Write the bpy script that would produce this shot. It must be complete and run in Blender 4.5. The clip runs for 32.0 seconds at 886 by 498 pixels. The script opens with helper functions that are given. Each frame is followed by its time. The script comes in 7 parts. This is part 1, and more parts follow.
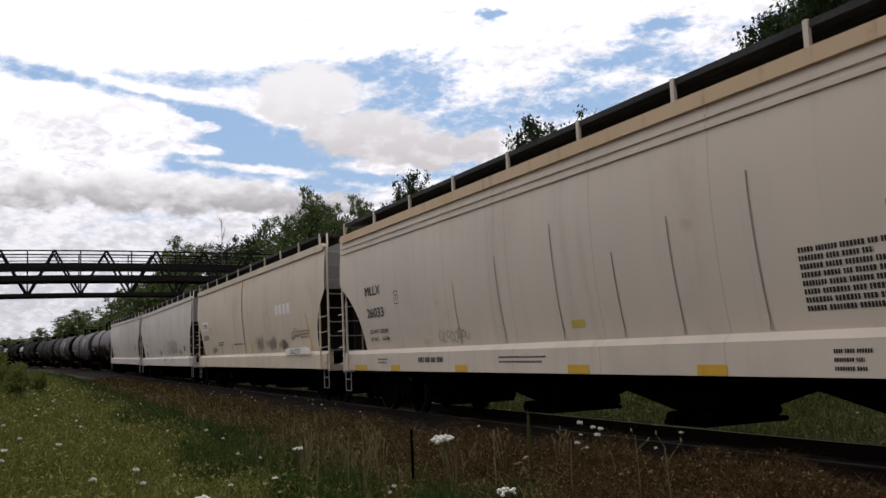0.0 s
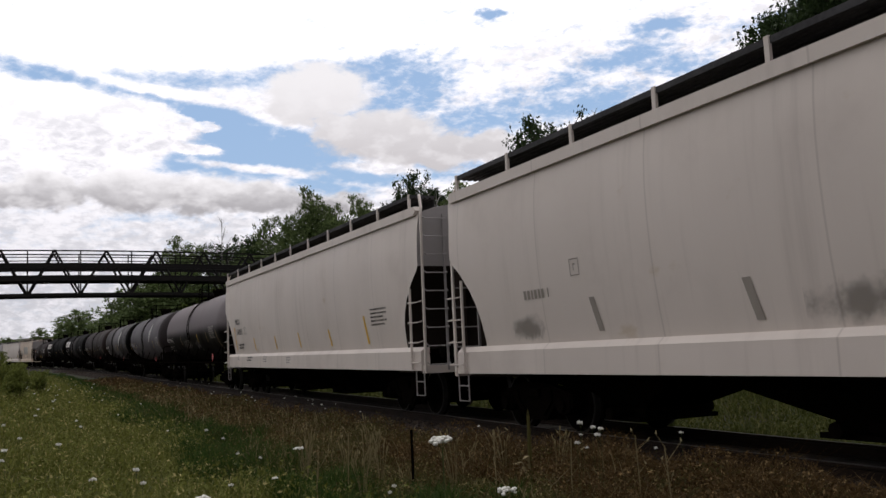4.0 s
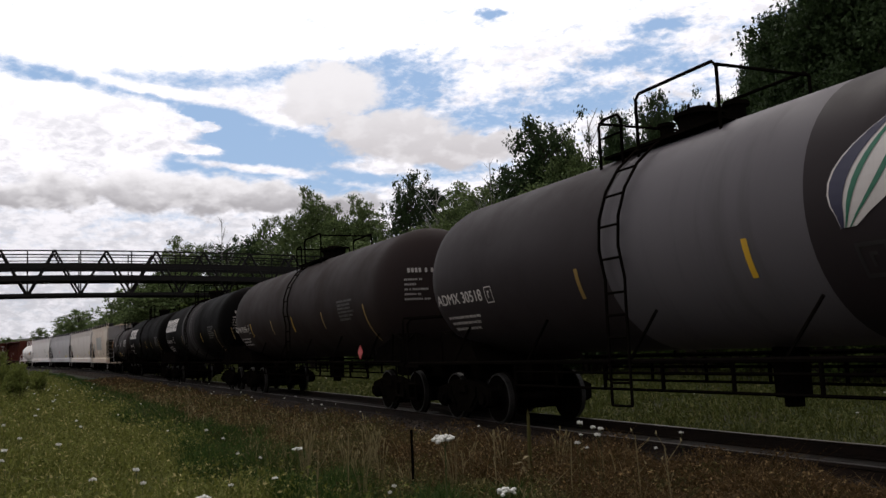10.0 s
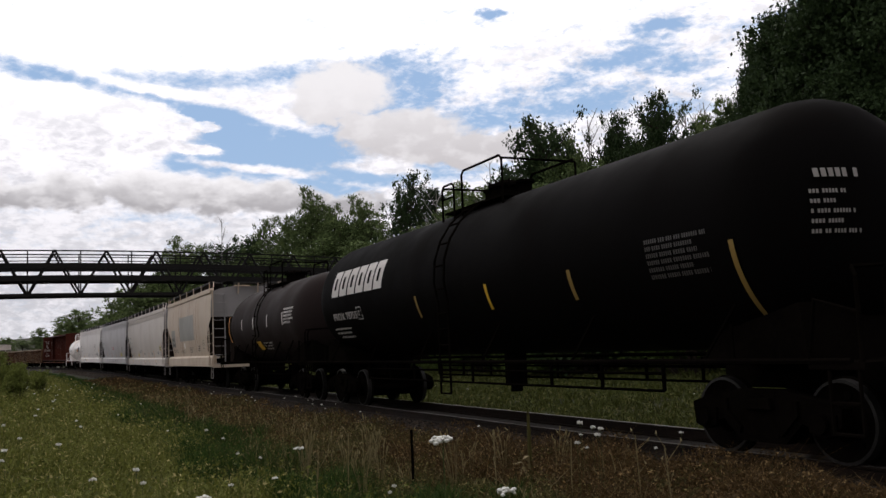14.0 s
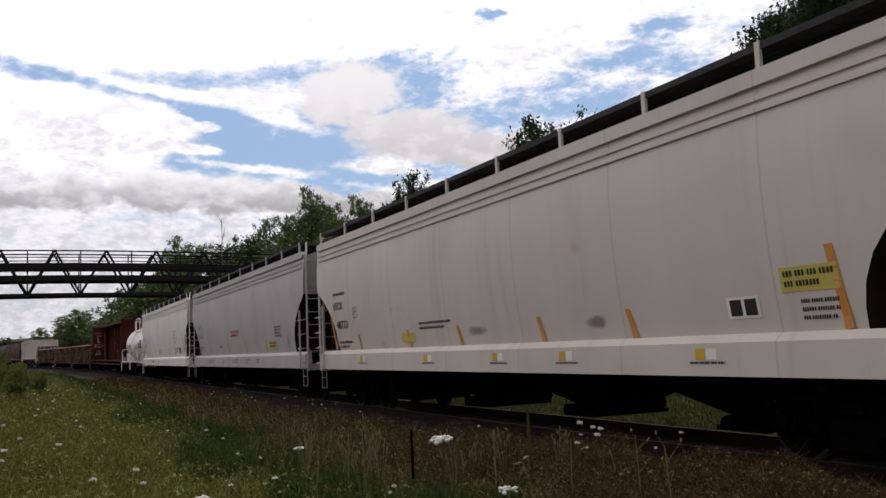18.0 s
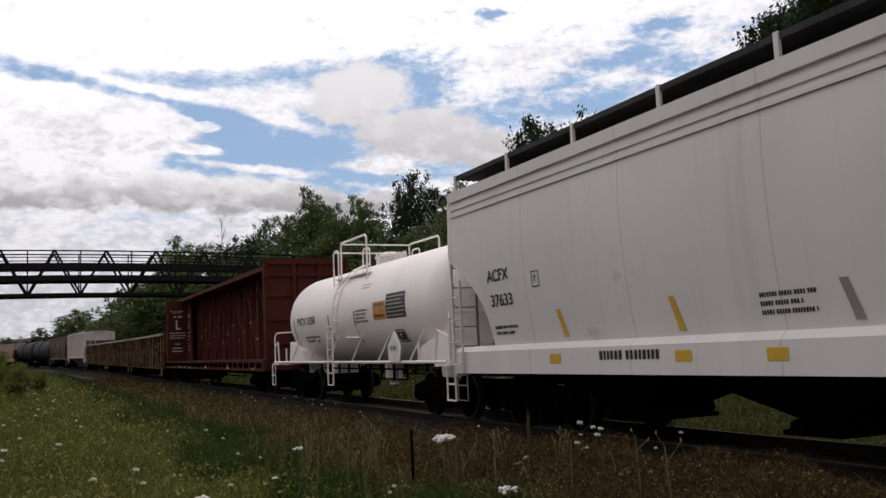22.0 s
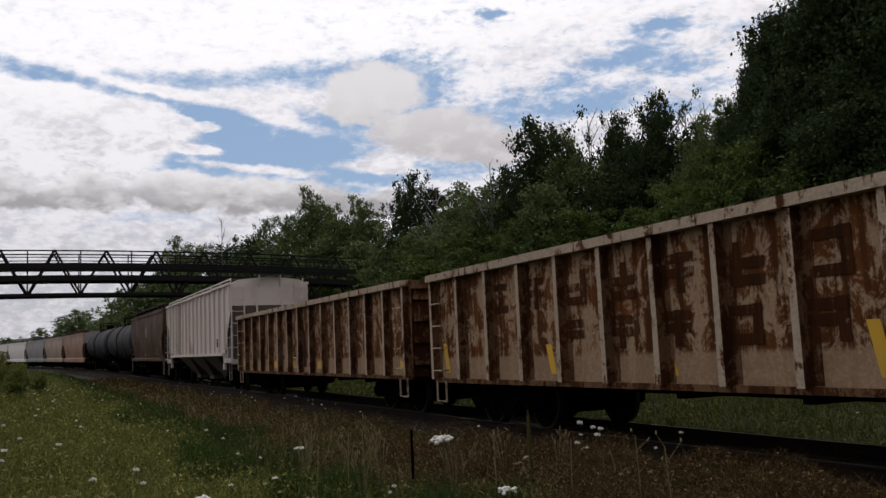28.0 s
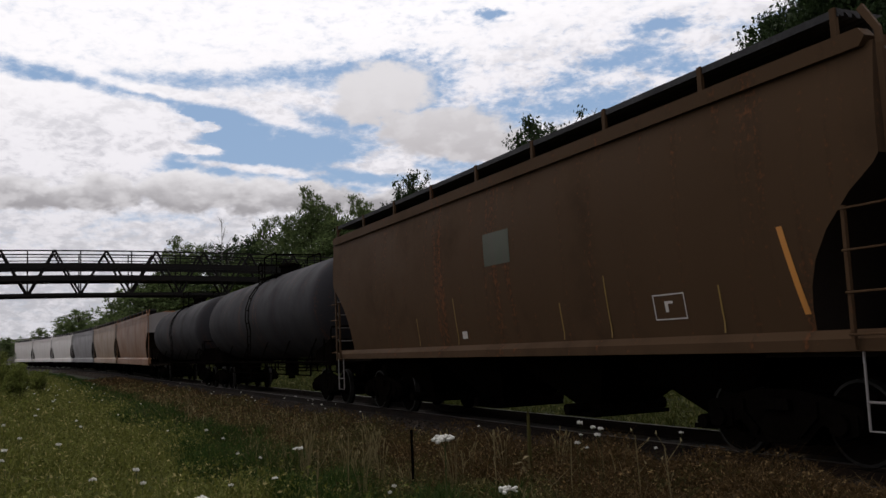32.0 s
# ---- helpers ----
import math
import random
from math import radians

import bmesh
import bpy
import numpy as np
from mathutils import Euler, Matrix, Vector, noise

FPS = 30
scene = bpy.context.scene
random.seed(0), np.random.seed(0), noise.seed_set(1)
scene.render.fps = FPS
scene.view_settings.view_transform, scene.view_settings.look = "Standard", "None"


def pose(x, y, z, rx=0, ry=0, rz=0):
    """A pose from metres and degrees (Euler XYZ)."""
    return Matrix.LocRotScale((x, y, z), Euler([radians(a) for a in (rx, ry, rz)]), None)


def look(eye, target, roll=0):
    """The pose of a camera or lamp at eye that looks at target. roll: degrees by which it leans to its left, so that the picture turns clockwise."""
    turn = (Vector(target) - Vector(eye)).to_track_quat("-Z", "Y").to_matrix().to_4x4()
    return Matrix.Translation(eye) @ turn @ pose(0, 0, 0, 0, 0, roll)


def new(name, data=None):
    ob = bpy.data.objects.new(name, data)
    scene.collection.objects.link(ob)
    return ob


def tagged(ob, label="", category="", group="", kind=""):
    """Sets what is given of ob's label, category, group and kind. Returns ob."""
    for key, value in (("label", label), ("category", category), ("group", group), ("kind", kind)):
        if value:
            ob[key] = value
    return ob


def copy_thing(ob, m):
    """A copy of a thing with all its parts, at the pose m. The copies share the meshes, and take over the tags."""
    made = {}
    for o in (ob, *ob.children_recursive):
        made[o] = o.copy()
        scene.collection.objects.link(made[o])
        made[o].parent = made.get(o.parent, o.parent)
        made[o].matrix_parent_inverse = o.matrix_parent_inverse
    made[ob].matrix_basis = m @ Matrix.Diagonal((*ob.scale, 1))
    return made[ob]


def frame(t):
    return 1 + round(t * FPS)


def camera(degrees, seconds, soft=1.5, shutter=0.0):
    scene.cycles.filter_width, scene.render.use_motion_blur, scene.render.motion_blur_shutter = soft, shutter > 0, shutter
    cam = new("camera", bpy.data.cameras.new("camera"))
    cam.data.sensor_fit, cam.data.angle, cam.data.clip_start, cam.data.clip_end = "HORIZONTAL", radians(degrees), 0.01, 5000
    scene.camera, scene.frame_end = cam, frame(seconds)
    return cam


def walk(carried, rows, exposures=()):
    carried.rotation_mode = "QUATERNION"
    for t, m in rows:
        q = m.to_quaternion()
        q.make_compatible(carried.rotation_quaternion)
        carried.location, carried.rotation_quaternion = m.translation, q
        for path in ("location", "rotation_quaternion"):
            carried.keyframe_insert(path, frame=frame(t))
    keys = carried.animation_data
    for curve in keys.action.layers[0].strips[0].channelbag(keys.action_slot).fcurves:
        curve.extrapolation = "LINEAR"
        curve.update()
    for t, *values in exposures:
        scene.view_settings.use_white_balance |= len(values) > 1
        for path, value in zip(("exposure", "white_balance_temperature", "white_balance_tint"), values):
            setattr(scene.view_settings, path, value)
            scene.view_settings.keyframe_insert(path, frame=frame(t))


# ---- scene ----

# ---------- camera ----------
EYE = (0.0, 0.0, 1.37)
YAW, PITCH, ROLL = radians(64.947), radians(6.49), -2.542
cam = camera(52.38, 32.0)
AIM = (-math.sin(YAW) * math.cos(PITCH), math.cos(YAW) * math.cos(PITCH), math.sin(PITCH))
CAM_POSE = look(EYE, Vector(EYE) + Vector(AIM), ROLL)
walk(cam, [(0.0, CAM_POSE), (32.0, CAM_POSE)], [(0.0, 0.0, 6500, 13), (21.0, -0.02, 6500, 13), (23.0, -0.24, 6500, 13), (32.0, -0.28, 6500, 13)])

# ---------- the line of the track ----------
# straight past the camera, then a long bend; stations in metres, negative up the line
TRACK_Y = 8.71
STEP = 0.5
STATIONS = np.arange(-900, 200.01, STEP)
BEND = np.interp(STATIONS, (-260, -200, -150, -110, -75, -45), (-0.0009, -0.00102, -0.00129, -0.00156, -0.00098, 0.0))
ZERO = int(np.argmin(abs(STATIONS)))
HEADING = np.cumsum(BEND) * STEP
HEADING -= HEADING[ZERO]
LINE_X = np.cumsum(np.cos(HEADING)) * STEP
LINE_X -= LINE_X[ZERO]
LINE_Y = np.cumsum(np.sin(HEADING)) * STEP
LINE_Y += TRACK_Y - LINE_Y[ZERO]


def grade(s):
    """Height of the rail head along the line."""
    return 0.0072 * np.maximum(0, -s - 10) + 0.006 * np.maximum(0, -s - 60)


def on_line(s, off=0.0):
    """Place and heading on the line at station s, off metres to the far side."""
    h = float(np.interp(s, STATIONS, HEADING))
    x = float(np.interp(s, STATIONS, LINE_X)) - off * math.sin(h)
    y = float(np.interp(s, STATIONS, LINE_Y)) + off * math.cos(h)
    return x, y, float(grade(s)), h


def travelled(t):
    """Metres that the train has gone at t seconds, counted from 16 s."""
    u = t - 16.0
    return 12.1 * u - 0.00438 * u * u - 6.7e-5 * u ** 3


# ---------- node helpers ----------
class Nodes:
    """Short hand for building node trees."""

    def __init__(self, tree):
        self.t = tree
        tree.nodes.clear()

    def node(self, kind, **inputs):
        n = self.t.nodes.new(kind)
        for key, value in inputs.items():
            self.put(n.inputs[key.replace("_", " ")], value)
        return n

    def put(self, socket, value):
        if isinstance(value, bpy.types.NodeSocket):
            self.t.links.new(value, socket)
        elif value is not None:
            socket.default_value = value

    def math(self, op, a, b=0.0, c=None, clamp=False):
        n = self.t.nodes.new("ShaderNodeMath")
        n.operation, n.use_clamp = op, clamp
        self.put(n.inputs[0], a)
        self.put(n.inputs[1], b)
        if c is not None:
            self.put(n.inputs[2], c)
        return n.outputs[0]

    def ramp(self, value, lo, hi, a=0.0, b=1.0):
        n = self.t.nodes.new("ShaderNodeMapRange")
        n.interpolation_type = "SMOOTHSTEP"
        for i, v in enumerate((value, lo, hi, a, b)):
            self.put(n.inputs[i], v)
        return n.outputs[0]

    def mix(self, fac, a, b, blend="MIX"):
        n = self.t.nodes.new("ShaderNodeMix")
        n.data_type, n.blend_type = "RGBA", blend
        self.put(n.inputs[0], fac)
        self.put(n.inputs[6], a if isinstance(a, bpy.types.NodeSocket) else (*a, 1))
        self.put(n.inputs[7], b if isinstance(b, bpy.types.NodeSocket) else (*b, 1))
        return n.outputs[2]

    def noise(self, vector, scale, detail=4.0, rough=0.55, dims="3D", distortion=0.0):
        n = self.t.nodes.new("ShaderNodeTexNoise")
        n.noise_dimensions = dims
        self.put(n.inputs["Vector"], vector)
        self.put(n.inputs["Scale"], scale)
        self.put(n.inputs["Detail"], detail)
        self.put(n.inputs["Roughness"], rough)
        self.put(n.inputs["Distortion"], distortion)
        return n.outputs[0]

    def scaled(self, vector, sx, sy, sz, shift=(0, 0, 0)):
        n = self.t.nodes.new("ShaderNodeMapping")
        self.put(n.inputs[0], vector)
        n.inputs[1].default_value = shift
        n.inputs[3].default_value = (sx, sy, sz)
        return n.outputs[0]


# ---------- world, sun, exposure ----------
SUN_EL, SUN_AZ = radians(52), radians(-62)  # azimuth clockwise from +Y
world = bpy.data.worlds.new("sky")
scene.world = world
world.use_nodes = True
w = Nodes(world.node_tree)
way = w.node("ShaderNodeTexCoord").outputs["Generated"]
sky = w.t.nodes.new("ShaderNodeTexSky")
sky.sky_type, sky.sun_disc = "NISHITA", False
sky.sun_elevation, sky.sun_rotation = SUN_EL, SUN_AZ
sky.air_density, sky.dust_density = 1.2, 0.6
blue = w.mix(1.0, sky.outputs[0], (0.1, 0.1, 0.1), "MULTIPLY")
sep = w.node("ShaderNodeSeparateXYZ", Vector=way)
dx, dy, dz = sep.outputs
# bearing to the left of +Y and height over the horizon, in degrees
bear = w.math("MULTIPLY", w.math("ARCTAN2", w.math("MULTIPLY", dx, -1.0), dy), 57.2958)
elev = w.math("MULTIPLY", w.math("ARCSINE", dz), 57.2958)


def patch(n, bear, elev, b0, e0, wide, high, tilt, hard=0.6):
    """1 inside a tilted ellipse of sky, falling to 0 outside."""
    c, s = math.cos(radians(tilt)), math.sin(radians(tilt))
    p = n.math("SUBTRACT", b0, bear)
    q = n.math("SUBTRACT", elev, e0)
    u = n.math("MULTIPLY", n.math("ADD", n.math("MULTIPLY", p, c), n.math("MULTIPLY", q, s)), 1 / wide)
    v = n.math("MULTIPLY", n.math("SUBTRACT", n.math("MULTIPLY", q, c), n.math("MULTIPLY", p, s)), 1 / high)
    r = n.math("SQRT", n.math("ADD", n.math("MULTIPLY", u, u), n.math("MULTIPLY", v, v)))
    return n.ramp(r, 1.0 + hard, 1.0 - hard)


def wisps(n, bear, elev, shift=0.0):
    """Ragged cloud noise, drawn out a little along the horizon; about 0 to 1."""
    v = n.node("ShaderNodeCombineXYZ", X=n.math("MULTIPLY", bear, 0.38), Y=n.math("MULTIPLY", elev, 0.8), Z=shift).outputs[0]
    a = n.noise(v, 1.0, 7.0, 0.6, distortion=0.3)
    b = n.noise(v, 3.2, 7.0, 0.62, distortion=0.3)
    return n.math("ADD", n.math("MULTIPLY", a, 0.5), n.math("MULTIPLY", b, 0.5))


def billowed(n, bear, elev, reach, shift, detail=7.0):
    """Bearing and height pushed about by noise, so that outlines swell and fray."""
    v = n.node("ShaderNodeCombineXYZ", X=n.math("MULTIPLY", bear, 0.5), Y=n.math("MULTIPLY", elev, 0.8), Z=shift).outputs[0]
    t = n.t.nodes.new("ShaderNodeTexNoise")
    n.put(t.inputs["Vector"], v)
    for key, value in (("Scale", 1.0), ("Detail", detail), ("Roughness", 0.55)):
        t.inputs[key].default_value = value
    c = n.node("ShaderNodeSeparateXYZ", Vector=t.outputs["Color"])
    return (n.math("ADD", bear, n.math("MULTIPLY", n.math("SUBTRACT", c.outputs[0], 0.5), reach)),
            n.math("ADD", elev, n.math("MULTIPLY", n.math("SUBTRACT", c.outputs[1], 0.5), reach * 0.6)))


ragged = wisps(w, bear, elev)
# openings of blue: bearing, height, half width, half height, tilt, depth
GAPS = [(89.3, 17.1, 3.4, 0.41, -8, 0.85), (84.7, 16.2, 3.94, 0.5, -14, 0.95), (80.8, 17.1, 5.15, 0.5, 2, 0.7), (74.8, 17.7, 3.6, 0.44, 6, 0.75),
        (78.8, 14.4, 3.82, 1.24, -8, 1.3), (75.7, 12.7, 3.9, 1.19, -4, 1.3), (80.2, 12.2, 3.07, 0.55, -4, 1.1), (72.8, 13.5, 2.88, 1.58, 0, 1.3),
        (71.4, 11.4, 3.97, 0.5, -3, 1.1), (72.5, 10.7, 2.51, 0.43, -10, 0.9), (69.7, 17.8, 4.41, 0.69, 4, 0.95), (66.3, 16.9, 2.21, 1.39, 0, 0.95),
        (62.9, 14.5, 2.75, 1.06, 8, 0.8), (60.1, 15.0, 2.19, 1.05, 0, 0.75), (67.6, 15.5, 2.57, 0.84, 0, 0.8), (52.9, 17.6, 2.47, 0.51, 4, 1.1),
        (50.3, 19.2, 1.73, 0.4, 0, 0.9), (49.8, 16.9, 1.89, 0.47, 0, 0.95), (54.8, 15.2, 2.67, 0.62, 6, 1.0), (57.9, 15.0, 1.99, 0.77, 0, 0.8),
        (61.1, 21.0, 0.8, 0.2, 0, 1.0), (49.3, 14.2, 2.04, 0.47, 0, 0.8), (56.6, 16.3, 2.16, 0.48, 0, 0.6), (47.8, 15.4, 2.01, 0.47, 0, 0.5),
        (51.8, 18.4, 2.1, 0.3, 0, 0.6), (70.6, 14.7, 3.28, 1.05, 0, 0.9), (82.9, 8.8, 2.31, 0.27, 0, 0.45), (64.1, 11.5, 2.92, 0.57, 0, 0.7),
        (40.4, 15.3, 2.73, 0.64, 0, 0.6), (42.6, 18.3, 2.85, 0.63, 0, 0.5)]
# streaks of white across the blue, and the heap of white cloud beside it
STREAKS = [(80.8, 16.2, 5.14, 0.3, -9, 0.9), (74.9, 14.9, 3.57, 0.45, -17, 0.95), (76.8, 11.9, 3.86, 0.24, -6, 1.1), (69.4, 11.8, 2.54, 0.28, -5, 0.9), (72.0, 15.6, 2.18, 0.49, -10, 0.5)]
HEAPS = [(87.4, 13.9, 6.31, 2.36, 0, 1.3), (81.9, 14.7, 2.03, 0.84, -20, 1.0), (80.2, 14.4, 1.44, 0.38, 0, 1.1), (80.7, 13.0, 1.77, 0.34, 0, 1.0), (89.6, 15.8, 2.76, 0.7, -8, 0.9)]


def layer(shapes, reach, shift, soft):
    """The strongest of many tilted ellipses of sky."""
    b_, e_ = billowed(w, bear, elev, reach, shift)
    top_ = None
    for b0, e0, wide, high, tilt, power in shapes:
        g = w.math("MULTIPLY", patch(w, b_, e_, b0, e0, wide, high, tilt, soft), power)
        top_ = g if top_ is None else w.math("MAXIMUM", top_, g)
    return top_


gap = layer([(b, e, wd * 1.12, hi * 1.2, tl, p) for b, e, wd, hi, tl, p in GAPS], 2.0, 0.0, 0.75)
fill = w.math("MAXIMUM", layer(STREAKS, 1.2, 2.0, 0.8), layer(HEAPS, 2.4, 4.0, 0.3))
fleck = w.ramp(bear, 76.0, 62.0, 2.3, 3.4)
field = w.math("ADD", w.math("SUBTRACT", w.math("ADD", w.math("MULTIPLY", w.math("SUBTRACT", ragged, 0.5), fleck), 0.88), gap), fill)
thick = w.ramp(field, -0.12, 0.95)
shade = wisps(w, bear, elev, 5.3)
low = w.ramp(elev, 3.0, 13.0)
white = w.mix(w.ramp(shade, 0.36, 0.56), (0.72, 0.72, 0.76), (1.0, 0.99, 1.02))
white = w.mix(w.ramp(w.math("ADD", elev, w.math("MULTIPLY", w.math("SUBTRACT", bear, 60.0), 0.12)), 16.0, 22.0), white, (1.12, 1.11, 1.12))
white = w.mix(low, w.mix(w.ramp(shade, 0.42, 0.6), (0.60, 0.605, 0.64), (0.84, 0.835, 0.87)), white)
# clouds are brightest on the sun's side
toward = w.node("ShaderNodeVectorMath", Vector=way)
toward.operation = "DOT_PRODUCT"
toward.inputs[1].default_value = (math.sin(SUN_AZ) * math.cos(SUN_EL), math.cos(SUN_AZ) * math.cos(SUN_EL), math.sin(SUN_EL))
glow = w.ramp(toward.outputs["Value"], -0.5, 0.95, 0.45, 1.10)
white = w.mix(1.0, white, w.node("ShaderNodeCombineXYZ", X=glow, Y=glow, Z=glow).outputs[0], "MULTIPLY")
sky_col = w.mix(thick, w.mix(0.75, blue, (0.30, 0.47, 0.725)), white)
w.node("ShaderNodeOutputWorld", Surface=w.node("ShaderNodeBackground", Color=sky_col, Strength=1.0).outputs[0])

sun = new("sun", bpy.data.lights.new("sun", "SUN"))
sun.data.energy, sun.data.angle, sun.data.color = 0.7, radians(10), (1.0, 0.95, 0.87)
sun.matrix_world = look((0, 0, 60), (-math.sin(SUN_AZ) * 60, -math.cos(SUN_AZ) * 60, 60 - 60 * math.tan(SUN_EL)))


# ---------- materials ----------
def material(name):
    m = bpy.data.materials.new(name)
    m.use_nodes = True
    return m, Nodes(m.node_tree)


def finish(n, color, rough=0.6, metal=0.0, bump=None, strength=0.3, dist=0.01, spec=0.3):
    b = n.node("ShaderNodeBsdfPrincipled")
    n.put(b.inputs["Specular IOR Level"], spec)
    n.put(b.inputs["Base Color"], color if isinstance(color, bpy.types.NodeSocket) else (*color, 1))
    n.put(b.inputs["Roughness"], rough)
    n.put(b.inputs["Metallic"], metal)
    if bump is not None:
        k = n.node("ShaderNodeBump", Height=bump, Strength=strength, Distance=dist)
        n.put(b.inputs["Normal"], k.outputs[0])
    n.node("ShaderNodeOutputMaterial", Surface=b.outputs[0])


def painted(name, color, dirt=(0.12, 0.09, 0.07), streaks=0.35, grime=0.3, rough=0.5, rust=0.0, spec=0.3, dust_sheen=None, seam=0.0):
    """Weathered paint on steel: streaks that run down, blotches of grime, specks of rust."""
    m, n = material(name)
    at = n.node("ShaderNodeTexCoord").outputs["Object"]
    color = (color[0] * 1.06, color[1] * 1.01, color[2])
    run = n.noise(n.scaled(at, 2.6, 0.6, 0.16), 1.0, 5.0, 0.65)
    blot = n.noise(at, 0.55, 5.0, 0.6)
    speck = n.noise(at, 14.0, 4.0, 0.7)
    wide = n.noise(n.scaled(at, 0.9, 0.9, 0.25), 0.8, 3.0, 0.5)
    c = n.mix(n.math("MULTIPLY", n.ramp(wide, 0.3, 0.75), 0.35), color, [v * 0.82 for v in color])
    c = n.mix(n.math("MULTIPLY", n.ramp(run, 0.52, 0.78), streaks), c, dirt)
    c = n.mix(n.math("MULTIPLY", n.ramp(blot, 0.5, 0.8), grime), c, dirt)
    if seam:
        # welds between the side sheets, and old yellowish stains
        fx = n.math("FRACT", n.math("MULTIPLY", n.node("ShaderNodeSeparateXYZ", Vector=at).outputs[0], 1 / seam))
        c = n.mix(n.math("MULTIPLY", n.ramp(n.math("ABSOLUTE", n.math("SUBTRACT", fx, 0.5)), 0.008, 0.002), 0.22), c, dirt)
        spots = n.noise(n.scaled(at, 1.1, 1.1, 1.9, (7, 3, 5)), 0.9, 4.0, 0.6)
        c = n.mix(n.math("MULTIPLY", n.ramp(spots, 0.66, 0.78), 0.35), c, (0.36, 0.25, 0.10))
    # paler above a height: dust, with the sky's sheen put into its colour
    if dust_sheen:
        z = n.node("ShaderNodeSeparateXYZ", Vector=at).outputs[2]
        d = n.ramp(n.math("ADD", z, n.math("MULTIPLY", n.math("SUBTRACT", run, 0.5), dust_sheen[3])), dust_sheen[1], dust_sheen[2])
        c = n.mix(n.math("MULTIPLY", d, n.ramp(blot, 0.2, 0.6, 0.7, 1.0)), c, dust_sheen[0])
    if rust:
        r = n.math("MULTIPLY", n.ramp(n.math("ADD", n.math("MULTIPLY", speck, 0.4), n.math("MULTIPLY", run, 0.6)), 0.55, 0.66), rust)
        c = n.mix(r, c, (0.20, 0.075, 0.03))
    finish(n, c, n.ramp(blot, 0.3, 0.8, rough - 0.08, rough + 0.2), 0.0, n.math("ADD", n.math("MULTIPLY", wide, 0.8), n.math("MULTIPLY", speck, 0.1)), 0.25, 0.02, spec)
    return m


def mottled(name, a, b, scale=3.0, rough=0.8, bump=0.4, dist=0.02, metal=0.0, per=0.0, spec=0.15):
    m, n = material(name)
    at = n.node("ShaderNodeTexCoord").outputs["Object"]
    big = n.noise(at, scale * 0.25, 4.0, 0.6)
    small = n.noise(at, scale * 3.0, 5.0, 0.65)
    f = n.ramp(n.math("ADD", n.math("MULTIPLY", big, 0.6), n.math("MULTIPLY", small, 0.4)), 0.32, 0.68)
    c = n.mix(f, a, b)
    if per:
        r = n.node("ShaderNodeObjectInfo").outputs["Random"]
        c = n.mix(n.math("MULTIPLY", r, per), c, [v * 0.45 for v in a])
    finish(n, c, rough, metal, small, bump, dist, spec)
    return m


def foliage(name, dark, light, tip=None):
    m, n = material(name)
    isl = n.node("ShaderNodeNewGeometry").outputs["Random Per Island"]
    at = n.node("ShaderNodeTexCoord").outputs["Object"]
    patchy = n.noise(at, 0.5, 3.0, 0.6)
    c = n.mix(n.math("ADD", n.math("MULTIPLY", isl, 0.6), n.math("MULTIPLY", patchy, 0.4)), dark, light)
    if tip:
        c = n.mix(n.ramp(isl, 0.86, 0.98), c, tip)
    b = n.node("ShaderNodeBsdfPrincipled", Roughness=0.75)
    n.put(b.inputs["Specular IOR Level"], 0.12)
    n.put(b.inputs["Base Color"], c)
    tr = n.node("ShaderNodeBsdfTranslucent", Color=c)
    mx = n.node("ShaderNodeMixShader", Fac=0.22)
    n.put(mx.inputs[1], b.outputs[0])
    n.put(mx.inputs[2], tr.outputs[0])
    n.node("ShaderNodeOutputMaterial", Surface=mx.outputs[0])
    return m


CREAM = painted("cream_paint", (0.60, 0.53, 0.41), streaks=0.24, grime=0.18, seam=2.4)
PALE = painted("pale_grey_paint", (0.58, 0.54, 0.49), streaks=0.18, grime=0.16, seam=2.75)
WARM = painted("warm_grey_paint", (0.60, 0.545, 0.46), streaks=0.20, grime=0.18, seam=2.45)
WHITE = painted("white_paint", (0.70, 0.68, 0.655), streaks=0.14, grime=0.12, seam=2.6)
COOL = painted("cool_grey_paint", (0.41, 0.405, 0.41), streaks=0.16, grime=0.14, seam=2.3)
DUSK = painted("dull_grey_paint", (0.22, 0.215, 0.22), streaks=0.3, grime=0.3)
RUSTWHITE = painted("rust_stained_white_paint", (0.53, 0.45, 0.35), (0.33, 0.16, 0.07), 0.6, 0.25, rust=0.5, seam=3.1)
CHALK = painted("chalky_white_paint", (0.62, 0.57, 0.525), (0.24, 0.16, 0.11), 0.42, 0.3, rust=0.3)
BROWN = painted("brown_paint", (0.074, 0.046, 0.026), (0.022, 0.016, 0.012), 0.75, 0.6, rust=0.7, spec=0.02)
ORANGE = painted("faded_orange_paint", (0.23, 0.115, 0.055), streaks=0.45, grime=0.45, rust=0.4)
TAN = painted("tan_paint", (0.30, 0.215, 0.15), streaks=0.4, grime=0.4, rust=0.5)
BLACK = painted("black_tank_paint", (0.0040, 0.0036, 0.0035), (0.008, 0.006, 0.005), 0.35, 0.4, rough=0.6, spec=0.008)
SOOT = painted("sooty_tank_paint", (0.022, 0.0165, 0.0155), (0.030, 0.021, 0.017), 0.35, 0.4, rough=0.6, spec=0.03)
DUSTSHEEN = painted("dust_and_sheen_black_paint", (0.006, 0.005, 0.005), (0.013, 0.010, 0.009), 0.3, 0.35, rough=0.55, spec=0.03, dust_sheen=((0.185, 0.162, 0.166), 2.35, 2.85, 0.12))
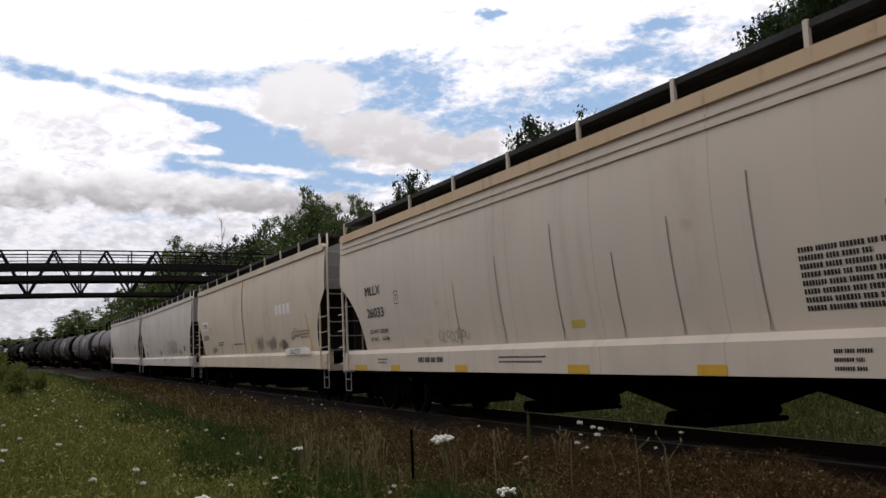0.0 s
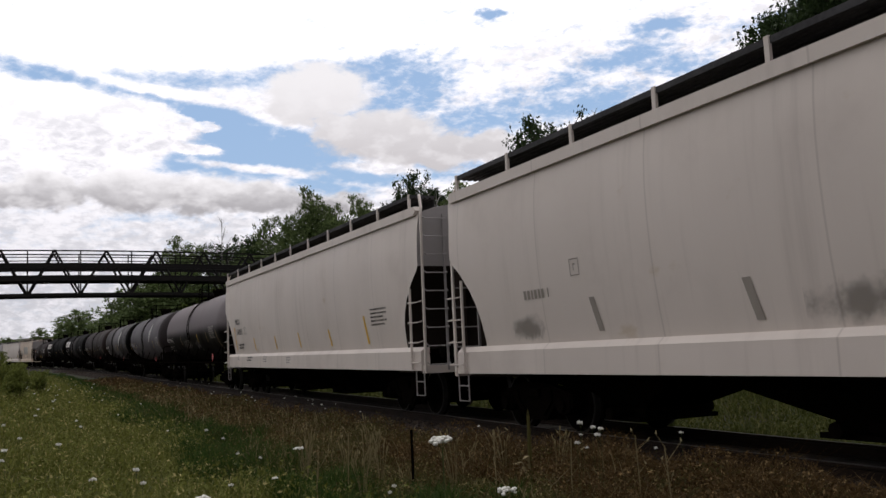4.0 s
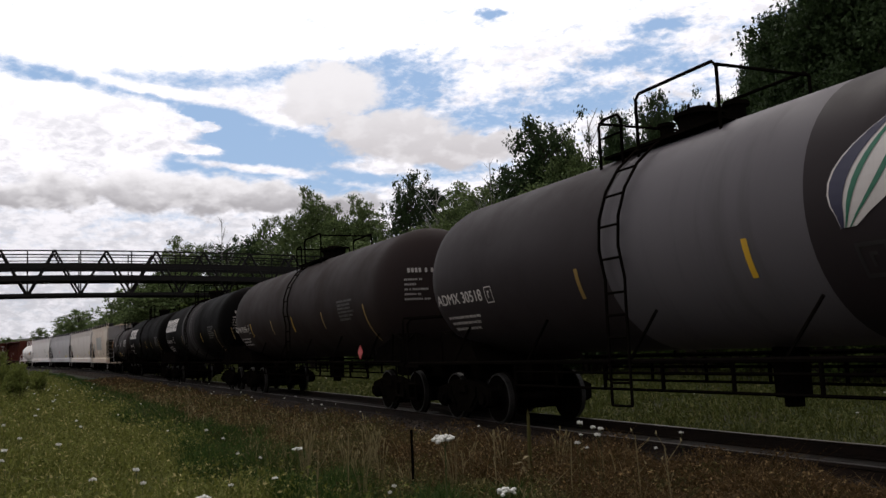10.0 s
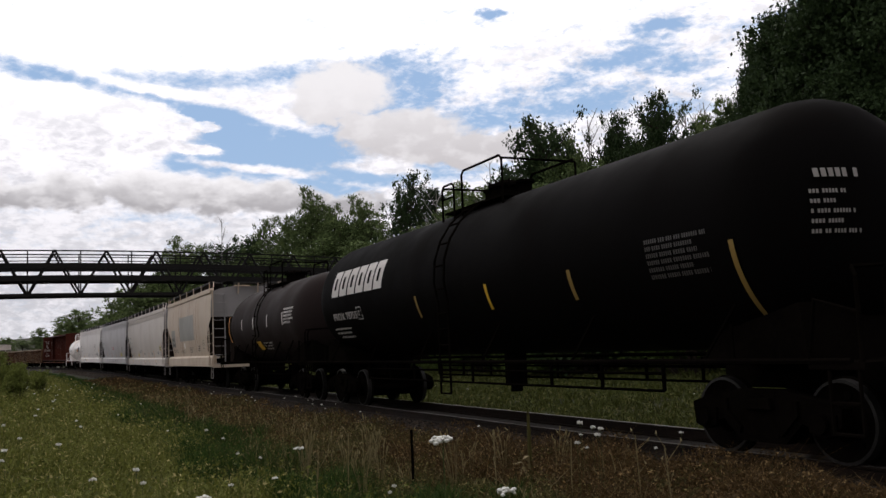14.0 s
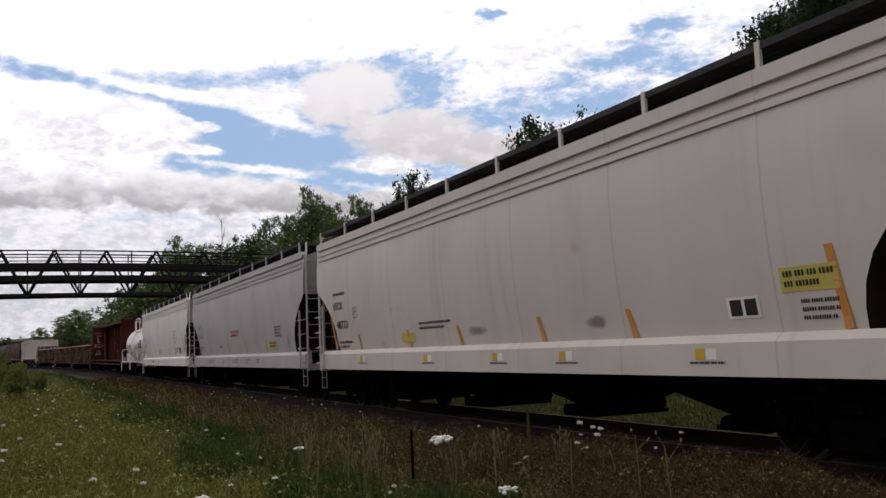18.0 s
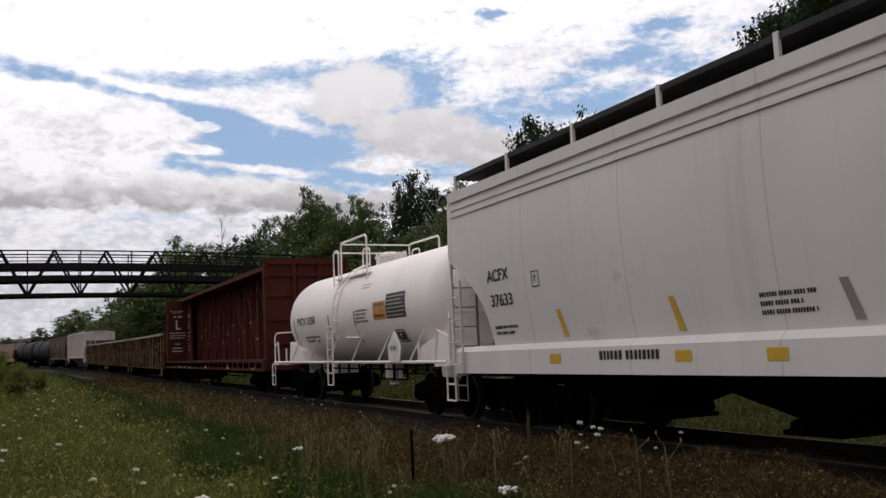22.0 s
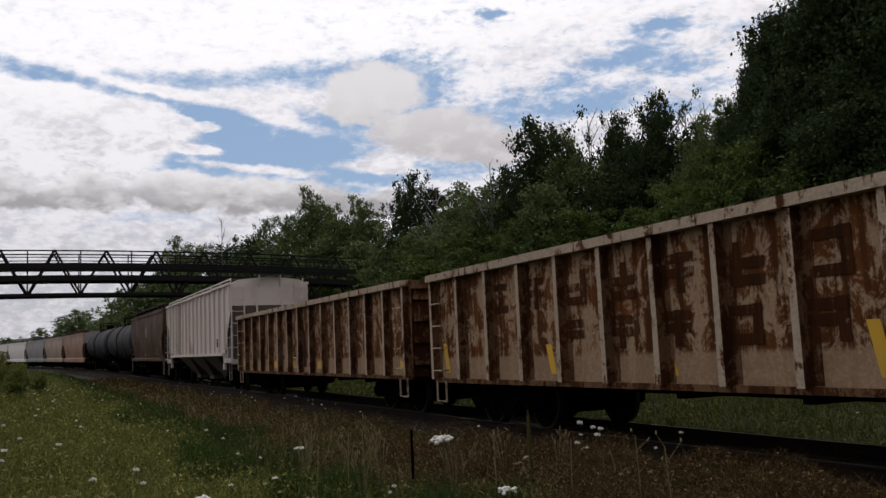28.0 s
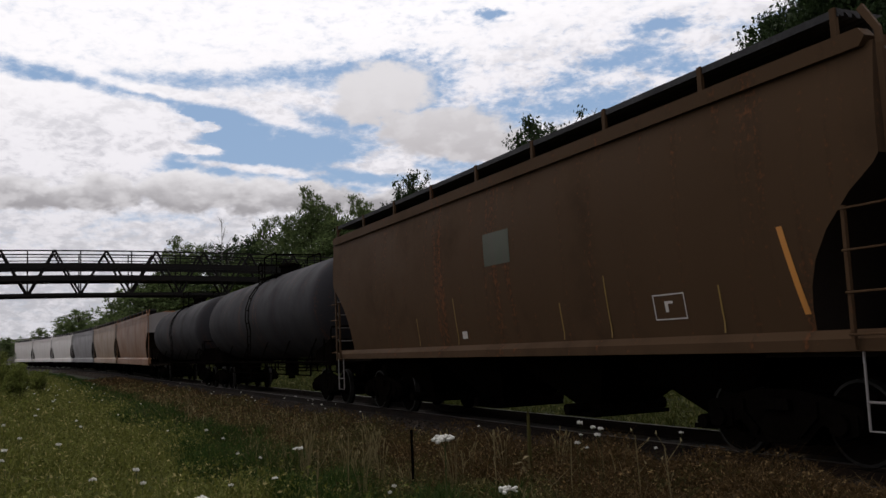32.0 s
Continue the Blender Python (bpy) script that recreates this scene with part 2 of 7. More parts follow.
DULL = painted("dull_dark_grey_tank_paint", (0.030, 0.030, 0.034), (0.016, 0.013, 0.012), 0.4, 0.5, rough=0.6, rust=0.35, spec=0.04)
SLATE = painted("slate_tank_paint", (0.105, 0.100, 0.107), (0.045, 0.040, 0.039), 0.35, 0.3, rough=0.55, spec=0.06)
SLATEB = painted("dark_slate_tank_paint", (0.028, 0.0235, 0.0245), (0.018, 0.014, 0.013), 0.3, 0.4, rough=0.55, spec=0.05)
TANKWHITE = painted("clean_white_tank_paint", (0.84, 0.81, 0.77), streaks=0.07, grime=0.07, rough=0.35)
OXIDE = painted("oxide_red_paint", (0.078, 0.024, 0.017), (0.026, 0.011, 0.008), 0.55, 0.5, rust=0.4, spec=0.02)
# far darker than real steel, to give the deep black under the cars
UNDER = mottled("near_black_steel", (0.0024, 0.0020, 0.0017), (0.0065, 0.0050, 0.0040), 4.0, 0.95, spec=0.0)
# dark brown end paint, with the deep shadow below the ends put in
DARKEND = painted("shaded_dark_end_paint", (0.024, 0.019, 0.016), (0.013, 0.010, 0.009), 0.3, 0.4, spec=0.03)
GRATE = mottled("galvanised_grating", (0.035, 0.034, 0.036), (0.07, 0.068, 0.07), 6.0, 0.8, spec=0.1)
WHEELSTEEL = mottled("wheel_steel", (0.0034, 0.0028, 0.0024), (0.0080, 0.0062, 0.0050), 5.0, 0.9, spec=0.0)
TREAD = mottled("worn_tread_steel", (0.012, 0.011, 0.010), (0.035, 0.032, 0.030), 8.0, 0.6, 0.1)
YELLOW = painted("yellow_marking", (0.62, 0.38, 0.03), streaks=0.3, grime=0.25)
LABELYELLOW = painted("faded_label_yellow", (0.52, 0.45, 0.10), streaks=0.3, grime=0.25)
ORANGEMARK = painted("orange_marking", (0.55, 0.24, 0.05), streaks=0.3, grime=0.3)
INK = painted("black_lettering", (0.022, 0.021, 0.021), (0.08, 0.07, 0.06), 0.3, 0.2)
CHALKINK = painted("white_lettering", (0.55, 0.53, 0.50), (0.1, 0.09, 0.08), 0.35, 0.35)
GREYPATCH = painted("grey_paint_patch", (0.30, 0.30, 0.27), streaks=0.2, grime=0.1)
FAINT = painted("faint_grey_lettering", (0.055, 0.052, 0.050), (0.02, 0.017, 0.015), 0.4, 0.4)
DULLSTRIP = painted("worn_yellow_marking", (0.26, 0.17, 0.045), (0.05, 0.04, 0.03), 0.5, 0.5)
SCRUFF = painted("worn_white_lettering", (0.30, 0.285, 0.265), (0.06, 0.05, 0.045), 0.5, 0.5)
CHORDCREAM = painted("rust_tinted_cream_paint", (0.58, 0.44, 0.27), (0.30, 0.17, 0.08), 0.5, 0.4, rust=0.3)
# dirty grey end paint; the shadow between cars is put into it
ENDSHEET = painted("shaded_grimy_end_paint", (0.27, 0.26, 0.255), (0.10, 0.08, 0.07), 0.4, 0.35)
WORNBAND = painted("chalk_streaked_black_paint", (0.020, 0.018, 0.018), (0.20, 0.19, 0.19), 0.7, 0.6, rough=0.7, spec=0.02)
REDMARK = painted("red_marking", (0.42, 0.06, 0.06), streaks=0.2, grime=0.2)


def rust_sheet(name, base, rust, share, low=1.0):
    """Old paint flaking off rusty steel in patches and runs."""
    m, n = material(name)
    at = n.node("ShaderNodeTexCoord").outputs["Object"]
    a = n.noise(n.scaled(at, 1.0, 1.0, 0.8), 3.4, 7.0, 0.70, distortion=0.8)
    b = n.noise(n.scaled(at, 5.0, 1.0, 0.35), 1.2, 6.0, 0.7)
    c = n.noise(at, 22.0, 4.0, 0.7)
    f = n.ramp(n.math("ADD", n.math("ADD", n.math("MULTIPLY", a, 0.55), n.math("MULTIPLY", b, 0.35)), n.math("MULTIPLY", c, 0.10)), share, share + 0.07)
    # the lowest strip was painted anew
    f = n.math("MULTIPLY", f, n.ramp(n.math("ADD", n.node("ShaderNodeSeparateXYZ", Vector=at).outputs[2], n.math("MULTIPLY", c, 0.06)), 1.22, 1.30, low, 1.0))
    col = n.mix(f, n.mix(n.ramp(c, 0.3, 0.7), base, [v * 0.75 for v in base]), n.mix(n.ramp(b, 0.35, 0.65), rust, [v * 0.4 for v in rust]))
    finish(n, col, 0.85, 0.0, f, 0.35, 0.012, 0.1)
    return m


RUSTY = rust_sheet("rusty_gondola_paint", (0.37, 0.25, 0.16), (0.150, 0.052, 0.014), 0.452, 0.2)
RUSTRIB = rust_sheet("rusty_rib_paint", (0.46, 0.36, 0.27), (0.150, 0.060, 0.020), 0.51)
# rust of the rib sides, with their shade mixed into the colour
RUSTSHADE = rust_sheet("rust_and_rib_shade", (0.17, 0.095, 0.05), (0.085, 0.030, 0.010), 0.46)
RUSTRUN = painted("rust_run", (0.33, 0.18, 0.085), (0.20, 0.085, 0.03), 0.7, 0.6, rough=0.8, rust=0.5)
SMUDGE = painted("grey_smudge", (0.26, 0.24, 0.21), (0.4, 0.37, 0.31), 0.5, 0.6, rough=0.7)
m, n = material("soft_grime")
at = n.node("ShaderNodeTexCoord").outputs
d_ = n.node("ShaderNodeVectorMath", Vector=n.scaled(at["Generated"], 2.0, 0.0, 2.0, (-1, 0, -1)))
d_.operation = "LENGTH"
g1 = n.noise(at["Object"], 3.0, 6.0, 0.7)
cover = n.math("MULTIPLY", n.ramp(n.math("ADD", d_.outputs["Value"], n.math("MULTIPLY", n.math("SUBTRACT", g1, 0.5), 2.2)), 1.05, 0.15), 0.5)
b_ = n.node("ShaderNodeBsdfPrincipled", Roughness=0.8)
b_.inputs["Base Color"].default_value = (0.16, 0.145, 0.125, 1)
mx = n.node("ShaderNodeMixShader", Fac=cover)
n.put(mx.inputs[1], n.node("ShaderNodeBsdfTransparent").outputs[0])
n.put(mx.inputs[2], b_.outputs[0])
n.node("ShaderNodeOutputMaterial", Surface=mx.outputs[0])
GRIME = m
LIGHTPANEL = painted("white_panel", (0.78, 0.77, 0.74), streaks=0.15, grime=0.15)


# ---------- mesh helpers ----------
def box(bm, x0, x1, y0, y1, z0, z1):
    v = [bm.verts.new((x, y, z)) for x in (x0, x1) for y in (y0, y1) for z in (z0, z1)]
    for f in ((0, 1, 3, 2), (4, 6, 7, 5), (0, 4, 5, 1), (2, 3, 7, 6), (0, 2, 6, 4), (1, 5, 7, 3)):
        bm.faces.new([v[i] for i in f])
    return v


def tube(bm, p, q, r, seg=6, r2=None):
    """A round bar from p to q."""
    p, q = Vector(p), Vector(q)
    d = (q - p).normalized()
    a = d.orthogonal().normalized()
    b = d.cross(a)
    r2 = r if r2 is None else r2
    rings = []
    for c, rr in ((p, r), (q, r2)):
        rings.append([bm.verts.new(c + (a * math.cos(i * math.tau / seg) + b * math.sin(i * math.tau / seg)) * rr) for i in range(seg)])
    for i in range(seg):
        j = (i + 1) % seg
        bm.faces.new((rings[0][i], rings[0][j], rings[1][j], rings[1][i]))
    bm.faces.new(rings[0][::-1])
    bm.faces.new(rings[1])


def pipe(bm, pts, r, seg=6):
    """One bent bar through all the points."""
    pts = [Vector(p) for p in pts]
    rings = []
    a = None
    for i, p in enumerate(pts):
        d = (pts[min(i + 1, len(pts) - 1)] - pts[max(i - 1, 0)]).normalized()
        a = d.orthogonal().normalized() if a is None else (a - d * a.dot(d)).normalized()
        b = d.cross(a)
        rings.append([p + (a * math.cos(k * math.tau / seg) + b * math.sin(k * math.tau / seg)) * r for k in range(seg)])
    loft(bm, rings)


def loft(bm, rings, caps=True, mat=None):
    """Skin closed rings of equal length; mat(i, j) picks a material slot."""
    vs = [[bm.verts.new(p) for p in r] for r in rings]
    n = len(vs[0])
    for i in range(len(vs) - 1):
        for j in range(n):
            k = (j + 1) % n
            f = bm.faces.new((vs[i][j], vs[i + 1][j], vs[i + 1][k], vs[i][k]))
            if mat:
                f.material_index = mat(i, j)
    if caps:
        bm.faces.new(vs[0])
        bm.faces.new(vs[-1][::-1])


def prism(bm, pts, y0, y1):
    """A shape drawn in x and z, given depth from y0 to y1."""
    loft(bm, [[(x, y0, z) for x, z in pts], [(x, y1, z) for x, z in pts]])


def to_mesh(name, bm, mats, smooth=False):
    bmesh.ops.recalc_face_normals(bm, faces=bm.faces)
    me = bpy.data.meshes.new(name)
    bm.to_mesh(me)
    bm.free()
    for m in mats if isinstance(mats, (list, tuple)) else [mats]:
        me.materials.append(m)
    if smooth:
        me.shade_smooth()
        me.set_sharp_from_angle(angle=radians(35))
    return me


def part(name, bm, mats, parent, label="", smooth=False, at=None):
    """One mesh object under a thing or a part; bm may be a mesh that is shared."""
    me = bm if isinstance(bm, bpy.types.Mesh) else to_mesh(name, bm, mats, smooth)
    ob = new(name, me)
    ob.parent = parent
    if at is not None:
        ob.matrix_basis = at
    return tagged(ob, label)


def raw_mesh(name, verts, faces, mats):
    """A mesh from arrays of corners and of equal-sized faces."""
    me = bpy.data.meshes.new(name)
    verts, faces = np.asarray(verts, np.float32), np.asarray(faces, np.int32)
    me.vertices.add(len(verts))
    me.vertices.foreach_set("co", verts.ravel())
    k = faces.shape[1]
    me.loops.add(faces.size)
    me.loops.foreach_set("vertex_index", faces.ravel())
    me.polygons.add(len(faces))
    me.polygons.foreach_set("loop_start", np.arange(0, faces.size, k, dtype=np.int32))
    me.update(calc_edges=True)
    for m in mats:
        me.materials.append(m)
    return me


# ---------- ground ----------
PROFILE_O = (-1500, -200, -60, -20, -11, -9.6, -8.7, -7.2, -5, -3.6, -2.6, 2.3, 3.6, 6, 12, 16, 24, 34, 60, 120, 1500)
PROFILE_Z = (4, 3, 2.6, 2.2, 1.1, 0.35, -0.05, -0.3, -0.5, -0.48, -0.38, -0.28, -0.7, -0.6, -0.3, 0.3, 3.0, 6.0, 9.0, 9.5, 14)


def ground_z(x, y):
    """Height of the ground at a place."""
    x, y = np.asarray(x, float), np.asarray(y, float)
    s = np.interp(x, LINE_X, STATIONS)
    o = y - np.interp(x, LINE_X, LINE_Y)
    bumps = 0.05 * np.sin(x * 1.3 + 2 * np.sin(y * 0.7)) * np.clip((abs(o) - 2.6) / 2, 0, 1)
    return np.interp(o, PROFILE_O, PROFILE_Z) + grade(s) + bumps


m, n = material("soil_and_grass")
at = n.node("ShaderNodeTexCoord").outputs["Object"]
g1, g2 = n.noise(at, 0.35, 5.0, 0.6), n.noise(at, 6.0, 6.0, 0.7)
soil = n.mix(n.ramp(g2, 0.35, 0.7), (0.016, 0.012, 0.007), (0.042, 0.03, 0.018))
green = n.mix(n.ramp(g2, 0.35, 0.7), (0.012, 0.018, 0.005), (0.035, 0.045, 0.012))
finish(n, n.mix(n.ramp(g1, 0.40, 0.6), soil, green), 0.95, 0.0, g2, 0.8, 0.08)
SOIL = m
m, n = material("ballast_stone")
at = n.node("ShaderNodeTexCoord").outputs["Object"]
isl = n.node("ShaderNodeNewGeometry").outputs["Random Per Island"]
g2 = n.noise(at, 9.0, 5.0, 0.7)
finish(n, n.mix(n.ramp(n.math("ADD", n.math("MULTIPLY", g2, 0.5), n.math("MULTIPLY", isl, 0.5)), 0.3, 0.75), (0.014, 0.0098, 0.0068), (0.062, 0.044, 0.031)), 0.95, 0.0, g2, 0.6, 0.03)
BALLAST = m
WOOD = mottled("creosoted_timber", (0.018, 0.014, 0.011), (0.05, 0.04, 0.032), 3.0, 0.9, per=0.4)
RAILSTEEL = mottled("rusty_rail_steel", (0.007, 0.0045, 0.0032), (0.018, 0.010, 0.0066), 6.0, 0.85)
RAILHEAD = mottled("polished_rail_head", (0.07, 0.062, 0.055), (0.13, 0.118, 0.105), 6.0, 0.55, 0.1, metal=0.6)

xs = np.concatenate([np.arange(-1500, -300, 60), np.arange(-300, -120, 12), np.arange(-120, -60, 3), np.arange(-60, 12, 0.7), np.arange(12, 100, 8), np.arange(100, 1500, 100)])
os_ = np.array(sorted(set(PROFILE_O) | set(np.arange(-9, -2.3, 0.45).round(2)) | set(np.arange(-60, 70, 5)) | {300, 700, -500, -900}))
sx, so = np.meshgrid(xs, os_, indexing="ij")
gy = np.interp(sx, LINE_X, LINE_Y) + so
gz = ground_z(sx, gy)
idx = np.arange(sx.size).reshape(sx.shape)
quads = np.stack([idx[:-1, :-1], idx[1:, :-1], idx[1:, 1:], idx[:-1, 1:]], -1).reshape(-1, 4)
ground = new("ground", raw_mesh("ground", np.stack([sx, gy, gz], -1).reshape(-1, 3), quads, [SOIL]))
ground.data.shade_smooth()
tagged(ground, "rough grassy ground with dry brown patches beside the track", "ground", kind="structure")

# ballast bed that carries the ties
bm = bmesh.new()
rings = []
for s in np.arange(-420, 60, 4.0):
    ring = []
    for o, z in ((-2.9, -0.8), (-2.35, -0.36), (-1.75, -0.19), (1.75, -0.19), (2.35, -0.36), (2.9, -0.75)):
        x, y, zz, h = on_line(s, o)
        ring.append((x, y, zz + z))
    rings.append(ring)
loft(bm, rings)
tagged(part("ballast_bed", bm, BALLAST, None), "bed of brown crushed stone under the track", "ballast", kind="structure")

# the two rails
for name, o in (("rail", -0.755), ("rail", 0.755)):
    bm = bmesh.new()
    rings = []
    prof = ((-0.07, -0.185), (-0.07, -0.17), (-0.012, -0.15), (-0.012, -0.045), (-0.036, -0.035), (-0.036, -0.004), (-0.028, 0.0), (0.028, 0.0), (0.036, -0.004), (0.036, -0.035), (0.012, -0.045), (0.012, -0.15), (0.07, -0.17), (0.07, -0.185))
    for s in np.arange(-420, 60, 3.0):
        ring = []
        for dy_, z in prof:
            x, y, zz, h = on_line(s, o + dy_)
            ring.append((x, y, zz + z))
        rings.append(ring)
    loft(bm, rings, mat=lambda i, j: 1 if j in (5, 6, 7) else 0)
    tagged(part(name, bm, [RAILSTEEL, RAILHEAD], None), "rusty steel rail with a polished running surface", "rail", "rails of the track", "structure")


# ---------- rail cars: shared running gear ----------
def wheelset_mesh():
    bm = bmesh.new()
    tube(bm, (0, -1.05, 0), (0, 1.05, 0), 0.08, 10)
    for side in (-1, 1):
        rings = []
        for y, r in ((0.66, 0.30), (0.67, 0.485), (0.70, 0.487), (0.715, 0.462), (0.81, 0.455), (0.815, 0.42), (0.79, 0.39), (0.765, 0.22), (0.82, 0.15), (0.83, 0.0)):
            rings.append([(math.cos(a * math.tau / 28) * max(r, 0.01), side * y, math.sin(a * math.tau / 28) * max(r, 0.01)) for a in range(28)])
        loft(bm, rings, mat=lambda i, j: 1 if i in (3, 4) else 0)
        # a scuffed weight mark shows the turning
        for k in range(3):
            a = k * math.tau / 3 + 0.4
            tube(bm, (math.cos(a) * 0.30, side * 0.775, math.sin(a) * 0.30), (math.cos(a) * 0.30, side * 0.80, math.sin(a) * 0.30), 0.05, 8)
    return to_mesh("wheelset", bm, [WHEELSTEEL, TREAD], True)


def side_frame_mesh():
    bm = bmesh.new()
    pts = [(-1.14, 0.62), (-1.02, 0.66), (-0.62, 0.74), (-0.3, 0.80), (0.3, 0.80), (0.62, 0.74), (1.02, 0.66), (1.14, 0.62), (1.12, 0.42), (0.74, 0.40), (0.60, 0.44), (0.34, 0.20), (-0.34, 0.20), (-0.60, 0.44), (-0.74, 0.40), (-1.12, 0.42)]
    prism(bm, pts, -0.08, 0.08)
    for sx in (-1, 1):
        prism(bm, [(sx * 0.90, 0.30), (sx * 1.08, 0.36), (sx * 1.08, 0.56), (sx * 0.70, 0.56), (sx * 0.72, 0.36)], -0.11, 0.06)
        tube(bm, (sx * 0.89, -0.17, 0.46), (sx * 0.89, 0, 0.46), 0.11, 12)
        prism(bm, [(sx * 0.32, 0.28), (sx * 0.58, 0.52), (sx * 0.58, 0.68), (sx * 0.50, 0.68), (sx * 0.50, 0.55), (sx * 0.29, 0.36)], -0.12, 0.0)
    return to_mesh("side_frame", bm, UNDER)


def spring_mesh():
    bm = bmesh.new()
    for x in (-0.14, 0.0, 0.14):
        for k in range(5):
            tube(bm, (x, 0, 0.30 + k * 0.05), (x, 0, 0.325 + k * 0.05), 0.062, 8)
    box(bm, -0.26, 0.26, -0.09, 0.09, 0.26, 0.30)
    return to_mesh("truck_spring", bm, UNDER)


def bolster_mesh():
    bm = bmesh.new()
    prism(bm, [(-0.22, 0.58), (0.22, 0.58), (0.20, 0.70), (-0.20, 0.70)], -1.15, 1.15)
    tube(bm, (0, 0, 0.68), (0, 0, 0.80), 0.19, 12)
    box(bm, -1.2, 1.2, -0.45, -0.40, 0.40, 0.46)
    return to_mesh("truck", bm, UNDER)


def rigging_mesh():
    bm = bmesh.new()
    for sx in (-1, 1):
        prism(bm, [(sx * 0.30, 0.22), (sx * 0.46, 0.20), (sx * 0.44, 0.62), (sx * 0.26, 0.60)], -0.92, 0.92)
        tube(bm, (sx * 0.38, -0.1, 0.30), (sx * 0.10, 0.1, 0.95), 0.03, 5)
        for side in (-1, 1):
            prism(bm, [(sx * 0.40, 0.30), (sx * 0.47, 0.28), (sx * 0.45, 0.62), (sx * 0.38, 0.60)], *sorted((side * 0.70, side * 0.84)))
    tube(bm, (-0.9, 0.25, 0.62), (0.9, 0.25, 0.62), 0.03, 5)
    box(bm, -0.26, 0.26, -0.75, 0.75, 0.30, 0.58)
    return to_mesh("brake_rigging", bm, UNDER)


RIGGING = rigging_mesh()
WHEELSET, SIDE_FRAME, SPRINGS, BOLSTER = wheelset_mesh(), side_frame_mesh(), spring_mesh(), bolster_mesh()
SPIN = []  # wheelsets with the station of their car


def truck(car, x):
    t = part("truck", BOLSTER, None, car, at=pose(x, 0, 0))
    for side in (-1, 1):
        part("side_frame", SIDE_FRAME, None, t, at=pose(0, side * 1.0, 0, 0, 0, 180 if side > 0 else 0))
        part("truck_spring", SPRINGS, None, t, at=pose(0, side * 1.0, 0))
    part("brake_rigging", RIGGING, None, t)
    for dx in (-0.89, 0.89):
        SPIN.append((part("wheelset", WHEELSET, None, t, at=pose(dx, 0, 0.455)), car))


def coupler_mesh():
    bm = bmesh.new()
    box(bm, -0.1, 0.45, -0.08, 0.08, 0.78, 0.95)
    prism(bm, [(0.40, 0.72), (0.60, 0.70), (0.64, 0.86), (0.60, 1.02), (0.40, 1.0)], -0.12, 0.14)
    pipe(bm, [(0.1, -0.25, 0.75), (0.3, -0.22, 0.5), (0.55, -0.1, 0.42), (0.68, 0, 0.5)], 0.025, 6)
    return to_mesh("coupler", bm, UNDER)


COUPLER = coupler_mesh()


def ends(car, half):
    part("coupler", COUPLER, None, car, at=pose(half - 0.35, 0, 0))
    part("coupler", COUPLER, None, car, at=pose(-half + 0.35, 0, 0, 0, 0, 180))


SHARED = {}


def shared(key, make):
    if key not in SHARED:
        SHARED[key] = make()
    return SHARED[key]


def bar_mesh(mat, wide, r=0.014):
    bm = bmesh.new()
    tube(bm, (0, 0, 0), (wide, 0, 0), r, 5)
    return to_mesh("rung", bm, mat)


def skin_text(car, words, x, z, size, width, mat, skin, name="lettering", label="", weight=0.05):
    """Letters laid on the near side of a car; x is the left end, z the foot of the letters."""
    cu = bpy.data.curves.new(name, "FONT")
    cu.body, cu.size = words, size * 1.4
    ob = bpy.data.objects.new(name, cu)
    scene.collection.objects.link(ob)
    me = bpy.data.meshes.new_from_object(ob.evaluated_get(bpy.context.evaluated_depsgraph_get()))
    bpy.data.objects.remove(ob)
    bm = bmesh.new()
    bm.from_mesh(me)
    bpy.data.meshes.remove(me)
    bmesh.ops.triangulate(bm, faces=bm.faces)
    bm.verts.index_update()
    lo, hi = min(v.co.x for v in bm.verts), max(v.co.x for v in bm.verts)
    stretch = width / (hi - lo)
    verts, faces = [], []
    # strokes are thickened by laying the letters down three times, a little aside
    for k in (-1, 0, 1):
        base = len(verts)
        for v in bm.verts:
            zz = z + v.co.y + size * weight * 0.3 * k
            verts.append((x + (v.co.x - lo) * stretch + size * weight * k, skin(zz) - 0.009 - 0.0015 * k, zz))
        faces += [[base + v.index for v in f.verts] for f in bm.faces]
    bm.free()
    me = bpy.data.meshes.new(name)
    me.from_pydata(verts, [], faces)
    me.materials.append(mat)
    return part(name, me, None, car, label)


def plate(bm, x0, x1, z0, z1, skin, lift=0.006, lean=0.0, steps=1):
    """A painted patch that follows the near side."""
    n = max(steps, int((z1 - z0) / 0.12) + 1)
    last = None
    for i in range(n + 1):
        z = z0 + (z1 - z0) * i / n
        y = skin(z) - lift
        sh = lean * i / n
        row = (bm.verts.new((x0 + sh, y, z)), bm.verts.new((x1 + sh, y, z)))
        if last:
            bm.faces.new((last[0], last[1], row[1], row[0]))
        last = row


def patch_part(car, x0, x1, z0, z1, mat, skin, lean=0.0, name="painted_patch", label="", lift=0.006):
    bm = bmesh.new()
    plate(bm, x0, x1, z0, z1, skin, lift, lean)
    return part(name, bm, mat, car, label)


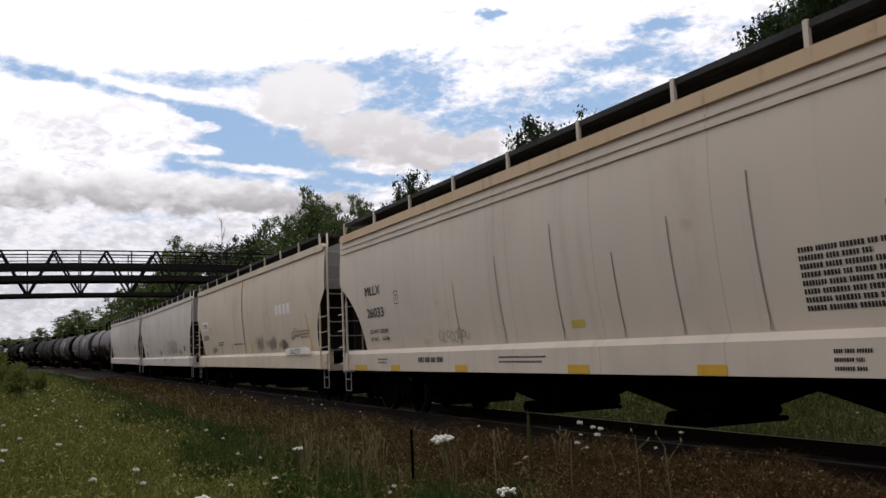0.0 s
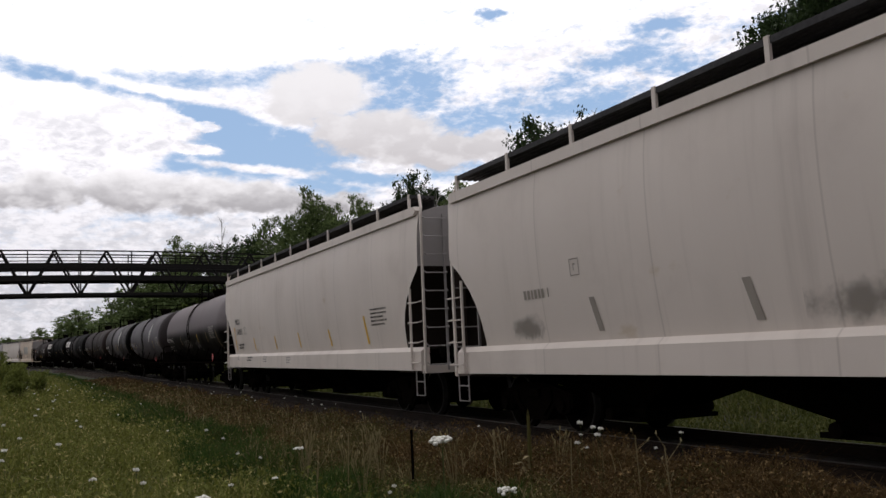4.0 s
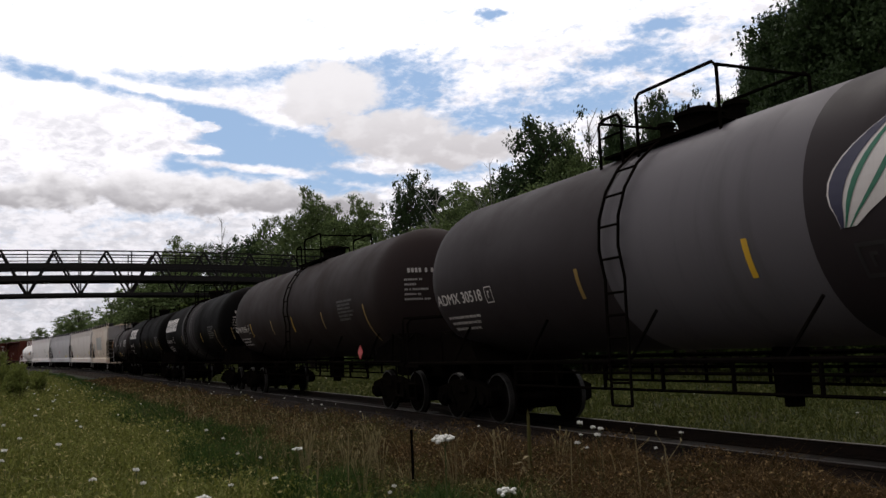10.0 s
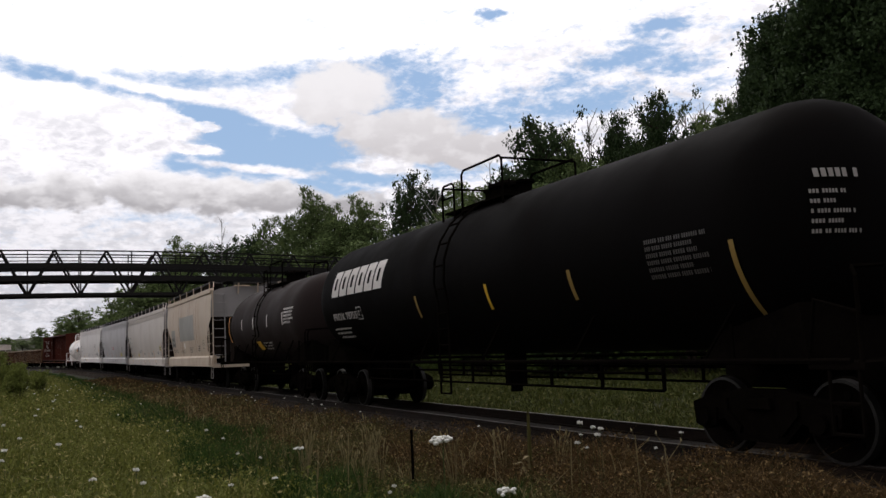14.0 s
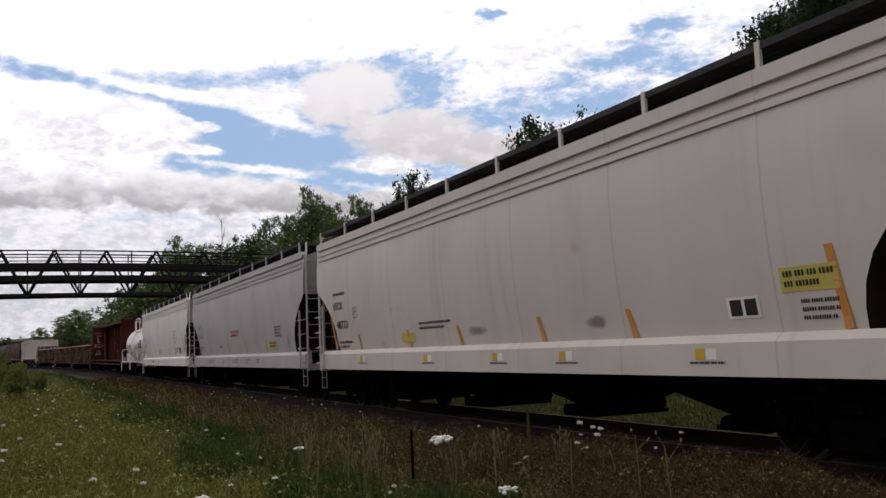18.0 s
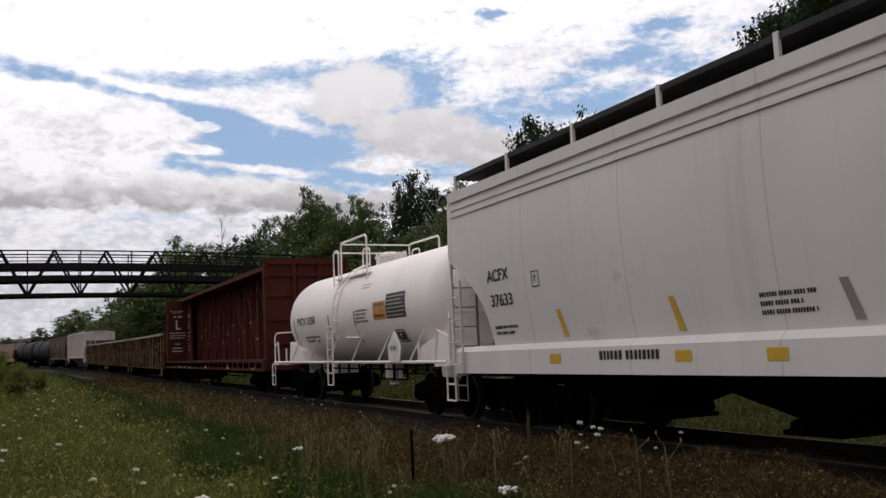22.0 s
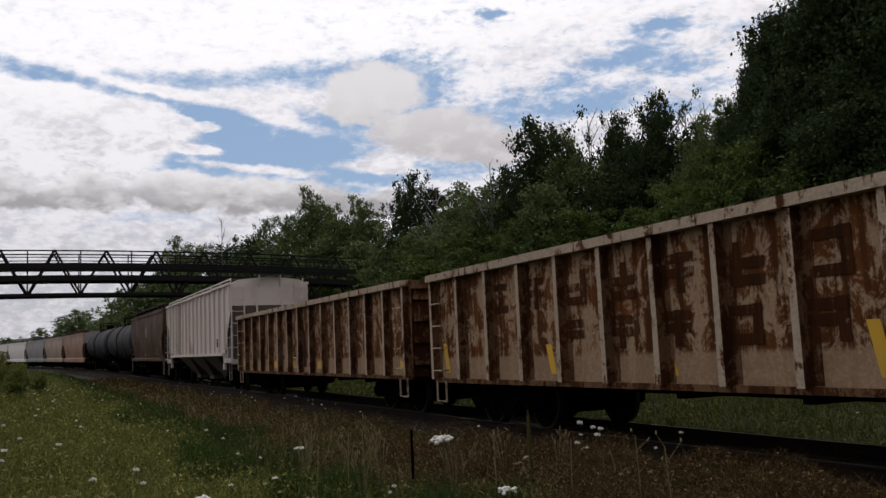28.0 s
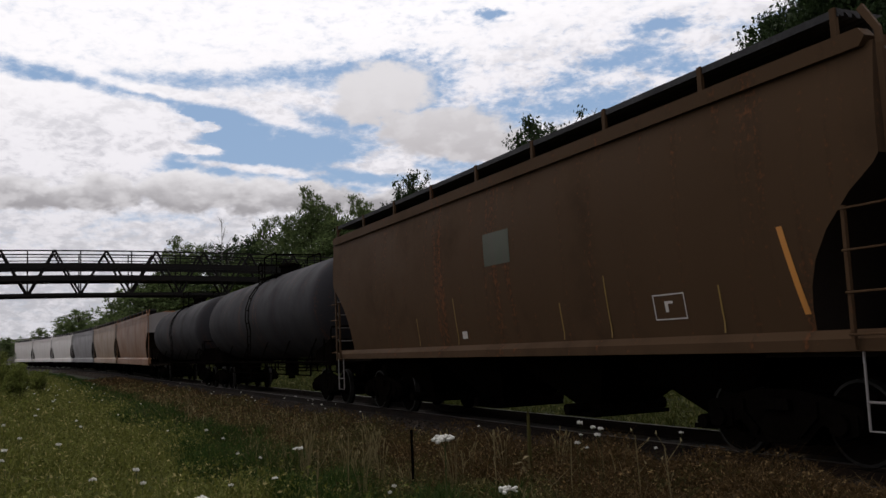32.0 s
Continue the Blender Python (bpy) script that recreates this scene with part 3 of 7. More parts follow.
def bars(car, x, z, rows, width, mat, skin, seed=1, h=0.05, gap=0.045, name="small_print"):
    """Rows of small print too fine to read: short strokes in words."""
    rnd = random.Random(seed)
    bm = bmesh.new()
    for r in range(rows):
        zz = z - r * (h + gap)
        cx, left = x, rnd.randint(3, 8)
        end = x + width * (1.0 if r % 3 == 0 else rnd.uniform(0.7, 1.0))
        while cx < end:
            ln = h * rnd.uniform(0.42, 0.62)
            plate(bm, cx, min(cx + ln, end), zz, zz + h, skin)
            left -= 1
            cx += ln + h * (0.24 if left else 0.7)
            left = left or rnd.randint(3, 8)
    return tagged(part(name, bm, mat, car), kind="stuff")


def frame_mark(car, x, z, wx, hz, mat, skin, name="test_box", t=0.016):
    bm = bmesh.new()
    plate(bm, x, x + wx, z, z + t, skin)
    plate(bm, x, x + wx, z + hz - t, z + hz, skin)
    plate(bm, x, x + t, z + t, z + hz - t, skin)
    plate(bm, x + wx - t, x + wx, z + t, z + hz - t, skin)
    plate(bm, x + wx * 0.36, x + wx * 0.62, z + hz * 0.62, z + hz * 0.72, skin)
    plate(bm, x + wx * 0.36, x + wx * 0.46, z + hz * 0.3, z + hz * 0.62, skin)
    return part(name, bm, mat, car)


def scrawl(car, x, z, wide, high, mat, skin, seed, loops=9, r=0.012, name="graffiti"):
    """A spray-painted scribble."""
    rnd = random.Random(seed)
    bm = bmesh.new()
    for k in range(loops):
        cx, cz = x + wide * (k + 0.5) / loops, z + high * rnd.uniform(0.35, 0.65)
        a, b = wide / loops * rnd.uniform(0.4, 0.75), high * rnd.uniform(0.25, 0.5)
        t0, t1 = rnd.uniform(0, 3), rnd.uniform(4, 7)
        last = None
        for i in range(13):
            t = t0 + t1 * i / 12
            px_, pz = cx + a * math.cos(t), cz + b * math.sin(t * rnd.choice((1, 1, 1.1)))
            if last:
                d = Vector((px_ - last[0], 0, pz - last[1]))
                if d.length > 1e-4:
                    nn = Vector((-d.z, 0, d.x)).normalized() * r
                    q = []
                    for ax, az, sgn in ((last[0], last[1], 1), (px_, pz, 1), (px_, pz, -1), (last[0], last[1], -1)):
                        q.append(bm.verts.new((ax + sgn * nn.x, skin(az + sgn * nn.z) - 0.007, az + sgn * nn.z)))
                    bm.faces.new(q)
            last = (px_, pz)
    return part(name, bm, mat, car)


def car_base(name, label, category):
    e = new(name)
    e.empty_display_size = 0.5
    return tagged(e, label, category, "cars of the freight train")


# ---------- covered hopper with smooth bowed sides ----------
def hopper_skin(z):
    """Half width of the bowed side: widest at two thirds of its height, tucked in at the foot."""
    return -(1.58 - 0.17 * (max(0, 3.25 - z) / 1.85) ** 2 - 0.07 * (max(0, z - 3.25) / 0.88) ** 2)


def covered_hopper(label, length, paint, sill_paint=None, end_paint=None, top=4.13, sill=(0.96, 1.41), cut=1.4, bays=4, ridges=True, posts=9, detail=True, chord_paint=None, end_sheet=ENDSHEET):
    car = car_base("covered_hopper", label, "rail car")
    half = length / 2
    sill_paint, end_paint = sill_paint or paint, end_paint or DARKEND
    # shell; the side sheets are cut back below the ends
    edge = [(0.02, 3.05), (0.10, 2.97), (0.52, 2.74), (0.95, 2.42), (1.20, 2.14), (1.33, 1.88), (1.385, 1.64), (1.40, sill[1] - 0.02)]
    edge = [(d * cut / 1.4, zb) for d, zb in edge]
    steps = [(-half + d, zb) for d, zb in edge] + [(x, sill[1] - 0.02) for x in np.linspace(-half + cut, half - cut, 8)[1:-1]] + [(half - d, zb) for d, zb in reversed(edge)]
    rings = []
    for x, zb in steps:
        side = [(hopper_skin(zb + (top - zb) * k / 7), zb + (top - zb) * k / 7) for k in range(8)]
        roof = [(-1.15, top + 0.13), (-0.6, top + 0.22), (0.6, top + 0.22), (1.15, top + 0.13)]
        ring = [(x, y, z) for y, z in side] + [(x, y, z) for y, z in roof] + [(x, -y, z) for y, z in reversed(side)]
        rings.append(ring)
    bm = bmesh.new()
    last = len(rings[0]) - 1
    # underside of the shell takes the dark end colour, painted shadow included
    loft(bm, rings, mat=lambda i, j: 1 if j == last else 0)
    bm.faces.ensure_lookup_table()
    # end caps: grey paint that also holds the shadow between cars
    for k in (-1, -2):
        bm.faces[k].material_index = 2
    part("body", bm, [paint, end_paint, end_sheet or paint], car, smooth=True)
    for side in (-1, 1):
        bm = bmesh.new()
        loft(bm, [[(x, side * y, z) for y, z in ((1.34, sill[0]), (1.535, sill[0]), (1.535, sill[1] - 0.07), (1.44, sill[1] + 0.02), (1.34, sill[1] + 0.02))] for x in (-half + 0.1, half - 0.1)])
        part("side_sill", bm, sill_paint, car)
        bm = bmesh.new()
        prism(bm, [(-half + 0.12, top - 0.04), (half - 0.12, top - 0.04), (half - 0.05, top + 0.05), (half - 0.12, top + 0.14), (-half + 0.12, top + 0.14), (-half + 0.05, top + 0.05)], side * 1.42, side * 1.575)
        part("top_chord", bm, chord_paint or paint, car)
        if ridges:
            for z in (top - 0.2, top - 0.33):
                bm = bmesh.new()
                prism(bm, [(-half + 0.15, z), (half - 0.15, z), (half - 0.15, z + 0.05), (-half + 0.15, z + 0.05)], side * (abs(hopper_skin(z)) - 0.02), side * (abs(hopper_skin(z)) + 0.03))
                part("side_stiffener", bm, paint, car)
        # running board on brackets
        bm = bmesh.new()
        zt = top + 0.37
        comb = [(1.545, zt + 0.05), (1.545, zt - 0.03), (1.525, zt - 0.03), (1.525, zt)]
        for k in range(5):
            yb = 1.51 - k * 0.115
            comb += [(yb, zt - 0.02), (yb - 0.05, zt - 0.02), (yb - 0.05, zt + 0.02), (yb - 0.075, zt + 0.02)]
        comb += [(0.92, zt + 0.05)]
        loft(bm, [[(x, side * y, z) for y, z in comb] for x in (-half + 0.35, half - 0.35)])
        part("running_board", bm, GRATE, car, "dark steel grating walkway")
        bm = bmesh.new()
        box(bm, -half + 0.4, half - 0.4, side * 0.97 - 0.01, side * 0.97 + 0.01, top + 0.1, zt)
        part("board_support", bm, GRATE, car)
        for k in range(posts):
            x = -half + 0.4 + (length - 0.8) * k / (posts - 1)
            bm = bmesh.new()
            box(bm, x - 0.035, x + 0.035, side * 1.5 - 0.02, side * 1.545 + 0.02 * side, top + 0.1, zt + 0.06)
            part("bracket", bm, paint, car)
    # roof hatch trough
    bm = bmesh.new()
    box(bm, -half + 1.0, half - 1.0, -0.32, 0.32, top + 0.2, top + 0.33)
    part("hatch_cover", bm, paint, car)
    gear(car, half, paint, end_paint, top, sill, detail)
    # discharge bays under the floor
    span = (length - 2 * cut - 1.6) / bays
    for k in range(bays):
        x = -half + cut + 0.8 + span * (k + 0.5)
        bm = bmesh.new()
        rings = []
        for z, hx, hy in ((sill[0] + 0.3, span * 0.52, 1.3), (sill[0] - 0.02, span * 0.44, 1.15), (0.42, 0.34, 0.55), (0.30, 0.34, 0.55)):
            rings.append([(x - hx, -hy, z), (x + hx, -hy, z), (x + hx, hy, z), (x - hx, hy, z)])
        loft(bm, rings)
        bay = part("discharge_bay", bm, UNDER, car, "near-black steel discharge hopper")
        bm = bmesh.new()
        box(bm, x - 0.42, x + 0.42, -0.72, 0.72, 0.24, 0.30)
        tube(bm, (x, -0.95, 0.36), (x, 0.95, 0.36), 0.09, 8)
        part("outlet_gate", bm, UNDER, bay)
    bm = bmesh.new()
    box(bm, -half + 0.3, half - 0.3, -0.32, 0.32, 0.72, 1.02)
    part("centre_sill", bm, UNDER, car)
    return car


def gear(car, half, paint, end_paint, top, sill, detail=True, rungs=9, bent=True):
    """Trucks, couplers, end posts, platforms and ladders of a hopper car."""
    for sx in (-1, 1):
        truck(car, sx * (half - 2.0))
        for side in (-1, 1):
            # corner stile, bent in over the roof at its head
            bm = bmesh.new()
            xs_, ys_ = sx * (half + 0.05), side * 1.50
            rings = []
            for dx, dy, z, b in ((0, 0, sill[0] - 0.02, 0.0), (0, 0, top - 0.05, 0.0), (-0.03, -0.03, top + 0.10, 0.5), (-0.26, -0.10, top + 0.40, 1.0))[:4 if bent else 2]:
                ux, uz = 0.032, 0.02 * b
                rings.append([(xs_ + sx * dx - ux, ys_ + side * dy - 0.018, z - uz), (xs_ + sx * dx + ux, ys_ + side * dy - 0.018, z + uz),
                              (xs_ + sx * dx + ux, ys_ + side * dy + 0.018, z + uz), (xs_ + sx * dx - ux, ys_ + side * dy + 0.018, z - uz)])
            loft(bm, rings)
            part("end_post", bm, paint, car)
            if detail:
                # tall ladder on the end: inner stile and hooked rungs
                if side < 0 or sx > 0:
                    bm = bmesh.new()
                    box(bm, *sorted((sx * (half + 0.02), sx * (half + 0.06))), *sorted((side * 0.98, side * 1.02)), sill[0], top - 0.02)
                    lad = part("end_ladder", bm, ENDSHEET if bent else paint, car)
                    for k in range(rungs):
                        z = sill[0] + 0.12 + (top - 0.25 - sill[0]) * k / (rungs - 1)
                        bm = bmesh.new()
                        xr = sx * (half + 0.13)
                        pipe(bm, [(sx * (half + 0.05), side * 1.46, z + 0.04), (xr, side * 1.45, z), (xr, side * 0.99, z), (sx * (half + 0.05), side * 0.98, z + 0.04)], 0.013, 5)
                        part("rung", bm, ENDSHEET if bent else paint, lad)
                if side < 0:
                    bm = bmesh.new()
                    xi = sx * (half - 0.46)
                    box(bm, xi - 0.02, xi + 0.02, -1.60, -1.56, sill[0] + 0.02, 2.62)
                    lad = part("side_ladder", bm, paint, car)
                    for k in range(4):
                        z = sill[0] + 0.16 + 0.40 * k
                        bm = bmesh.new()
                        pipe(bm, [(xi, -1.57, z + 0.03), (xi, -1.64, z), (sx * (half + 0.02), -1.64, z), (sx * (half + 0.02), -1.53, z + 0.03)], 0.013, 5)
                        part("rung", bm, paint, lad)
                bm = bmesh.new()
                xa, xb = sx * (half - 0.04), sx * (half - 0.44)
                pipe(bm, [(xa, side * 1.5, sill[0]), (xa, side * 1.5, 0.47), (xb, side * 1.5, 0.47), (xb, side * 1.5, sill[0])], 0.014, 5)
                tube(bm, (xa, side * 1.5, 0.74), (xb, side * 1.5, 0.74), 0.012, 5)
                part("stirrup", bm, ENDSHEET, car)
        bm = bmesh.new()
        box(bm, sx * half - 0.12, sx * half + 0.04, -1.5, 1.5, sill[0] - 0.05, sill[0] + 0.10)
        part("end_sill", bm, paint if detail else end_paint, car)
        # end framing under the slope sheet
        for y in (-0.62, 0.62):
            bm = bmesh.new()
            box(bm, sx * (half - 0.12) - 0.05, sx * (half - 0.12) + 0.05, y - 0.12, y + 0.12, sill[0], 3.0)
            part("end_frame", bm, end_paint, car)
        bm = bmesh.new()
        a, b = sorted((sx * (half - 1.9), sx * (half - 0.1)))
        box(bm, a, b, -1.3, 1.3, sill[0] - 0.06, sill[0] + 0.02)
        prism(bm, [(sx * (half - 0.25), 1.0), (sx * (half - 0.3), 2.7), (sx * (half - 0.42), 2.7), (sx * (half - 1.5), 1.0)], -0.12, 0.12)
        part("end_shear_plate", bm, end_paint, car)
        bm = bmesh.new()
        tube(bm, (sx * (half - 0.8), -0.55, sill[0] + 0.2), (sx * (half - 0.8), 0.55, sill[0] + 0.2), 0.18, 12)
        tube(bm, (sx * (half - 0.45), -0.9, sill[0] + 0.35), (sx * (half - 0.45), -0.55, sill[0] + 0.35), 0.14, 10)
        part("brake_reservoir", bm, UNDER, car)
        if detail:
            # crossover step between the running boards, on two brackets
            bm = bmesh.new()
            box(bm, sx * half - 0.2, sx * half + 0.22, -0.55, 0.55, top + 0.34, top + 0.37)
            board_ = part("crossover_board", bm, GRATE, car)
            for y in (-0.42, 0.42):
                bm = bmesh.new()
                prism(bm, [(sx * (half + 0.01), top - 0.12), (sx * (half + 0.05), top - 0.12), (sx * (half + 0.2), top + 0.34), (sx * (half + 0.13), top + 0.34)], y - 0.025, y + 0.025)
                part("bracket", bm, paint, board_)


# ---------- tank car ----------
def tank_skin(r, zc):
    return lambda z: -math.sqrt(max(1e-4, r * r - (z - zc) ** 2))


def tank_car(label, length, paint, r=1.5, zc=2.73, fit_paint=None, band=None, head=None, split=None, jacket=False, dome_x=0.0, over=0.72, ladder_x=0.0, plat=None):
    """length is that of the shell; the frame stands out beyond it."""
    car = car_base("tank_car", label, "rail car")
    fit_paint, head = fit_paint or UNDER, head or paint
    half = length / 2
    hd = 0.95
    rings, xs_ = [], []
    for k in range(8):
        a = k / 7 * math.pi / 2
        xs_.append((-half + hd - hd * math.cos(a), max(0.02, math.sin(a) ** 0.72 if k else 0.02)))
    cuts = [-half + 1.2, -half + 1.25, -1.8, -0.9, 0.9, 1.8, half - 1.25, half - 1.2]
    xs_ += [(x, 1.0) for x in cuts] + [(-x, q) for x, q in reversed(xs_)]
    seg = 48
    for x, q in xs_:
        rr = r * q + (0.02 if jacket and abs(x) < 0.95 else 0)
        rings.append([(x, -rr * math.cos(a * math.tau / seg), zc + rr * math.sin(a * math.tau / seg)) for a in range(seg)])
    mats = [paint, head, band or paint, split or paint]

    def pick(i, j):
        mid = (xs_[i][0] + xs_[i + 1][0]) / 2
        if mid > half - 1.22:
            return 1
        if abs(mid) < 1.8 and band:
            return 2
        if split and seg * 0.02 < j < seg * 0.48:
            return 3
        return 0

    bm = bmesh.new()
    loft(bm, rings, mat=pick)
    part("tank", bm, mats, car, smooth=True)
    skin = tank_skin(r, zc)
    for sx in (-1, 1):
        truck(car, sx * (half - 1.05))
        # saddle, stub sill, end platform
        bm = bmesh.new()
        pts = [(sx * (half - 1.9), 1.1), (sx * (half - 0.2), 1.1), (sx * (half - 0.3), 1.75), (sx * (half - 1.6), 1.45)]
        prism(bm, pts, -1.15, 1.15)
        part("saddle", bm, fit_paint, car)
        bm = bmesh.new()
        box(bm, *sorted((sx * (half - 2.4), sx * (half + over + 0.03))), -0.33, 0.33, 0.76, 1.12)
        part("stub_sill", bm, fit_paint, car)
        bm = bmesh.new()
        box(bm, *sorted((sx * (half + over - 0.62), sx * (half + over + 0.06))), -1.5, 1.5, 1.05, 1.12)
        part("end_platform", bm, fit_paint, car)
        bm = bmesh.new()
        xe = sx * (half + over)
        pipe(bm, [(xe, -1.45, 1.1), (xe, -1.45, 1.95), (xe - sx * 0.08, -1.4, 2.05), (xe - sx * 0.1, -0.2, 2.1), (xe - sx * 0.1, 0.2, 2.1), (xe - sx * 0.08, 1.4, 2.05), (xe, 1.45, 1.95), (xe, 1.45, 1.1)], 0.024, 6)
        pipe(bm, [(xe, -1.45, 1.6), (xe - sx * 0.5, -1.48, 1.75), (xe - sx * 0.62, -1.48, 1.12)], 0.024, 6)
        part("end_handrail", bm, fit_paint, car)
        for side in (-1, 1):
            bm = bmesh.new()
            for x in (0.0, 0.36):
                tube(bm, (sx * (half + 0.7 - x), side * 1.48, 1.08), (sx * (half + 0.7 - x), side * 1.48, 0.42), 0.02, 5)
            for z in (0.42, 0.72):
                tube(bm, (sx * (half + 0.7), side * 1.48, z), (sx * (half + 0.34), side * 1.48, z), 0.02, 5)
            part("stirrup", bm, fit_paint, car)
            # placard board on a stand
            bm = bmesh.new()
            xp = sx * (half - 1.0)
            tube(bm, (xp, side * 1.47, 1.1), (xp, side * 1.47, 1.55), 0.025, 5)
            part("placard_stand", bm, fit_paint, car)
    for side in (-1, 1):
        bm = bmesh.new()
        tube(bm, (-half - over + 0.1, side * 1.48, 1.13), (half + over - 0.1, side * 1.48, 1.13), 0.035, 6)
        for k in range(6):
            x = -half + 1.5 + (length - 3.0) * k / 5
            tube(bm, (x, side * 1.47, 1.13), (x + 0.42, side * 1.30, 1.78), 0.022, 5)
        part("side_rail", bm, fit_paint, car)
        bm = bmesh.new()
        n = 9
        for k in range(n):
            x = -half + 2.9 + (length - 5.8) * k / (n - 1)
            tube(bm, (x, side * 0.95, 1.1), (x, side * 0.95, 0.72), 0.03, 5)
        for z in (0.95, 0.72):
            tube(bm, (-half + 2.9, side * 0.95, z), (half - 2.9, side * 0.95, z), 0.022, 5)
        part("brake_rod", bm, UNDER, car)
        # ladder that follows the shell
        if side > 0:
            continue
        lad = None
        for x in (ladder_x - 0.22, ladder_x + 0.22):
            bm = bmesh.new()
            pts = [(x, side * 1.52, 0.55), (x, side * 1.52, 1.9)]
            for k in range(7):
                a = radians(-18 + k * 15)
                pts.append((x, side * (r + 0.09) * math.cos(a), zc + (r + 0.09) * math.sin(a)))
            pipe(bm, pts, 0.022, 5)
            lad = part("ladder" if lad is None else "stile", bm, fit_paint, car if lad is None else lad)
            lad = lad if lad.parent == car else lad.parent
        steps = [(side * 1.52, 0.55 + k * 0.3) for k in range(6)] + [(side * (r + 0.09) * math.cos(radians(-8 + k * 16)), zc + (r + 0.09) * math.sin(radians(-8 + k * 16))) for k in range(5)]
        for y, z in steps:
            part("rung", shared(("rung", fit_paint.name, 0.44), lambda: bar_mesh(fit_paint, 0.44, 0.018)), None, lad, at=pose(ladder_x - 0.22, y, z))
    # bottom outlet
    bm = bmesh.new()
    tube(bm, (0, 0, 0.62), (0, 0, 1.3), 0.22, 12)
    tube(bm, (0, 0, 0.5), (0, 0, 0.62), 0.12, 10)
    part("bottom_outlet", bm, fit_paint, car)
    # manway, valves and the railed top platform
    zt = zc + r - (0.14 if plat else 0.0)
    bm = bmesh.new()
    tube(bm, (dome_x, 0, zt - 0.1), (dome_x, 0, zt + 0.28), 0.32, 16)
    tube(bm, (dome_x, 0, zt + 0.28), (dome_x, 0, zt + 0.34), 0.38, 16)
    tube(bm, (dome_x, 0, zt + 0.34), (dome_x, 0, zt + 0.42), 0.27, 16, 0.18)
    lid_ = part("manway", bm, fit_paint, car, smooth=True)
    for k in range(8):
        a = (k + 0.5) * math.tau / 8
        bm = bmesh.new()
        tube(bm, (dome_x + 0.35 * math.cos(a), 0.35 * math.sin(a), zt + 0.24), (dome_x + 0.35 * math.cos(a), 0.35 * math.sin(a), zt + 0.41), 0.022, 5)
        part("bolt", bm, fit_paint, lid_)
    for dx, rr, hh in ((-0.75, 0.10, 0.32), (0.7, 0.13, 0.26)):
        bm = bmesh.new()
        tube(bm, (dome_x + dx, 0, zt - 0.1), (dome_x + dx, 0, zt + hh), rr, 10)
        tube(bm, (dome_x + dx, 0, zt + hh), (dome_x + dx, 0, zt + hh + 0.05), rr * 1.4, 10)
        part("valve", bm, fit_paint, car)
    if plat:
        x0, x1, yw = plat
        zt = zc + r
        bm = bmesh.new()
        for y in (-yw + 0.12, yw - 0.12):
            box(bm, x0 + 0.05, x1 + 1.0, y - 0.10, y + 0.10, zc + math.sqrt(r * r - y * y) + 0.01, zc + math.sqrt(r * r - y * y) + 0.05)
        board = part("top_platform", bm, fit_paint, car)
        zs = zc + math.sqrt(r * r - yw * yw) - 0.05
        for y in (-yw, yw):
            # square loop by the ladder, a tall hoop past it, a low one at the far end
            for a, b, hi, thick_ in ((x0, x0 + 0.42, 0.46, 0.022), (x0 + 0.66, x0 + 2.65, 0.62, 0.028), (x0 + 1.55, x0 + 2.05, 0.36, 0.022)):
                bm = bmesh.new()
                yy = y if hi != 0.36 else y * 0.7
                pipe(bm, [(a, yy, zs), (a, yy, zt + hi - 0.07), (a + 0.07, yy, zt + hi), (b - 0.07, yy, zt + hi), (b, yy, zt + hi - 0.07), (b, yy, zs)], thick_, 6)
                part("hand_rail", bm, fit_paint, board)
        for x, hi in ((x0, 0.46), (x0 + 0.66, 0.62)):
            bm = bmesh.new()
            tube(bm, (x, -yw, zt + hi - 0.02), (x, yw, zt + hi - 0.02), 0.022, 6)
            part("cross_rail", bm, fit_paint, board)
        # bent bar that frames the foot of the ladder
        bm = bmesh.new()
        sk = tank_skin(r, zc)
        pipe(bm, [(ladder_x + 0.25, sk(1.75) - 0.03, 1.75), (ladder_x + 1.25, sk(1.72) - 0.03, 1.72), (ladder_x + 1.35, sk(1.78) - 0.03, 1.78), (ladder_x + 1.35, sk(2.0) - 0.03, 2.0)], 0.02, 5)
        part("guard_bar", bm, fit_paint, car)
        bm = bmesh.new()
        box(bm, 1.6, 1.9, -0.8, -0.5, 0.93, 1.10)
        tube(bm, (1.75, -0.65, 0.70), (1.75, -0.65, 0.93), 0.07, 8)
        tube(bm, (1.5, -0.65, 0.68), (2.5, -0.65, 0.68), 0.05, 8)
        part("valve_gear", bm, ENDSHEET, car)
        ends(car, half + over + 0.13)
        return car
    # narrow boards each side of the manway, an end loop and a long hoop of hand rail
    for side in (-1, 1):
        bm = bmesh.new()
        box(bm, dome_x - 1.3, dome_x + 1.25, side * 0.62 - 0.16, side * 0.62 + 0.16, zt - 0.10, zt - 0.06)
        board = part("top_platform", bm, fit_paint, car)
        y = side * 0.80
        for x0, x1, hi in ((dome_x - 1.35, dome_x - 0.80, 0.50), (dome_x - 0.42, dome_x + 1.25, 0.66)):
            bm = bmesh.new()
            pipe(bm, [(x0, y, zt - 0.26), (x0, y, zt + hi - 0.08), (x0 + 0.08, y, zt + hi), (x1 - 0.08, y, zt + hi), (x1, y, zt + hi - 0.08), (x1, y, zt - 0.26)], 0.024, 6)
            part("hand_rail", bm, fit_paint, board)
        bm = bmesh.new()
        tube(bm, (dome_x - 1.35, y, zt + 0.22), (dome_x - 0.80, y, zt + 0.22), 0.018, 5)
        part("mid_rail", bm, fit_paint, board)
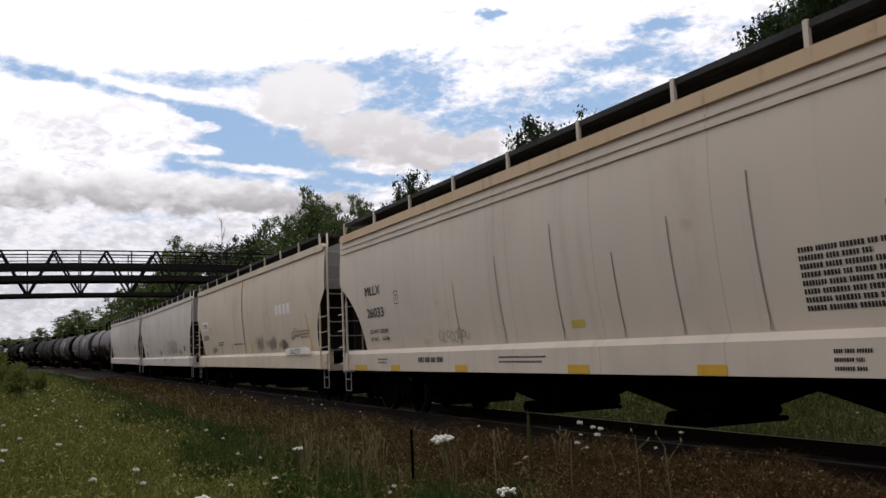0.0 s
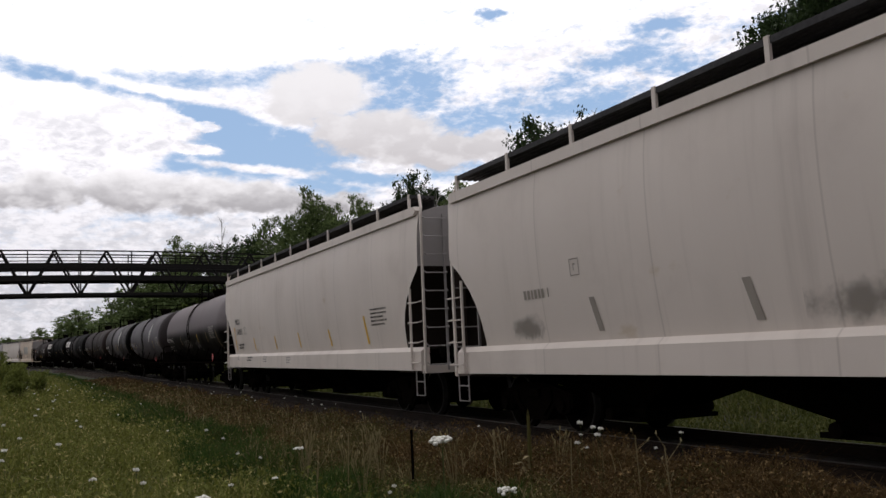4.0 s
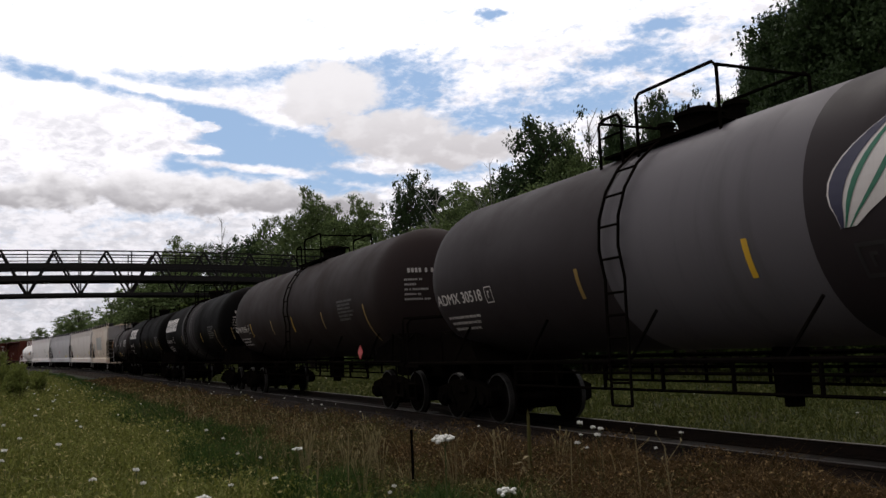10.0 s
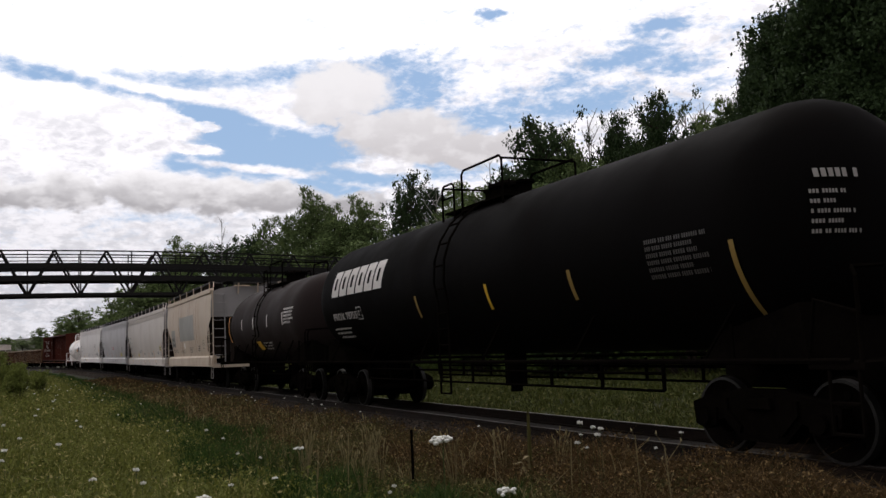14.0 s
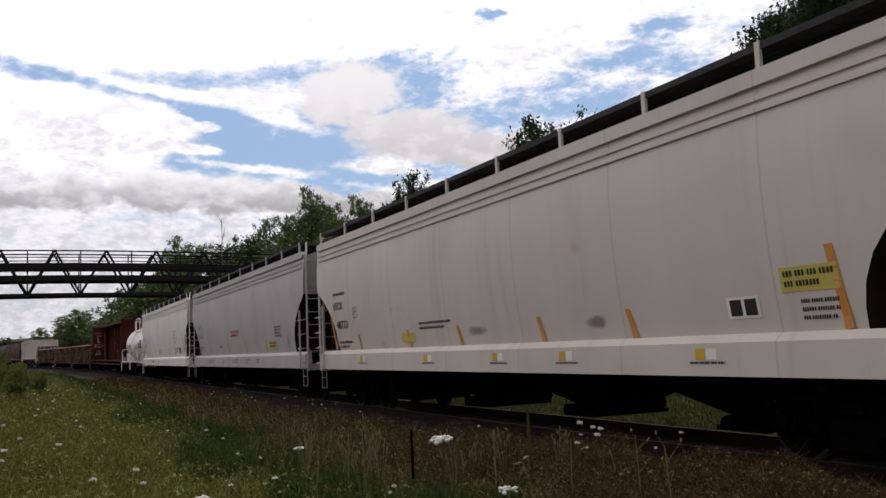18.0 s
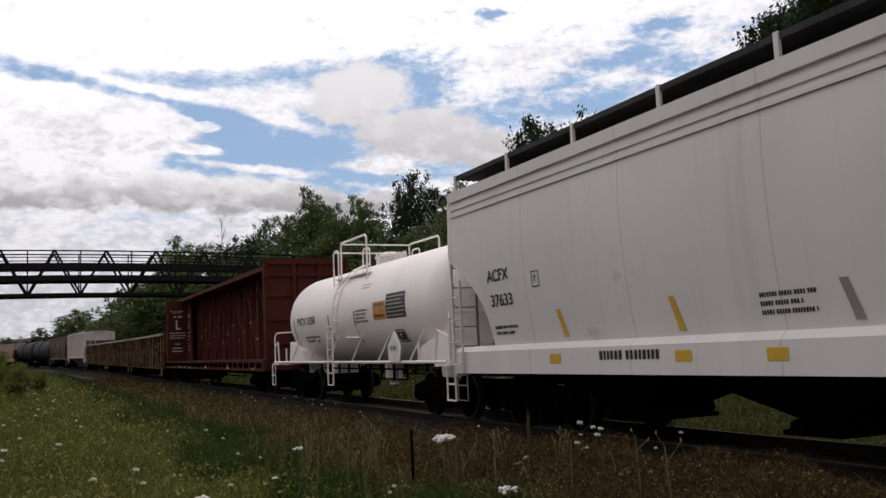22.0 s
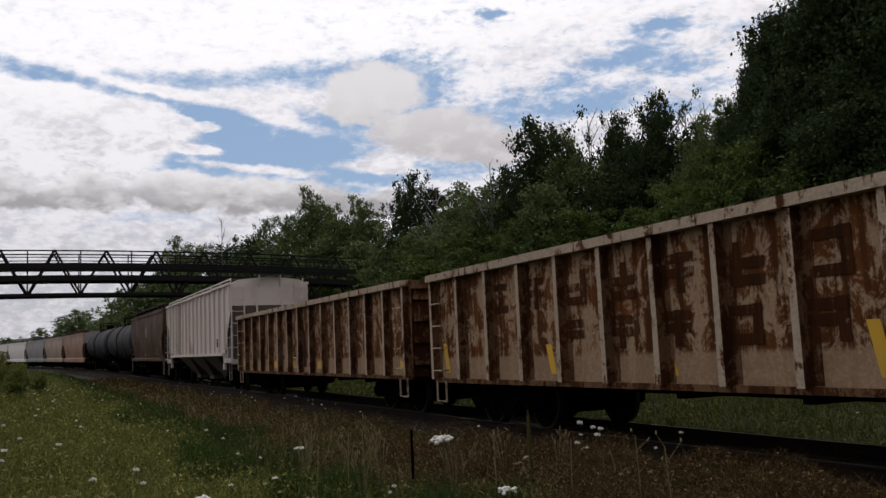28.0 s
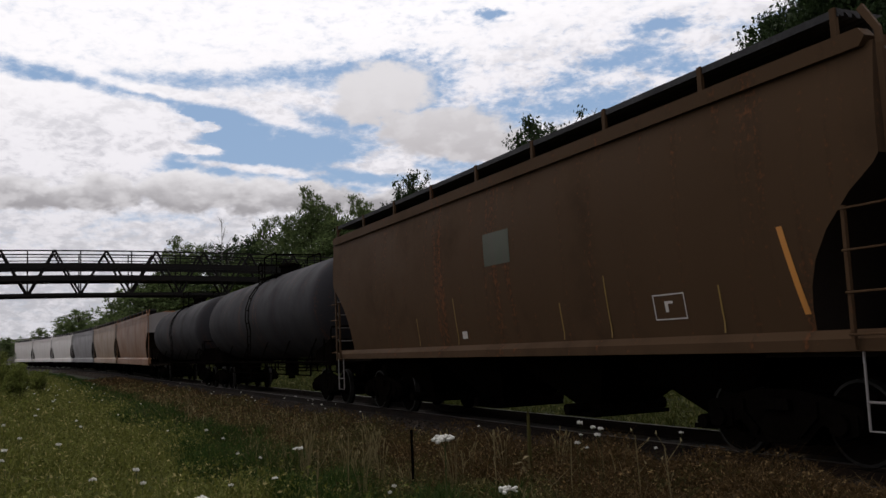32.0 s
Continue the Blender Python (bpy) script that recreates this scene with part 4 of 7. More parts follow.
    for x, hi in ((dome_x - 1.35, 0.47), (dome_x + 1.25, 0.60)):
        bm = bmesh.new()
        tube(bm, (x, -0.80, zt + hi), (x, 0.80, zt + hi), 0.024, 6)
        part("end_rail", bm, fit_paint, car)
    ends(car, half + over + 0.13)
    return car


# ---------- gondola ----------
def gondola(label, length, paint, rib_paint, top=2.70, floor=0.82, ribs=15):
    car = car_base("gondola", label, "rail car")
    half = length / 2
    for side in (-1, 1):
        bm = bmesh.new()
        box(bm, -half, half, *sorted((side * 1.40, side * 1.44)), floor, top)
        part("side_sheet", bm, paint, car)
        bm = bmesh.new()
        box(bm, -half - 0.03, half + 0.03, *sorted((side * 1.36, side * 1.62)), top, top + 0.13)
        part("top_chord", bm, rib_paint, car)
        bm = bmesh.new()
        box(bm, -half, half, *sorted((side * 1.38, side * 1.50)), floor - 0.05, floor + 0.03)
        part("side_sill", bm, RUSTSHADE, car)
        for k in range(ribs):
            x = -half + 0.08 + (length - 0.16) * k / (ribs - 1)
            bm = bmesh.new()
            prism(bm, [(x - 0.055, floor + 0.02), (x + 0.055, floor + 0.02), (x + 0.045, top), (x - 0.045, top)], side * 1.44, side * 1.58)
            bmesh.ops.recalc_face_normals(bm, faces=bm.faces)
            # faces along the car get the colour that holds rust and shade
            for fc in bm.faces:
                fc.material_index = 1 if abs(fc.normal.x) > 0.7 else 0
            part("side_rib", bm, [rib_paint, RUSTSHADE], car)
            # flange in the same rust and shade, wider on the front side
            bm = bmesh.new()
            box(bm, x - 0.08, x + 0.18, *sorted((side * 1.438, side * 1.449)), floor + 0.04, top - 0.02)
            part("rib_flange", bm, RUSTSHADE, car)
    for sx in (-1, 1):
        bm = bmesh.new()
        box(bm, *sorted((sx * half, sx * (half - 0.05))), -1.4, 1.4, floor, top)
        for k in range(4):
            z = floor + 0.25 + k * 0.45
            box(bm, *sorted((sx * half, sx * (half + 0.07))), -1.38, 1.38, z, z + 0.12)
        box(bm, *sorted((sx * half, sx * (half + 0.09))), -1.46, 1.46, top - 0.05, top + 0.12)
        part("end_wall", bm, RUSTSHADE, car)
        truck(car, sx * (half - 2.0))
        for k in range(4):
            z = 1.0 + k * 0.42
            bm = bmesh.new()
            pipe(bm, [(sx * (half - 0.55), -1.46, z), (sx * (half - 0.55), -1.6, z), (sx * (half - 0.12), -1.6, z), (sx * (half - 0.12), -1.46, z)], 0.016, 5)
            part("grab_iron", bm, rib_paint, car)
        bm = bmesh.new()
        pipe(bm, [(sx * (half - 0.1), -1.5, 0.8), (sx * (half - 0.1), -1.5, 0.42), (sx * (half - 0.5), -1.5, 0.42), (sx * (half - 0.5), -1.5, 0.8)], 0.02, 5)
        part("stirrup", bm, rib_paint, car)
    bm = bmesh.new()
    box(bm, -half + 0.05, half - 0.05, -1.4, 1.4, floor - 0.02, floor + 0.1)
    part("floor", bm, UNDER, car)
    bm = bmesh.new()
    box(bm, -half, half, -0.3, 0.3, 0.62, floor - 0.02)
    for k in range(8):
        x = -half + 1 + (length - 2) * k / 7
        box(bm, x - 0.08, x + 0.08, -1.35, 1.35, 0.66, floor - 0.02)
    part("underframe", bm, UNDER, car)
    ends(car, half + 0.35)
    return car


# ---------- centre beam flat car ----------
def centre_beam(label, length):
    car = car_base("centre_beam_flat_car", label, "rail car")
    half = length / 2
    top, deck = 4.62, 1.19
    for sx in (-1, 1):
        bm = bmesh.new()
        prism(bm, [(sx * half, 0.85), (sx * (half - 0.12), 0.85), (sx * (half - 0.3), top - 0.1), (sx * half, top - 0.1)], -1.45, 1.45)
        head_ = part("bulkhead", bm, OXIDE, car, "oxide red steel end bulkhead")
        bm = bmesh.new()
        box(bm, *sorted((sx * half, sx * (half + 0.08))), -1.5, 1.5, top - 0.22, top - 0.05)
        part("top_beam", bm, OXIDE, head_)
        for z in (1.7, 2.5, 3.3, 4.0):
            bm = bmesh.new()
            box(bm, *sorted((sx * half, sx * (half + 0.08))), -1.46, 1.46, z, z + 0.1)
            part("cross_rib", bm, OXIDE, head_)
        for y in (-1.42, -0.45, 0.45, 1.42):
            bm = bmesh.new()
            box(bm, *sorted((sx * half, sx * (half + 0.1))), y - 0.06, y + 0.06, 0.9, top - 0.1)
            part("upright_rib", bm, OXIDE, head_)
        # side plate of the bulkhead
        for side in (-1, 1):
            bm = bmesh.new()
            prism(bm, [(sx * half, deck), (sx * half, top - 0.15), (sx * (half - 1.35), top - 0.15), (sx * (half - 1.35), 3.6), (sx * (half - 1.6), deck)], *sorted((side * 0.30, side * 0.36)))
            part("bulkhead_gusset", bm, OXIDE, car)
        truck(car, sx * (half - 2.6))
    bm = bmesh.new()
    prism(bm, [(-half + 0.1, top - 0.12), (half - 0.1, top - 0.12), (half - 0.1, top), (-half + 0.1, top)], -0.70, 0.70)
    box(bm, -half + 0.1, half - 0.1, -0.75, -0.70, top - 0.14, top + 0.02)
    box(bm, -half + 0.1, half - 0.1, 0.70, 0.75, top - 0.14, top + 0.02)
    part("top_chord", bm, OXIDE, car)
    for side in (-1, 1):
        bm = bmesh.new()
        box(bm, -half, half, *sorted((side * 1.36, side * 1.50)), 0.83, deck)
        box(bm, -half, half, *sorted((side * 1.30, side * 1.54)), deck - 0.03, deck + 0.02)
        part("side_sill", bm, OXIDE, car)
        for k in range(24):
            x = -half + 0.6 + (length - 1.2) * k / 23
            bm = bmesh.new()
            tube(bm, (x, side * 1.5, 1.03), (x, side * 1.62, 1.03), 0.09, 8)
            box(bm, x - 0.16, x + 0.1, *sorted((side * 1.5, side * 1.58)), 0.96, 1.1)
            part("tie_down_winch", bm, UNDER, car)
    bm = bmesh.new()
    box(bm, -half, half, -1.36, 1.36, deck - 0.1, deck)
    part("deck", bm, OXIDE, car)
    bays_ = 16
    step = (length - 4.2) / bays_
    for k in range(bays_ + 1):
        x = -half + 2.1 + step * k
        bm = bmesh.new()
        prism(bm, [(x - 0.05, deck), (x + 0.05, deck), (x + 0.045, top - 0.1), (x - 0.045, top - 0.1)], -0.115, 0.115)
        part("column", bm, OXIDE, car)
        if k < bays_ and k % 2 == 0:
            bm = bmesh.new()
            up = k < bays_ / 2
            za, zb = (deck, top - 0.15) if up else (top - 0.15, deck)
            p, q = Vector((x + 0.1, 0, za)), Vector((x + 2 * step - 0.1, 0, zb))
            d = (q - p).normalized()
            u = Vector((-d.z, 0, d.x)) * 0.036
            prism(bm, [((p + u).x, (p + u).z), ((q + u).x, (q + u).z), ((q - u).x, (q - u).z), ((p - u).x, (p - u).z)], -0.1, 0.1)
            part("diagonal", bm, OXIDE, car)
    bm = bmesh.new()
    prism(bm, [(-half + 3, 0.9), (half - 3, 0.9), (half - 4.5, 0.62), (-half + 4.5, 0.62)], -0.3, 0.3)
    box(bm, -half, half, -0.3, 0.3, 0.75, 1.09)
    part("centre_sill", bm, UNDER, car)
    for side in (-1, 1):
        bm = bmesh.new()
        tube(bm, (-half + 4.2, side * 1.2, 0.62), (half - 4.2, side * 1.2, 0.62), 0.02, 5)
        for k in range(4):
            x = -half + 4.2 + (length - 8.4) * k / 3
            tube(bm, (x, side * 1.2, 0.62), (x, side * 1.2, 0.86), 0.02, 5)
        part("brake_rod", bm, UNDER, car)
    ends(car, half + 0.35)
    return car


ENDGREY = painted("dark_end_grey", (0.085, 0.072, 0.064), (0.04, 0.03, 0.025), 0.3, 0.4, spec=0.1)


# ---------- covered hopper with ribbed straight sides ----------
def ribbed_skin(z):
    return -1.50


def ribbed_hopper(label, length, paint):
    car = car_base("covered_hopper", label, "rail car")
    half = length / 2
    top, low = 4.13, 1.50
    rings = []
    cut = 1.25
    for x in [-half] + [-half + cut] + [half - cut] + [half]:
        zb = 3.3 if abs(x) > half - 0.1 else low
        rings.append([(x, -1.5, zb), (x, -1.5, top), (x, -1.2, top + 0.18), (x, 0, top + 0.3), (x, 1.2, top + 0.18), (x, 1.5, top), (x, 1.5, zb)])
    bm = bmesh.new()
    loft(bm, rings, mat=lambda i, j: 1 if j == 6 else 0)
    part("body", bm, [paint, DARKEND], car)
    for side in (-1, 1):
        for k in range(17):
            x = -half + 0.12 + (length - 0.24) * k / 16
            d = half - abs(x)
            zb = low if d > cut else 3.3 - (3.3 - low) * d / cut
            bm = bmesh.new()
            prism(bm, [(x - 0.05, zb), (x + 0.05, zb), (x + 0.05, top), (x - 0.05, top)], *sorted((side * 1.5, side * 1.58)))
            part("side_rib", bm, paint, car)
        bm = bmesh.new()
        box(bm, -half, half, *sorted((side * 1.46, side * 1.6)), top - 0.02, top + 0.08)
        part("top_chord", bm, paint, car)
        bm = bmesh.new()
        box(bm, -half + 1.4, half - 1.4, *sorted((side * 1.46, side * 1.58)), low - 0.1, low + 0.02)
        part("bottom_chord", bm, paint, car)
        bm = bmesh.new()
        box(bm, -half + 0.3, half - 0.3, *sorted((side * 1.05, side * 1.42)), top + 0.19, top + 0.24)
        part("running_board", bm, GRATE, car)
        bm = bmesh.new()
        box(bm, -half + 0.3, half - 0.3, *sorted((side * 1.42, side * 1.45)), top + 0.2, top + 0.255)
        part("board_edge", bm, paint, car)
        for k in range(9):
            x = -half + 0.3 + (length - 0.6) * k / 8
            bm = bmesh.new()
            box(bm, x - 0.03, x + 0.03, *sorted((side * 1.42, side * 1.46)), top + 0.06, top + 0.26)
            part("bracket", bm, paint, car)
        for sx in (-1, 1):
            bm = bmesh.new()
            box(bm, *sorted((sx * half, sx * (half - 1.45))), *sorted((side * 1.44, side * 1.54)), 1.12, 1.30)
            box(bm, *sorted((sx * (half - 1.3), sx * (half - 1.5))), *sorted((side * 1.44, side * 1.54)), 0.85, low)
            part("end_side_sill", bm, paint, car)
    for k in range(3):
        x = -half + 3.2 + (length - 6.4) * (k + 0.5) / 3
        sp = (length - 6.4) / 6
        bm = bmesh.new()
        loft(bm, [[(x - hx, -hy, z), (x + hx, -hy, z), (x + hx, hy, z), (x - hx, hy, z)] for z, hx, hy in ((low + 0.1, sp * 1.02, 1.45), (low - 0.1, sp * 0.98, 1.42), (0.5, 0.5, 0.7), (0.34, 0.5, 0.7))])
        bay = part("discharge_bay", bm, ENDGREY, car, "grey-brown steel discharge hopper")
        bm = bmesh.new()
        box(bm, x - 0.6, x + 0.6, -0.8, 0.8, 0.28, 0.34)
        part("outlet_gate", bm, UNDER, bay)
    bm = bmesh.new()
    box(bm, -half + 0.3, half - 0.3, -0.3, 0.3, 0.72, 1.05)
    part("centre_sill", bm, UNDER, car)
    for sx in (-1, 1):
        bm = bmesh.new()
        box(bm, *sorted((sx * (half - 0.03), sx * (half + 0.012))), -1.44, 1.44, 1.15, 3.28)
        wall = part("end_sheet", bm, ENDGREY, car, "dark grey-brown lower end sheet")
        for y in (-0.5, 0.5):
            bm = bmesh.new()
            box(bm, *sorted((sx * (half + 0.012), sx * (half + 0.07))), y - 0.03, y + 0.03, 2.7, 3.5)
            part("end_stiffener", bm, paint, wall)
        for side in (-1, 1):
            bm = bmesh.new()
            prism(bm, [(sx * (half - 1.25), 1.15), (sx * (half - 0.03), 1.15), (sx * (half - 0.03), 3.28)], *sorted((side * 1.40, side * 1.44)))
            part("slope_sheet", bm, ENDGREY, car)
    gear(car, half, paint, DARKEND, top, (1.12, 1.30), rungs=7, bent=False)
    return car


# ---------- the train: front and rear station of each car at 16 s ----------
CARS = []


def couple(car, front, rear):
    CARS.append((car, (front + rear) / 2))
    return car, (front + rear) / 2


couple(covered_hopper("cream covered hopper car with bowed steel sides", 19.6, WARM, posts=10, chord_paint=CHORDCREAM), 192.6, 173.0)
couple(covered_hopper("cream covered hopper car with a brown rust streak", 19.2, CREAM, cut=1.05, ridges=False, posts=10), 171.7, 152.5)
couple(covered_hopper("pale grey covered hopper car with graffiti", 20.0, PALE, cut=1.05, ridges=False, posts=11), 150.7, 130.7)
couple(covered_hopper("pale grey covered hopper car with yellow marks", 19.1, PALE, cut=1.05, ridges=False, posts=11), 129.2, 110.1)
couple(tank_car("black tank car with dust and sky sheen painted on its upper shell", 16.2, DUSTSHEEN, dome_x=0.5, ladder_x=0.38), 108.7, 92.5)
couple(tank_car("slate grey tank car with a white leaf sign", 16.4, SLATE, head=SLATEB), 90.7, 74.3)
couple(tank_car("slate grey tank car with a black head and white leaf", 16.5, SLATEB, head=BLACK, band=SLATE, dome_x=-1.3, ladder_x=-1.5), 72.5, 56.0)
couple(tank_car("sooty brown-black tank car", 16.5, SOOT), 54.3, 37.8)
couple(tank_car("black tank car with a grey centre band", 16.9, BLACK, band=WORNBAND, dome_x=-0.5, ladder_x=-0.23), 36.0, 19.05)
couple(tank_car("black tank car with white company sign", 17.2, BLACK), 17.3, 0.1)
couple(tank_car("small rust-stained black tank car", 10.6, SOOT, r=1.38, zc=2.5), -1.6, -12.2)
couple(covered_hopper("rust-stained white covered hopper with a grey patch", 12.8, RUSTWHITE, bays=3, ridges=False, posts=7), -14.5, -27.3)
couple(covered_hopper("off-white covered hopper car with orange marks", 18.7, PALE, posts=10), -28.9, -47.6)
couple(covered_hopper("cool grey covered hopper car with a yellow label", 18.6, COOL, posts=10), -48.9, -67.5)
couple(covered_hopper("white covered hopper car", 18.5, WHITE, posts=10), -69.0, -87.5)
couple(tank_car("clean white tank car with orange and black placards", 12.2, TANKWHITE, r=1.28, zc=2.38, fit_paint=TANKWHITE, over=0.45, ladder_x=-0.6, plat=(-1.7, -0.1, 1.0)), -88.3, -100.5)
couple(centre_beam("oxide red centre beam lumber flat car, empty", 22.8), -102.2, -125.0)
for f, r in ((-126.8, -143.2), (-144.4, -160.5), (-161.8, -178.0)):
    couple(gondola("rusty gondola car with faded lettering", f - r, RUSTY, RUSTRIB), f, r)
couple(ribbed_hopper("chalky white ribbed covered hopper car", 16.95, CHALK), -179.4, -196.35)
couple(covered_hopper("brown covered hopper car with a faded green sign", 16.3, BROWN, end_sheet=BROWN, sill=(1.22, 1.41), cut=1.05, ridges=False, posts=9), -197.9, -214.2)
couple(tank_car("dull dark grey tank car", 17.0, DULL), -215.6, -232.6)
couple(tank_car("dull dark grey tank car", 16.4, DULL), -234.4, -250.8)
couple(covered_hopper("faded orange covered hopper car", 19.0, ORANGE, detail=False), -252.9, -272.0)
couple(covered_hopper("tan covered hopper car", 17.7, TAN, detail=False), -273.3, -291.0)
couple(covered_hopper("dull grey covered hopper car", 18.7, DUSK, detail=False), -292.3, -311.0)
for f in (-312.3, -332.4, -352.5):
    couple(covered_hopper("white covered hopper car", 19.0, WHITE, detail=False), f, f - 19.0)


# ---------- footbridge over the track ----------
IRON = mottled("dark_bridge_steel", (0.006, 0.0055, 0.0055), (0.015, 0.0125, 0.011), 3.0, 0.7)
bridge = tagged(new("footbridge"), "long dark steel truss footbridge over the railway", "bridge")
BX, Y0, Y1 = -72.0, -46.0, 25.0


def arch(y):
    return 9.95 - 0.0011 * (y - 3.0) ** 2


for x in (BX - 1.25, BX + 1.25):
    ys = np.arange(Y0, Y1 + 0.1, 3.55)
    for dz, hh, tt in ((0.0, 0.09, 0.06), (-0.5, 0.06, 0.05), (-0.95, 0.38, 0.10), (-1.85, 0.40, 0.10), (-3.15, 0.20, 0.10)):
        bm = bmesh.new()
        loft(bm, [[(x - tt, y, arch(y) + dz), (x + tt, y, arch(y) + dz), (x + tt, y, arch(y) + dz - hh), (x - tt, y, arch(y) + dz - hh)] for y in ys])
        part("chord", bm, IRON, bridge)
    for k, y in enumerate(ys[:-1]):
        bm = bmesh.new()
        tube(bm, (x, y, arch(y)), (x, y, arch(y) - 3.2), 0.05, 5)
        part("post", bm, IRON, bridge)
        ym = y + 3.55 / 2
        for a in (0.0, 3.55):
            bm = bmesh.new()
            tube(bm, (x, ym, arch(ym)), (x, y + a, arch(y + a) - 3.25), 0.085, 5)
            part("diagonal", bm, IRON, bridge)
bm = bmesh.new()
ys = np.arange(Y0, Y1 + 0.1, 3.55)
loft(bm, [[(BX - 1.2, y, arch(y) - 1.95), (BX + 1.2, y, arch(y) - 1.95), (BX + 1.2, y, arch(y) - 2.1), (BX - 1.2, y, arch(y) - 2.1)] for y in ys])
part("deck", bm, IRON, bridge)


# ---------- trees ----------
BARK = mottled("rough_bark", (0.02, 0.015, 0.011), (0.06, 0.046, 0.035), 4.0, 0.95)
LEAF = foliage("broad_leaves", (0.011, 0.022, 0.008), (0.052, 0.082, 0.028))
LEAFB = foliage("fresh_leaves", (0.030, 0.050, 0.011), (0.135, 0.180, 0.042))
LEAFM = foliage("green_leaves", (0.036, 0.058, 0.020), (0.165, 0.215, 0.078))
NEEDLE = foliage("pine_needles", (0.010, 0.019, 0.011), (0.040, 0.062, 0.030))


def leaf_cloud(rng, centres, radii, count, size, flat=0.75):
    """Many small leaf sprays scattered in clumps; returns corners and faces."""
    centres, radii = np.asarray(centres), np.asarray(radii)
    pick = rng.integers(0, len(centres), count)
    d = rng.normal(size=(count, 3))
    d /= np.linalg.norm(d, axis=1)[:, None]
    rad = radii[pick] * np.abs(rng.normal(0.55, 0.33, count))
    p = centres[pick] + d * rad[:, None] * np.array([1, 1, flat])
    u = rng.normal(size=(count, 3))
    u /= np.linalg.norm(u, axis=1)[:, None]
    v = np.cross(u, rng.normal(size=(count, 3)))
    v /= np.linalg.norm(v, axis=1)[:, None]
    s = size * (0.6 + 0.8 * rng.random(count))[:, None]
    a, b = u * s, v * s * 0.6
    verts = np.stack([p - a, p + b, p + a, p - b], 1).reshape(-1, 3)
    faces = np.arange(count * 4).reshape(-1, 4)
    return verts, faces


def tree(kind, seed, label, leaves, size, mat):
    """A tree ten metres high; its copies are scaled."""
    rng = np.random.default_rng(seed)
    t = tagged(new("tree"), label, "tree")
    bm = bmesh.new()
    H = 10.0
    tips, radii = [], []
    if kind == "pine":
        tube(bm, (0, 0, -1), (0, 0, H * 0.97), 0.17, 8, 0.02)
        for k in range(120):
            z = 1.0 + (H - 1.3) * (k / 119) ** 0.9
            ln = ((H - z) * 0.21 + 0.6) * rng.uniform(0.3, 1.3) * min(1, (H - z) * 0.8 + 0.25)
            a = rng.uniform(0, math.tau)
            q = Vector((math.cos(a) * ln, math.sin(a) * ln, z + ln * rng.uniform(-0.15, 0.4)))
            tube(bm, (0, 0, z), q, 0.035, 4, 0.008)
            for f in (0.4, 0.65, 0.9, 1.1):
                tips.append((q.x * f + rng.normal() * 0.08, q.y * f + rng.normal() * 0.08, z + (q.z - z) * f))
                radii.append((0.17 + 0.11 * ln) * (1.4 - 0.6 * f))
        for k in range(26):
            z = H - 0.1 - 0.3 * k
            tips.append((rng.normal() * 0.1, rng.normal() * 0.1, z))
            radii.append(0.12 + min(0.75, 0.11 * k))
    else:
        spread, base = (3.0, 2.2) if kind == "oak" else (2.5, 0.7)
        tube(bm, (0, 0, -1), (0.1, 0, H * 0.55), 0.22, 8, 0.12)
        tube(bm, (0.1, 0, H * 0.55), (0.0, 0.1, H * 0.93), 0.12, 6, 0.03)
        lobes = [(rng.uniform(0, math.tau), rng.uniform(base + 1, H - 1.0)) for _ in range(8)]
        for k in range(70 if leaves > 12000 else 44):
            z0 = base + (H * 0.84 - base) * rng.random()
            a = rng.uniform(0, math.tau)
            prof = math.sin(math.pi * min(1, 0.22 + 0.76 * (z0 - base) / (H - base))) ** 0.55
            lobe = 0.68 + 0.42 * max(math.cos(a - la) * math.exp(-((z0 - lz) / 1.1) ** 2) for la, lz in lobes)
            ln = spread * prof * lobe * rng.uniform(0.5, 1.1)
            q = Vector((math.cos(a) * ln, math.sin(a) * ln, min(H - 0.3, z0 + ln * rng.uniform(0.1, 0.8))))
            tube(bm, (0, 0, z0), q, 0.05, 5, 0.012)
            for f, rr in ((1.0, 0.50), (0.78, 0.64), (0.5, 0.75)):
                tips.append((q.x * f + rng.normal() * 0.2, q.y * f + rng.normal() * 0.2, z0 + (q.z - z0) * f + rng.normal() * 0.2))
                radii.append(rr * rng.uniform(0.7, 1.35))
        for k in range(60):
            d = rng.normal(size=3)
            d *= rng.random() ** 0.33 / np.linalg.norm(d)
            tips.append((d[0] * spread * 0.8, d[1] * spread * 0.8, (base + H) / 2 + d[2] * (H - base) * 0.42))
            radii.append(rng.uniform(0.4, 0.75))
        for k in range(34):
            z = H - 0.3 - 3.2 * rng.random() ** 1.3
            w_ = 0.25 + (H - z) * 0.34
            tips.append((rng.normal() * w_, rng.normal() * w_, z))
            radii.append(rng.uniform(0.35, 0.65))
    part("trunk", bm, BARK, t)
    v, f = leaf_cloud(rng, tips, radii, leaves, size, 0.5 if kind == "pine" else 0.75)
    part("crown", raw_mesh("crown", v, f, [mat]), None, t)
    return t


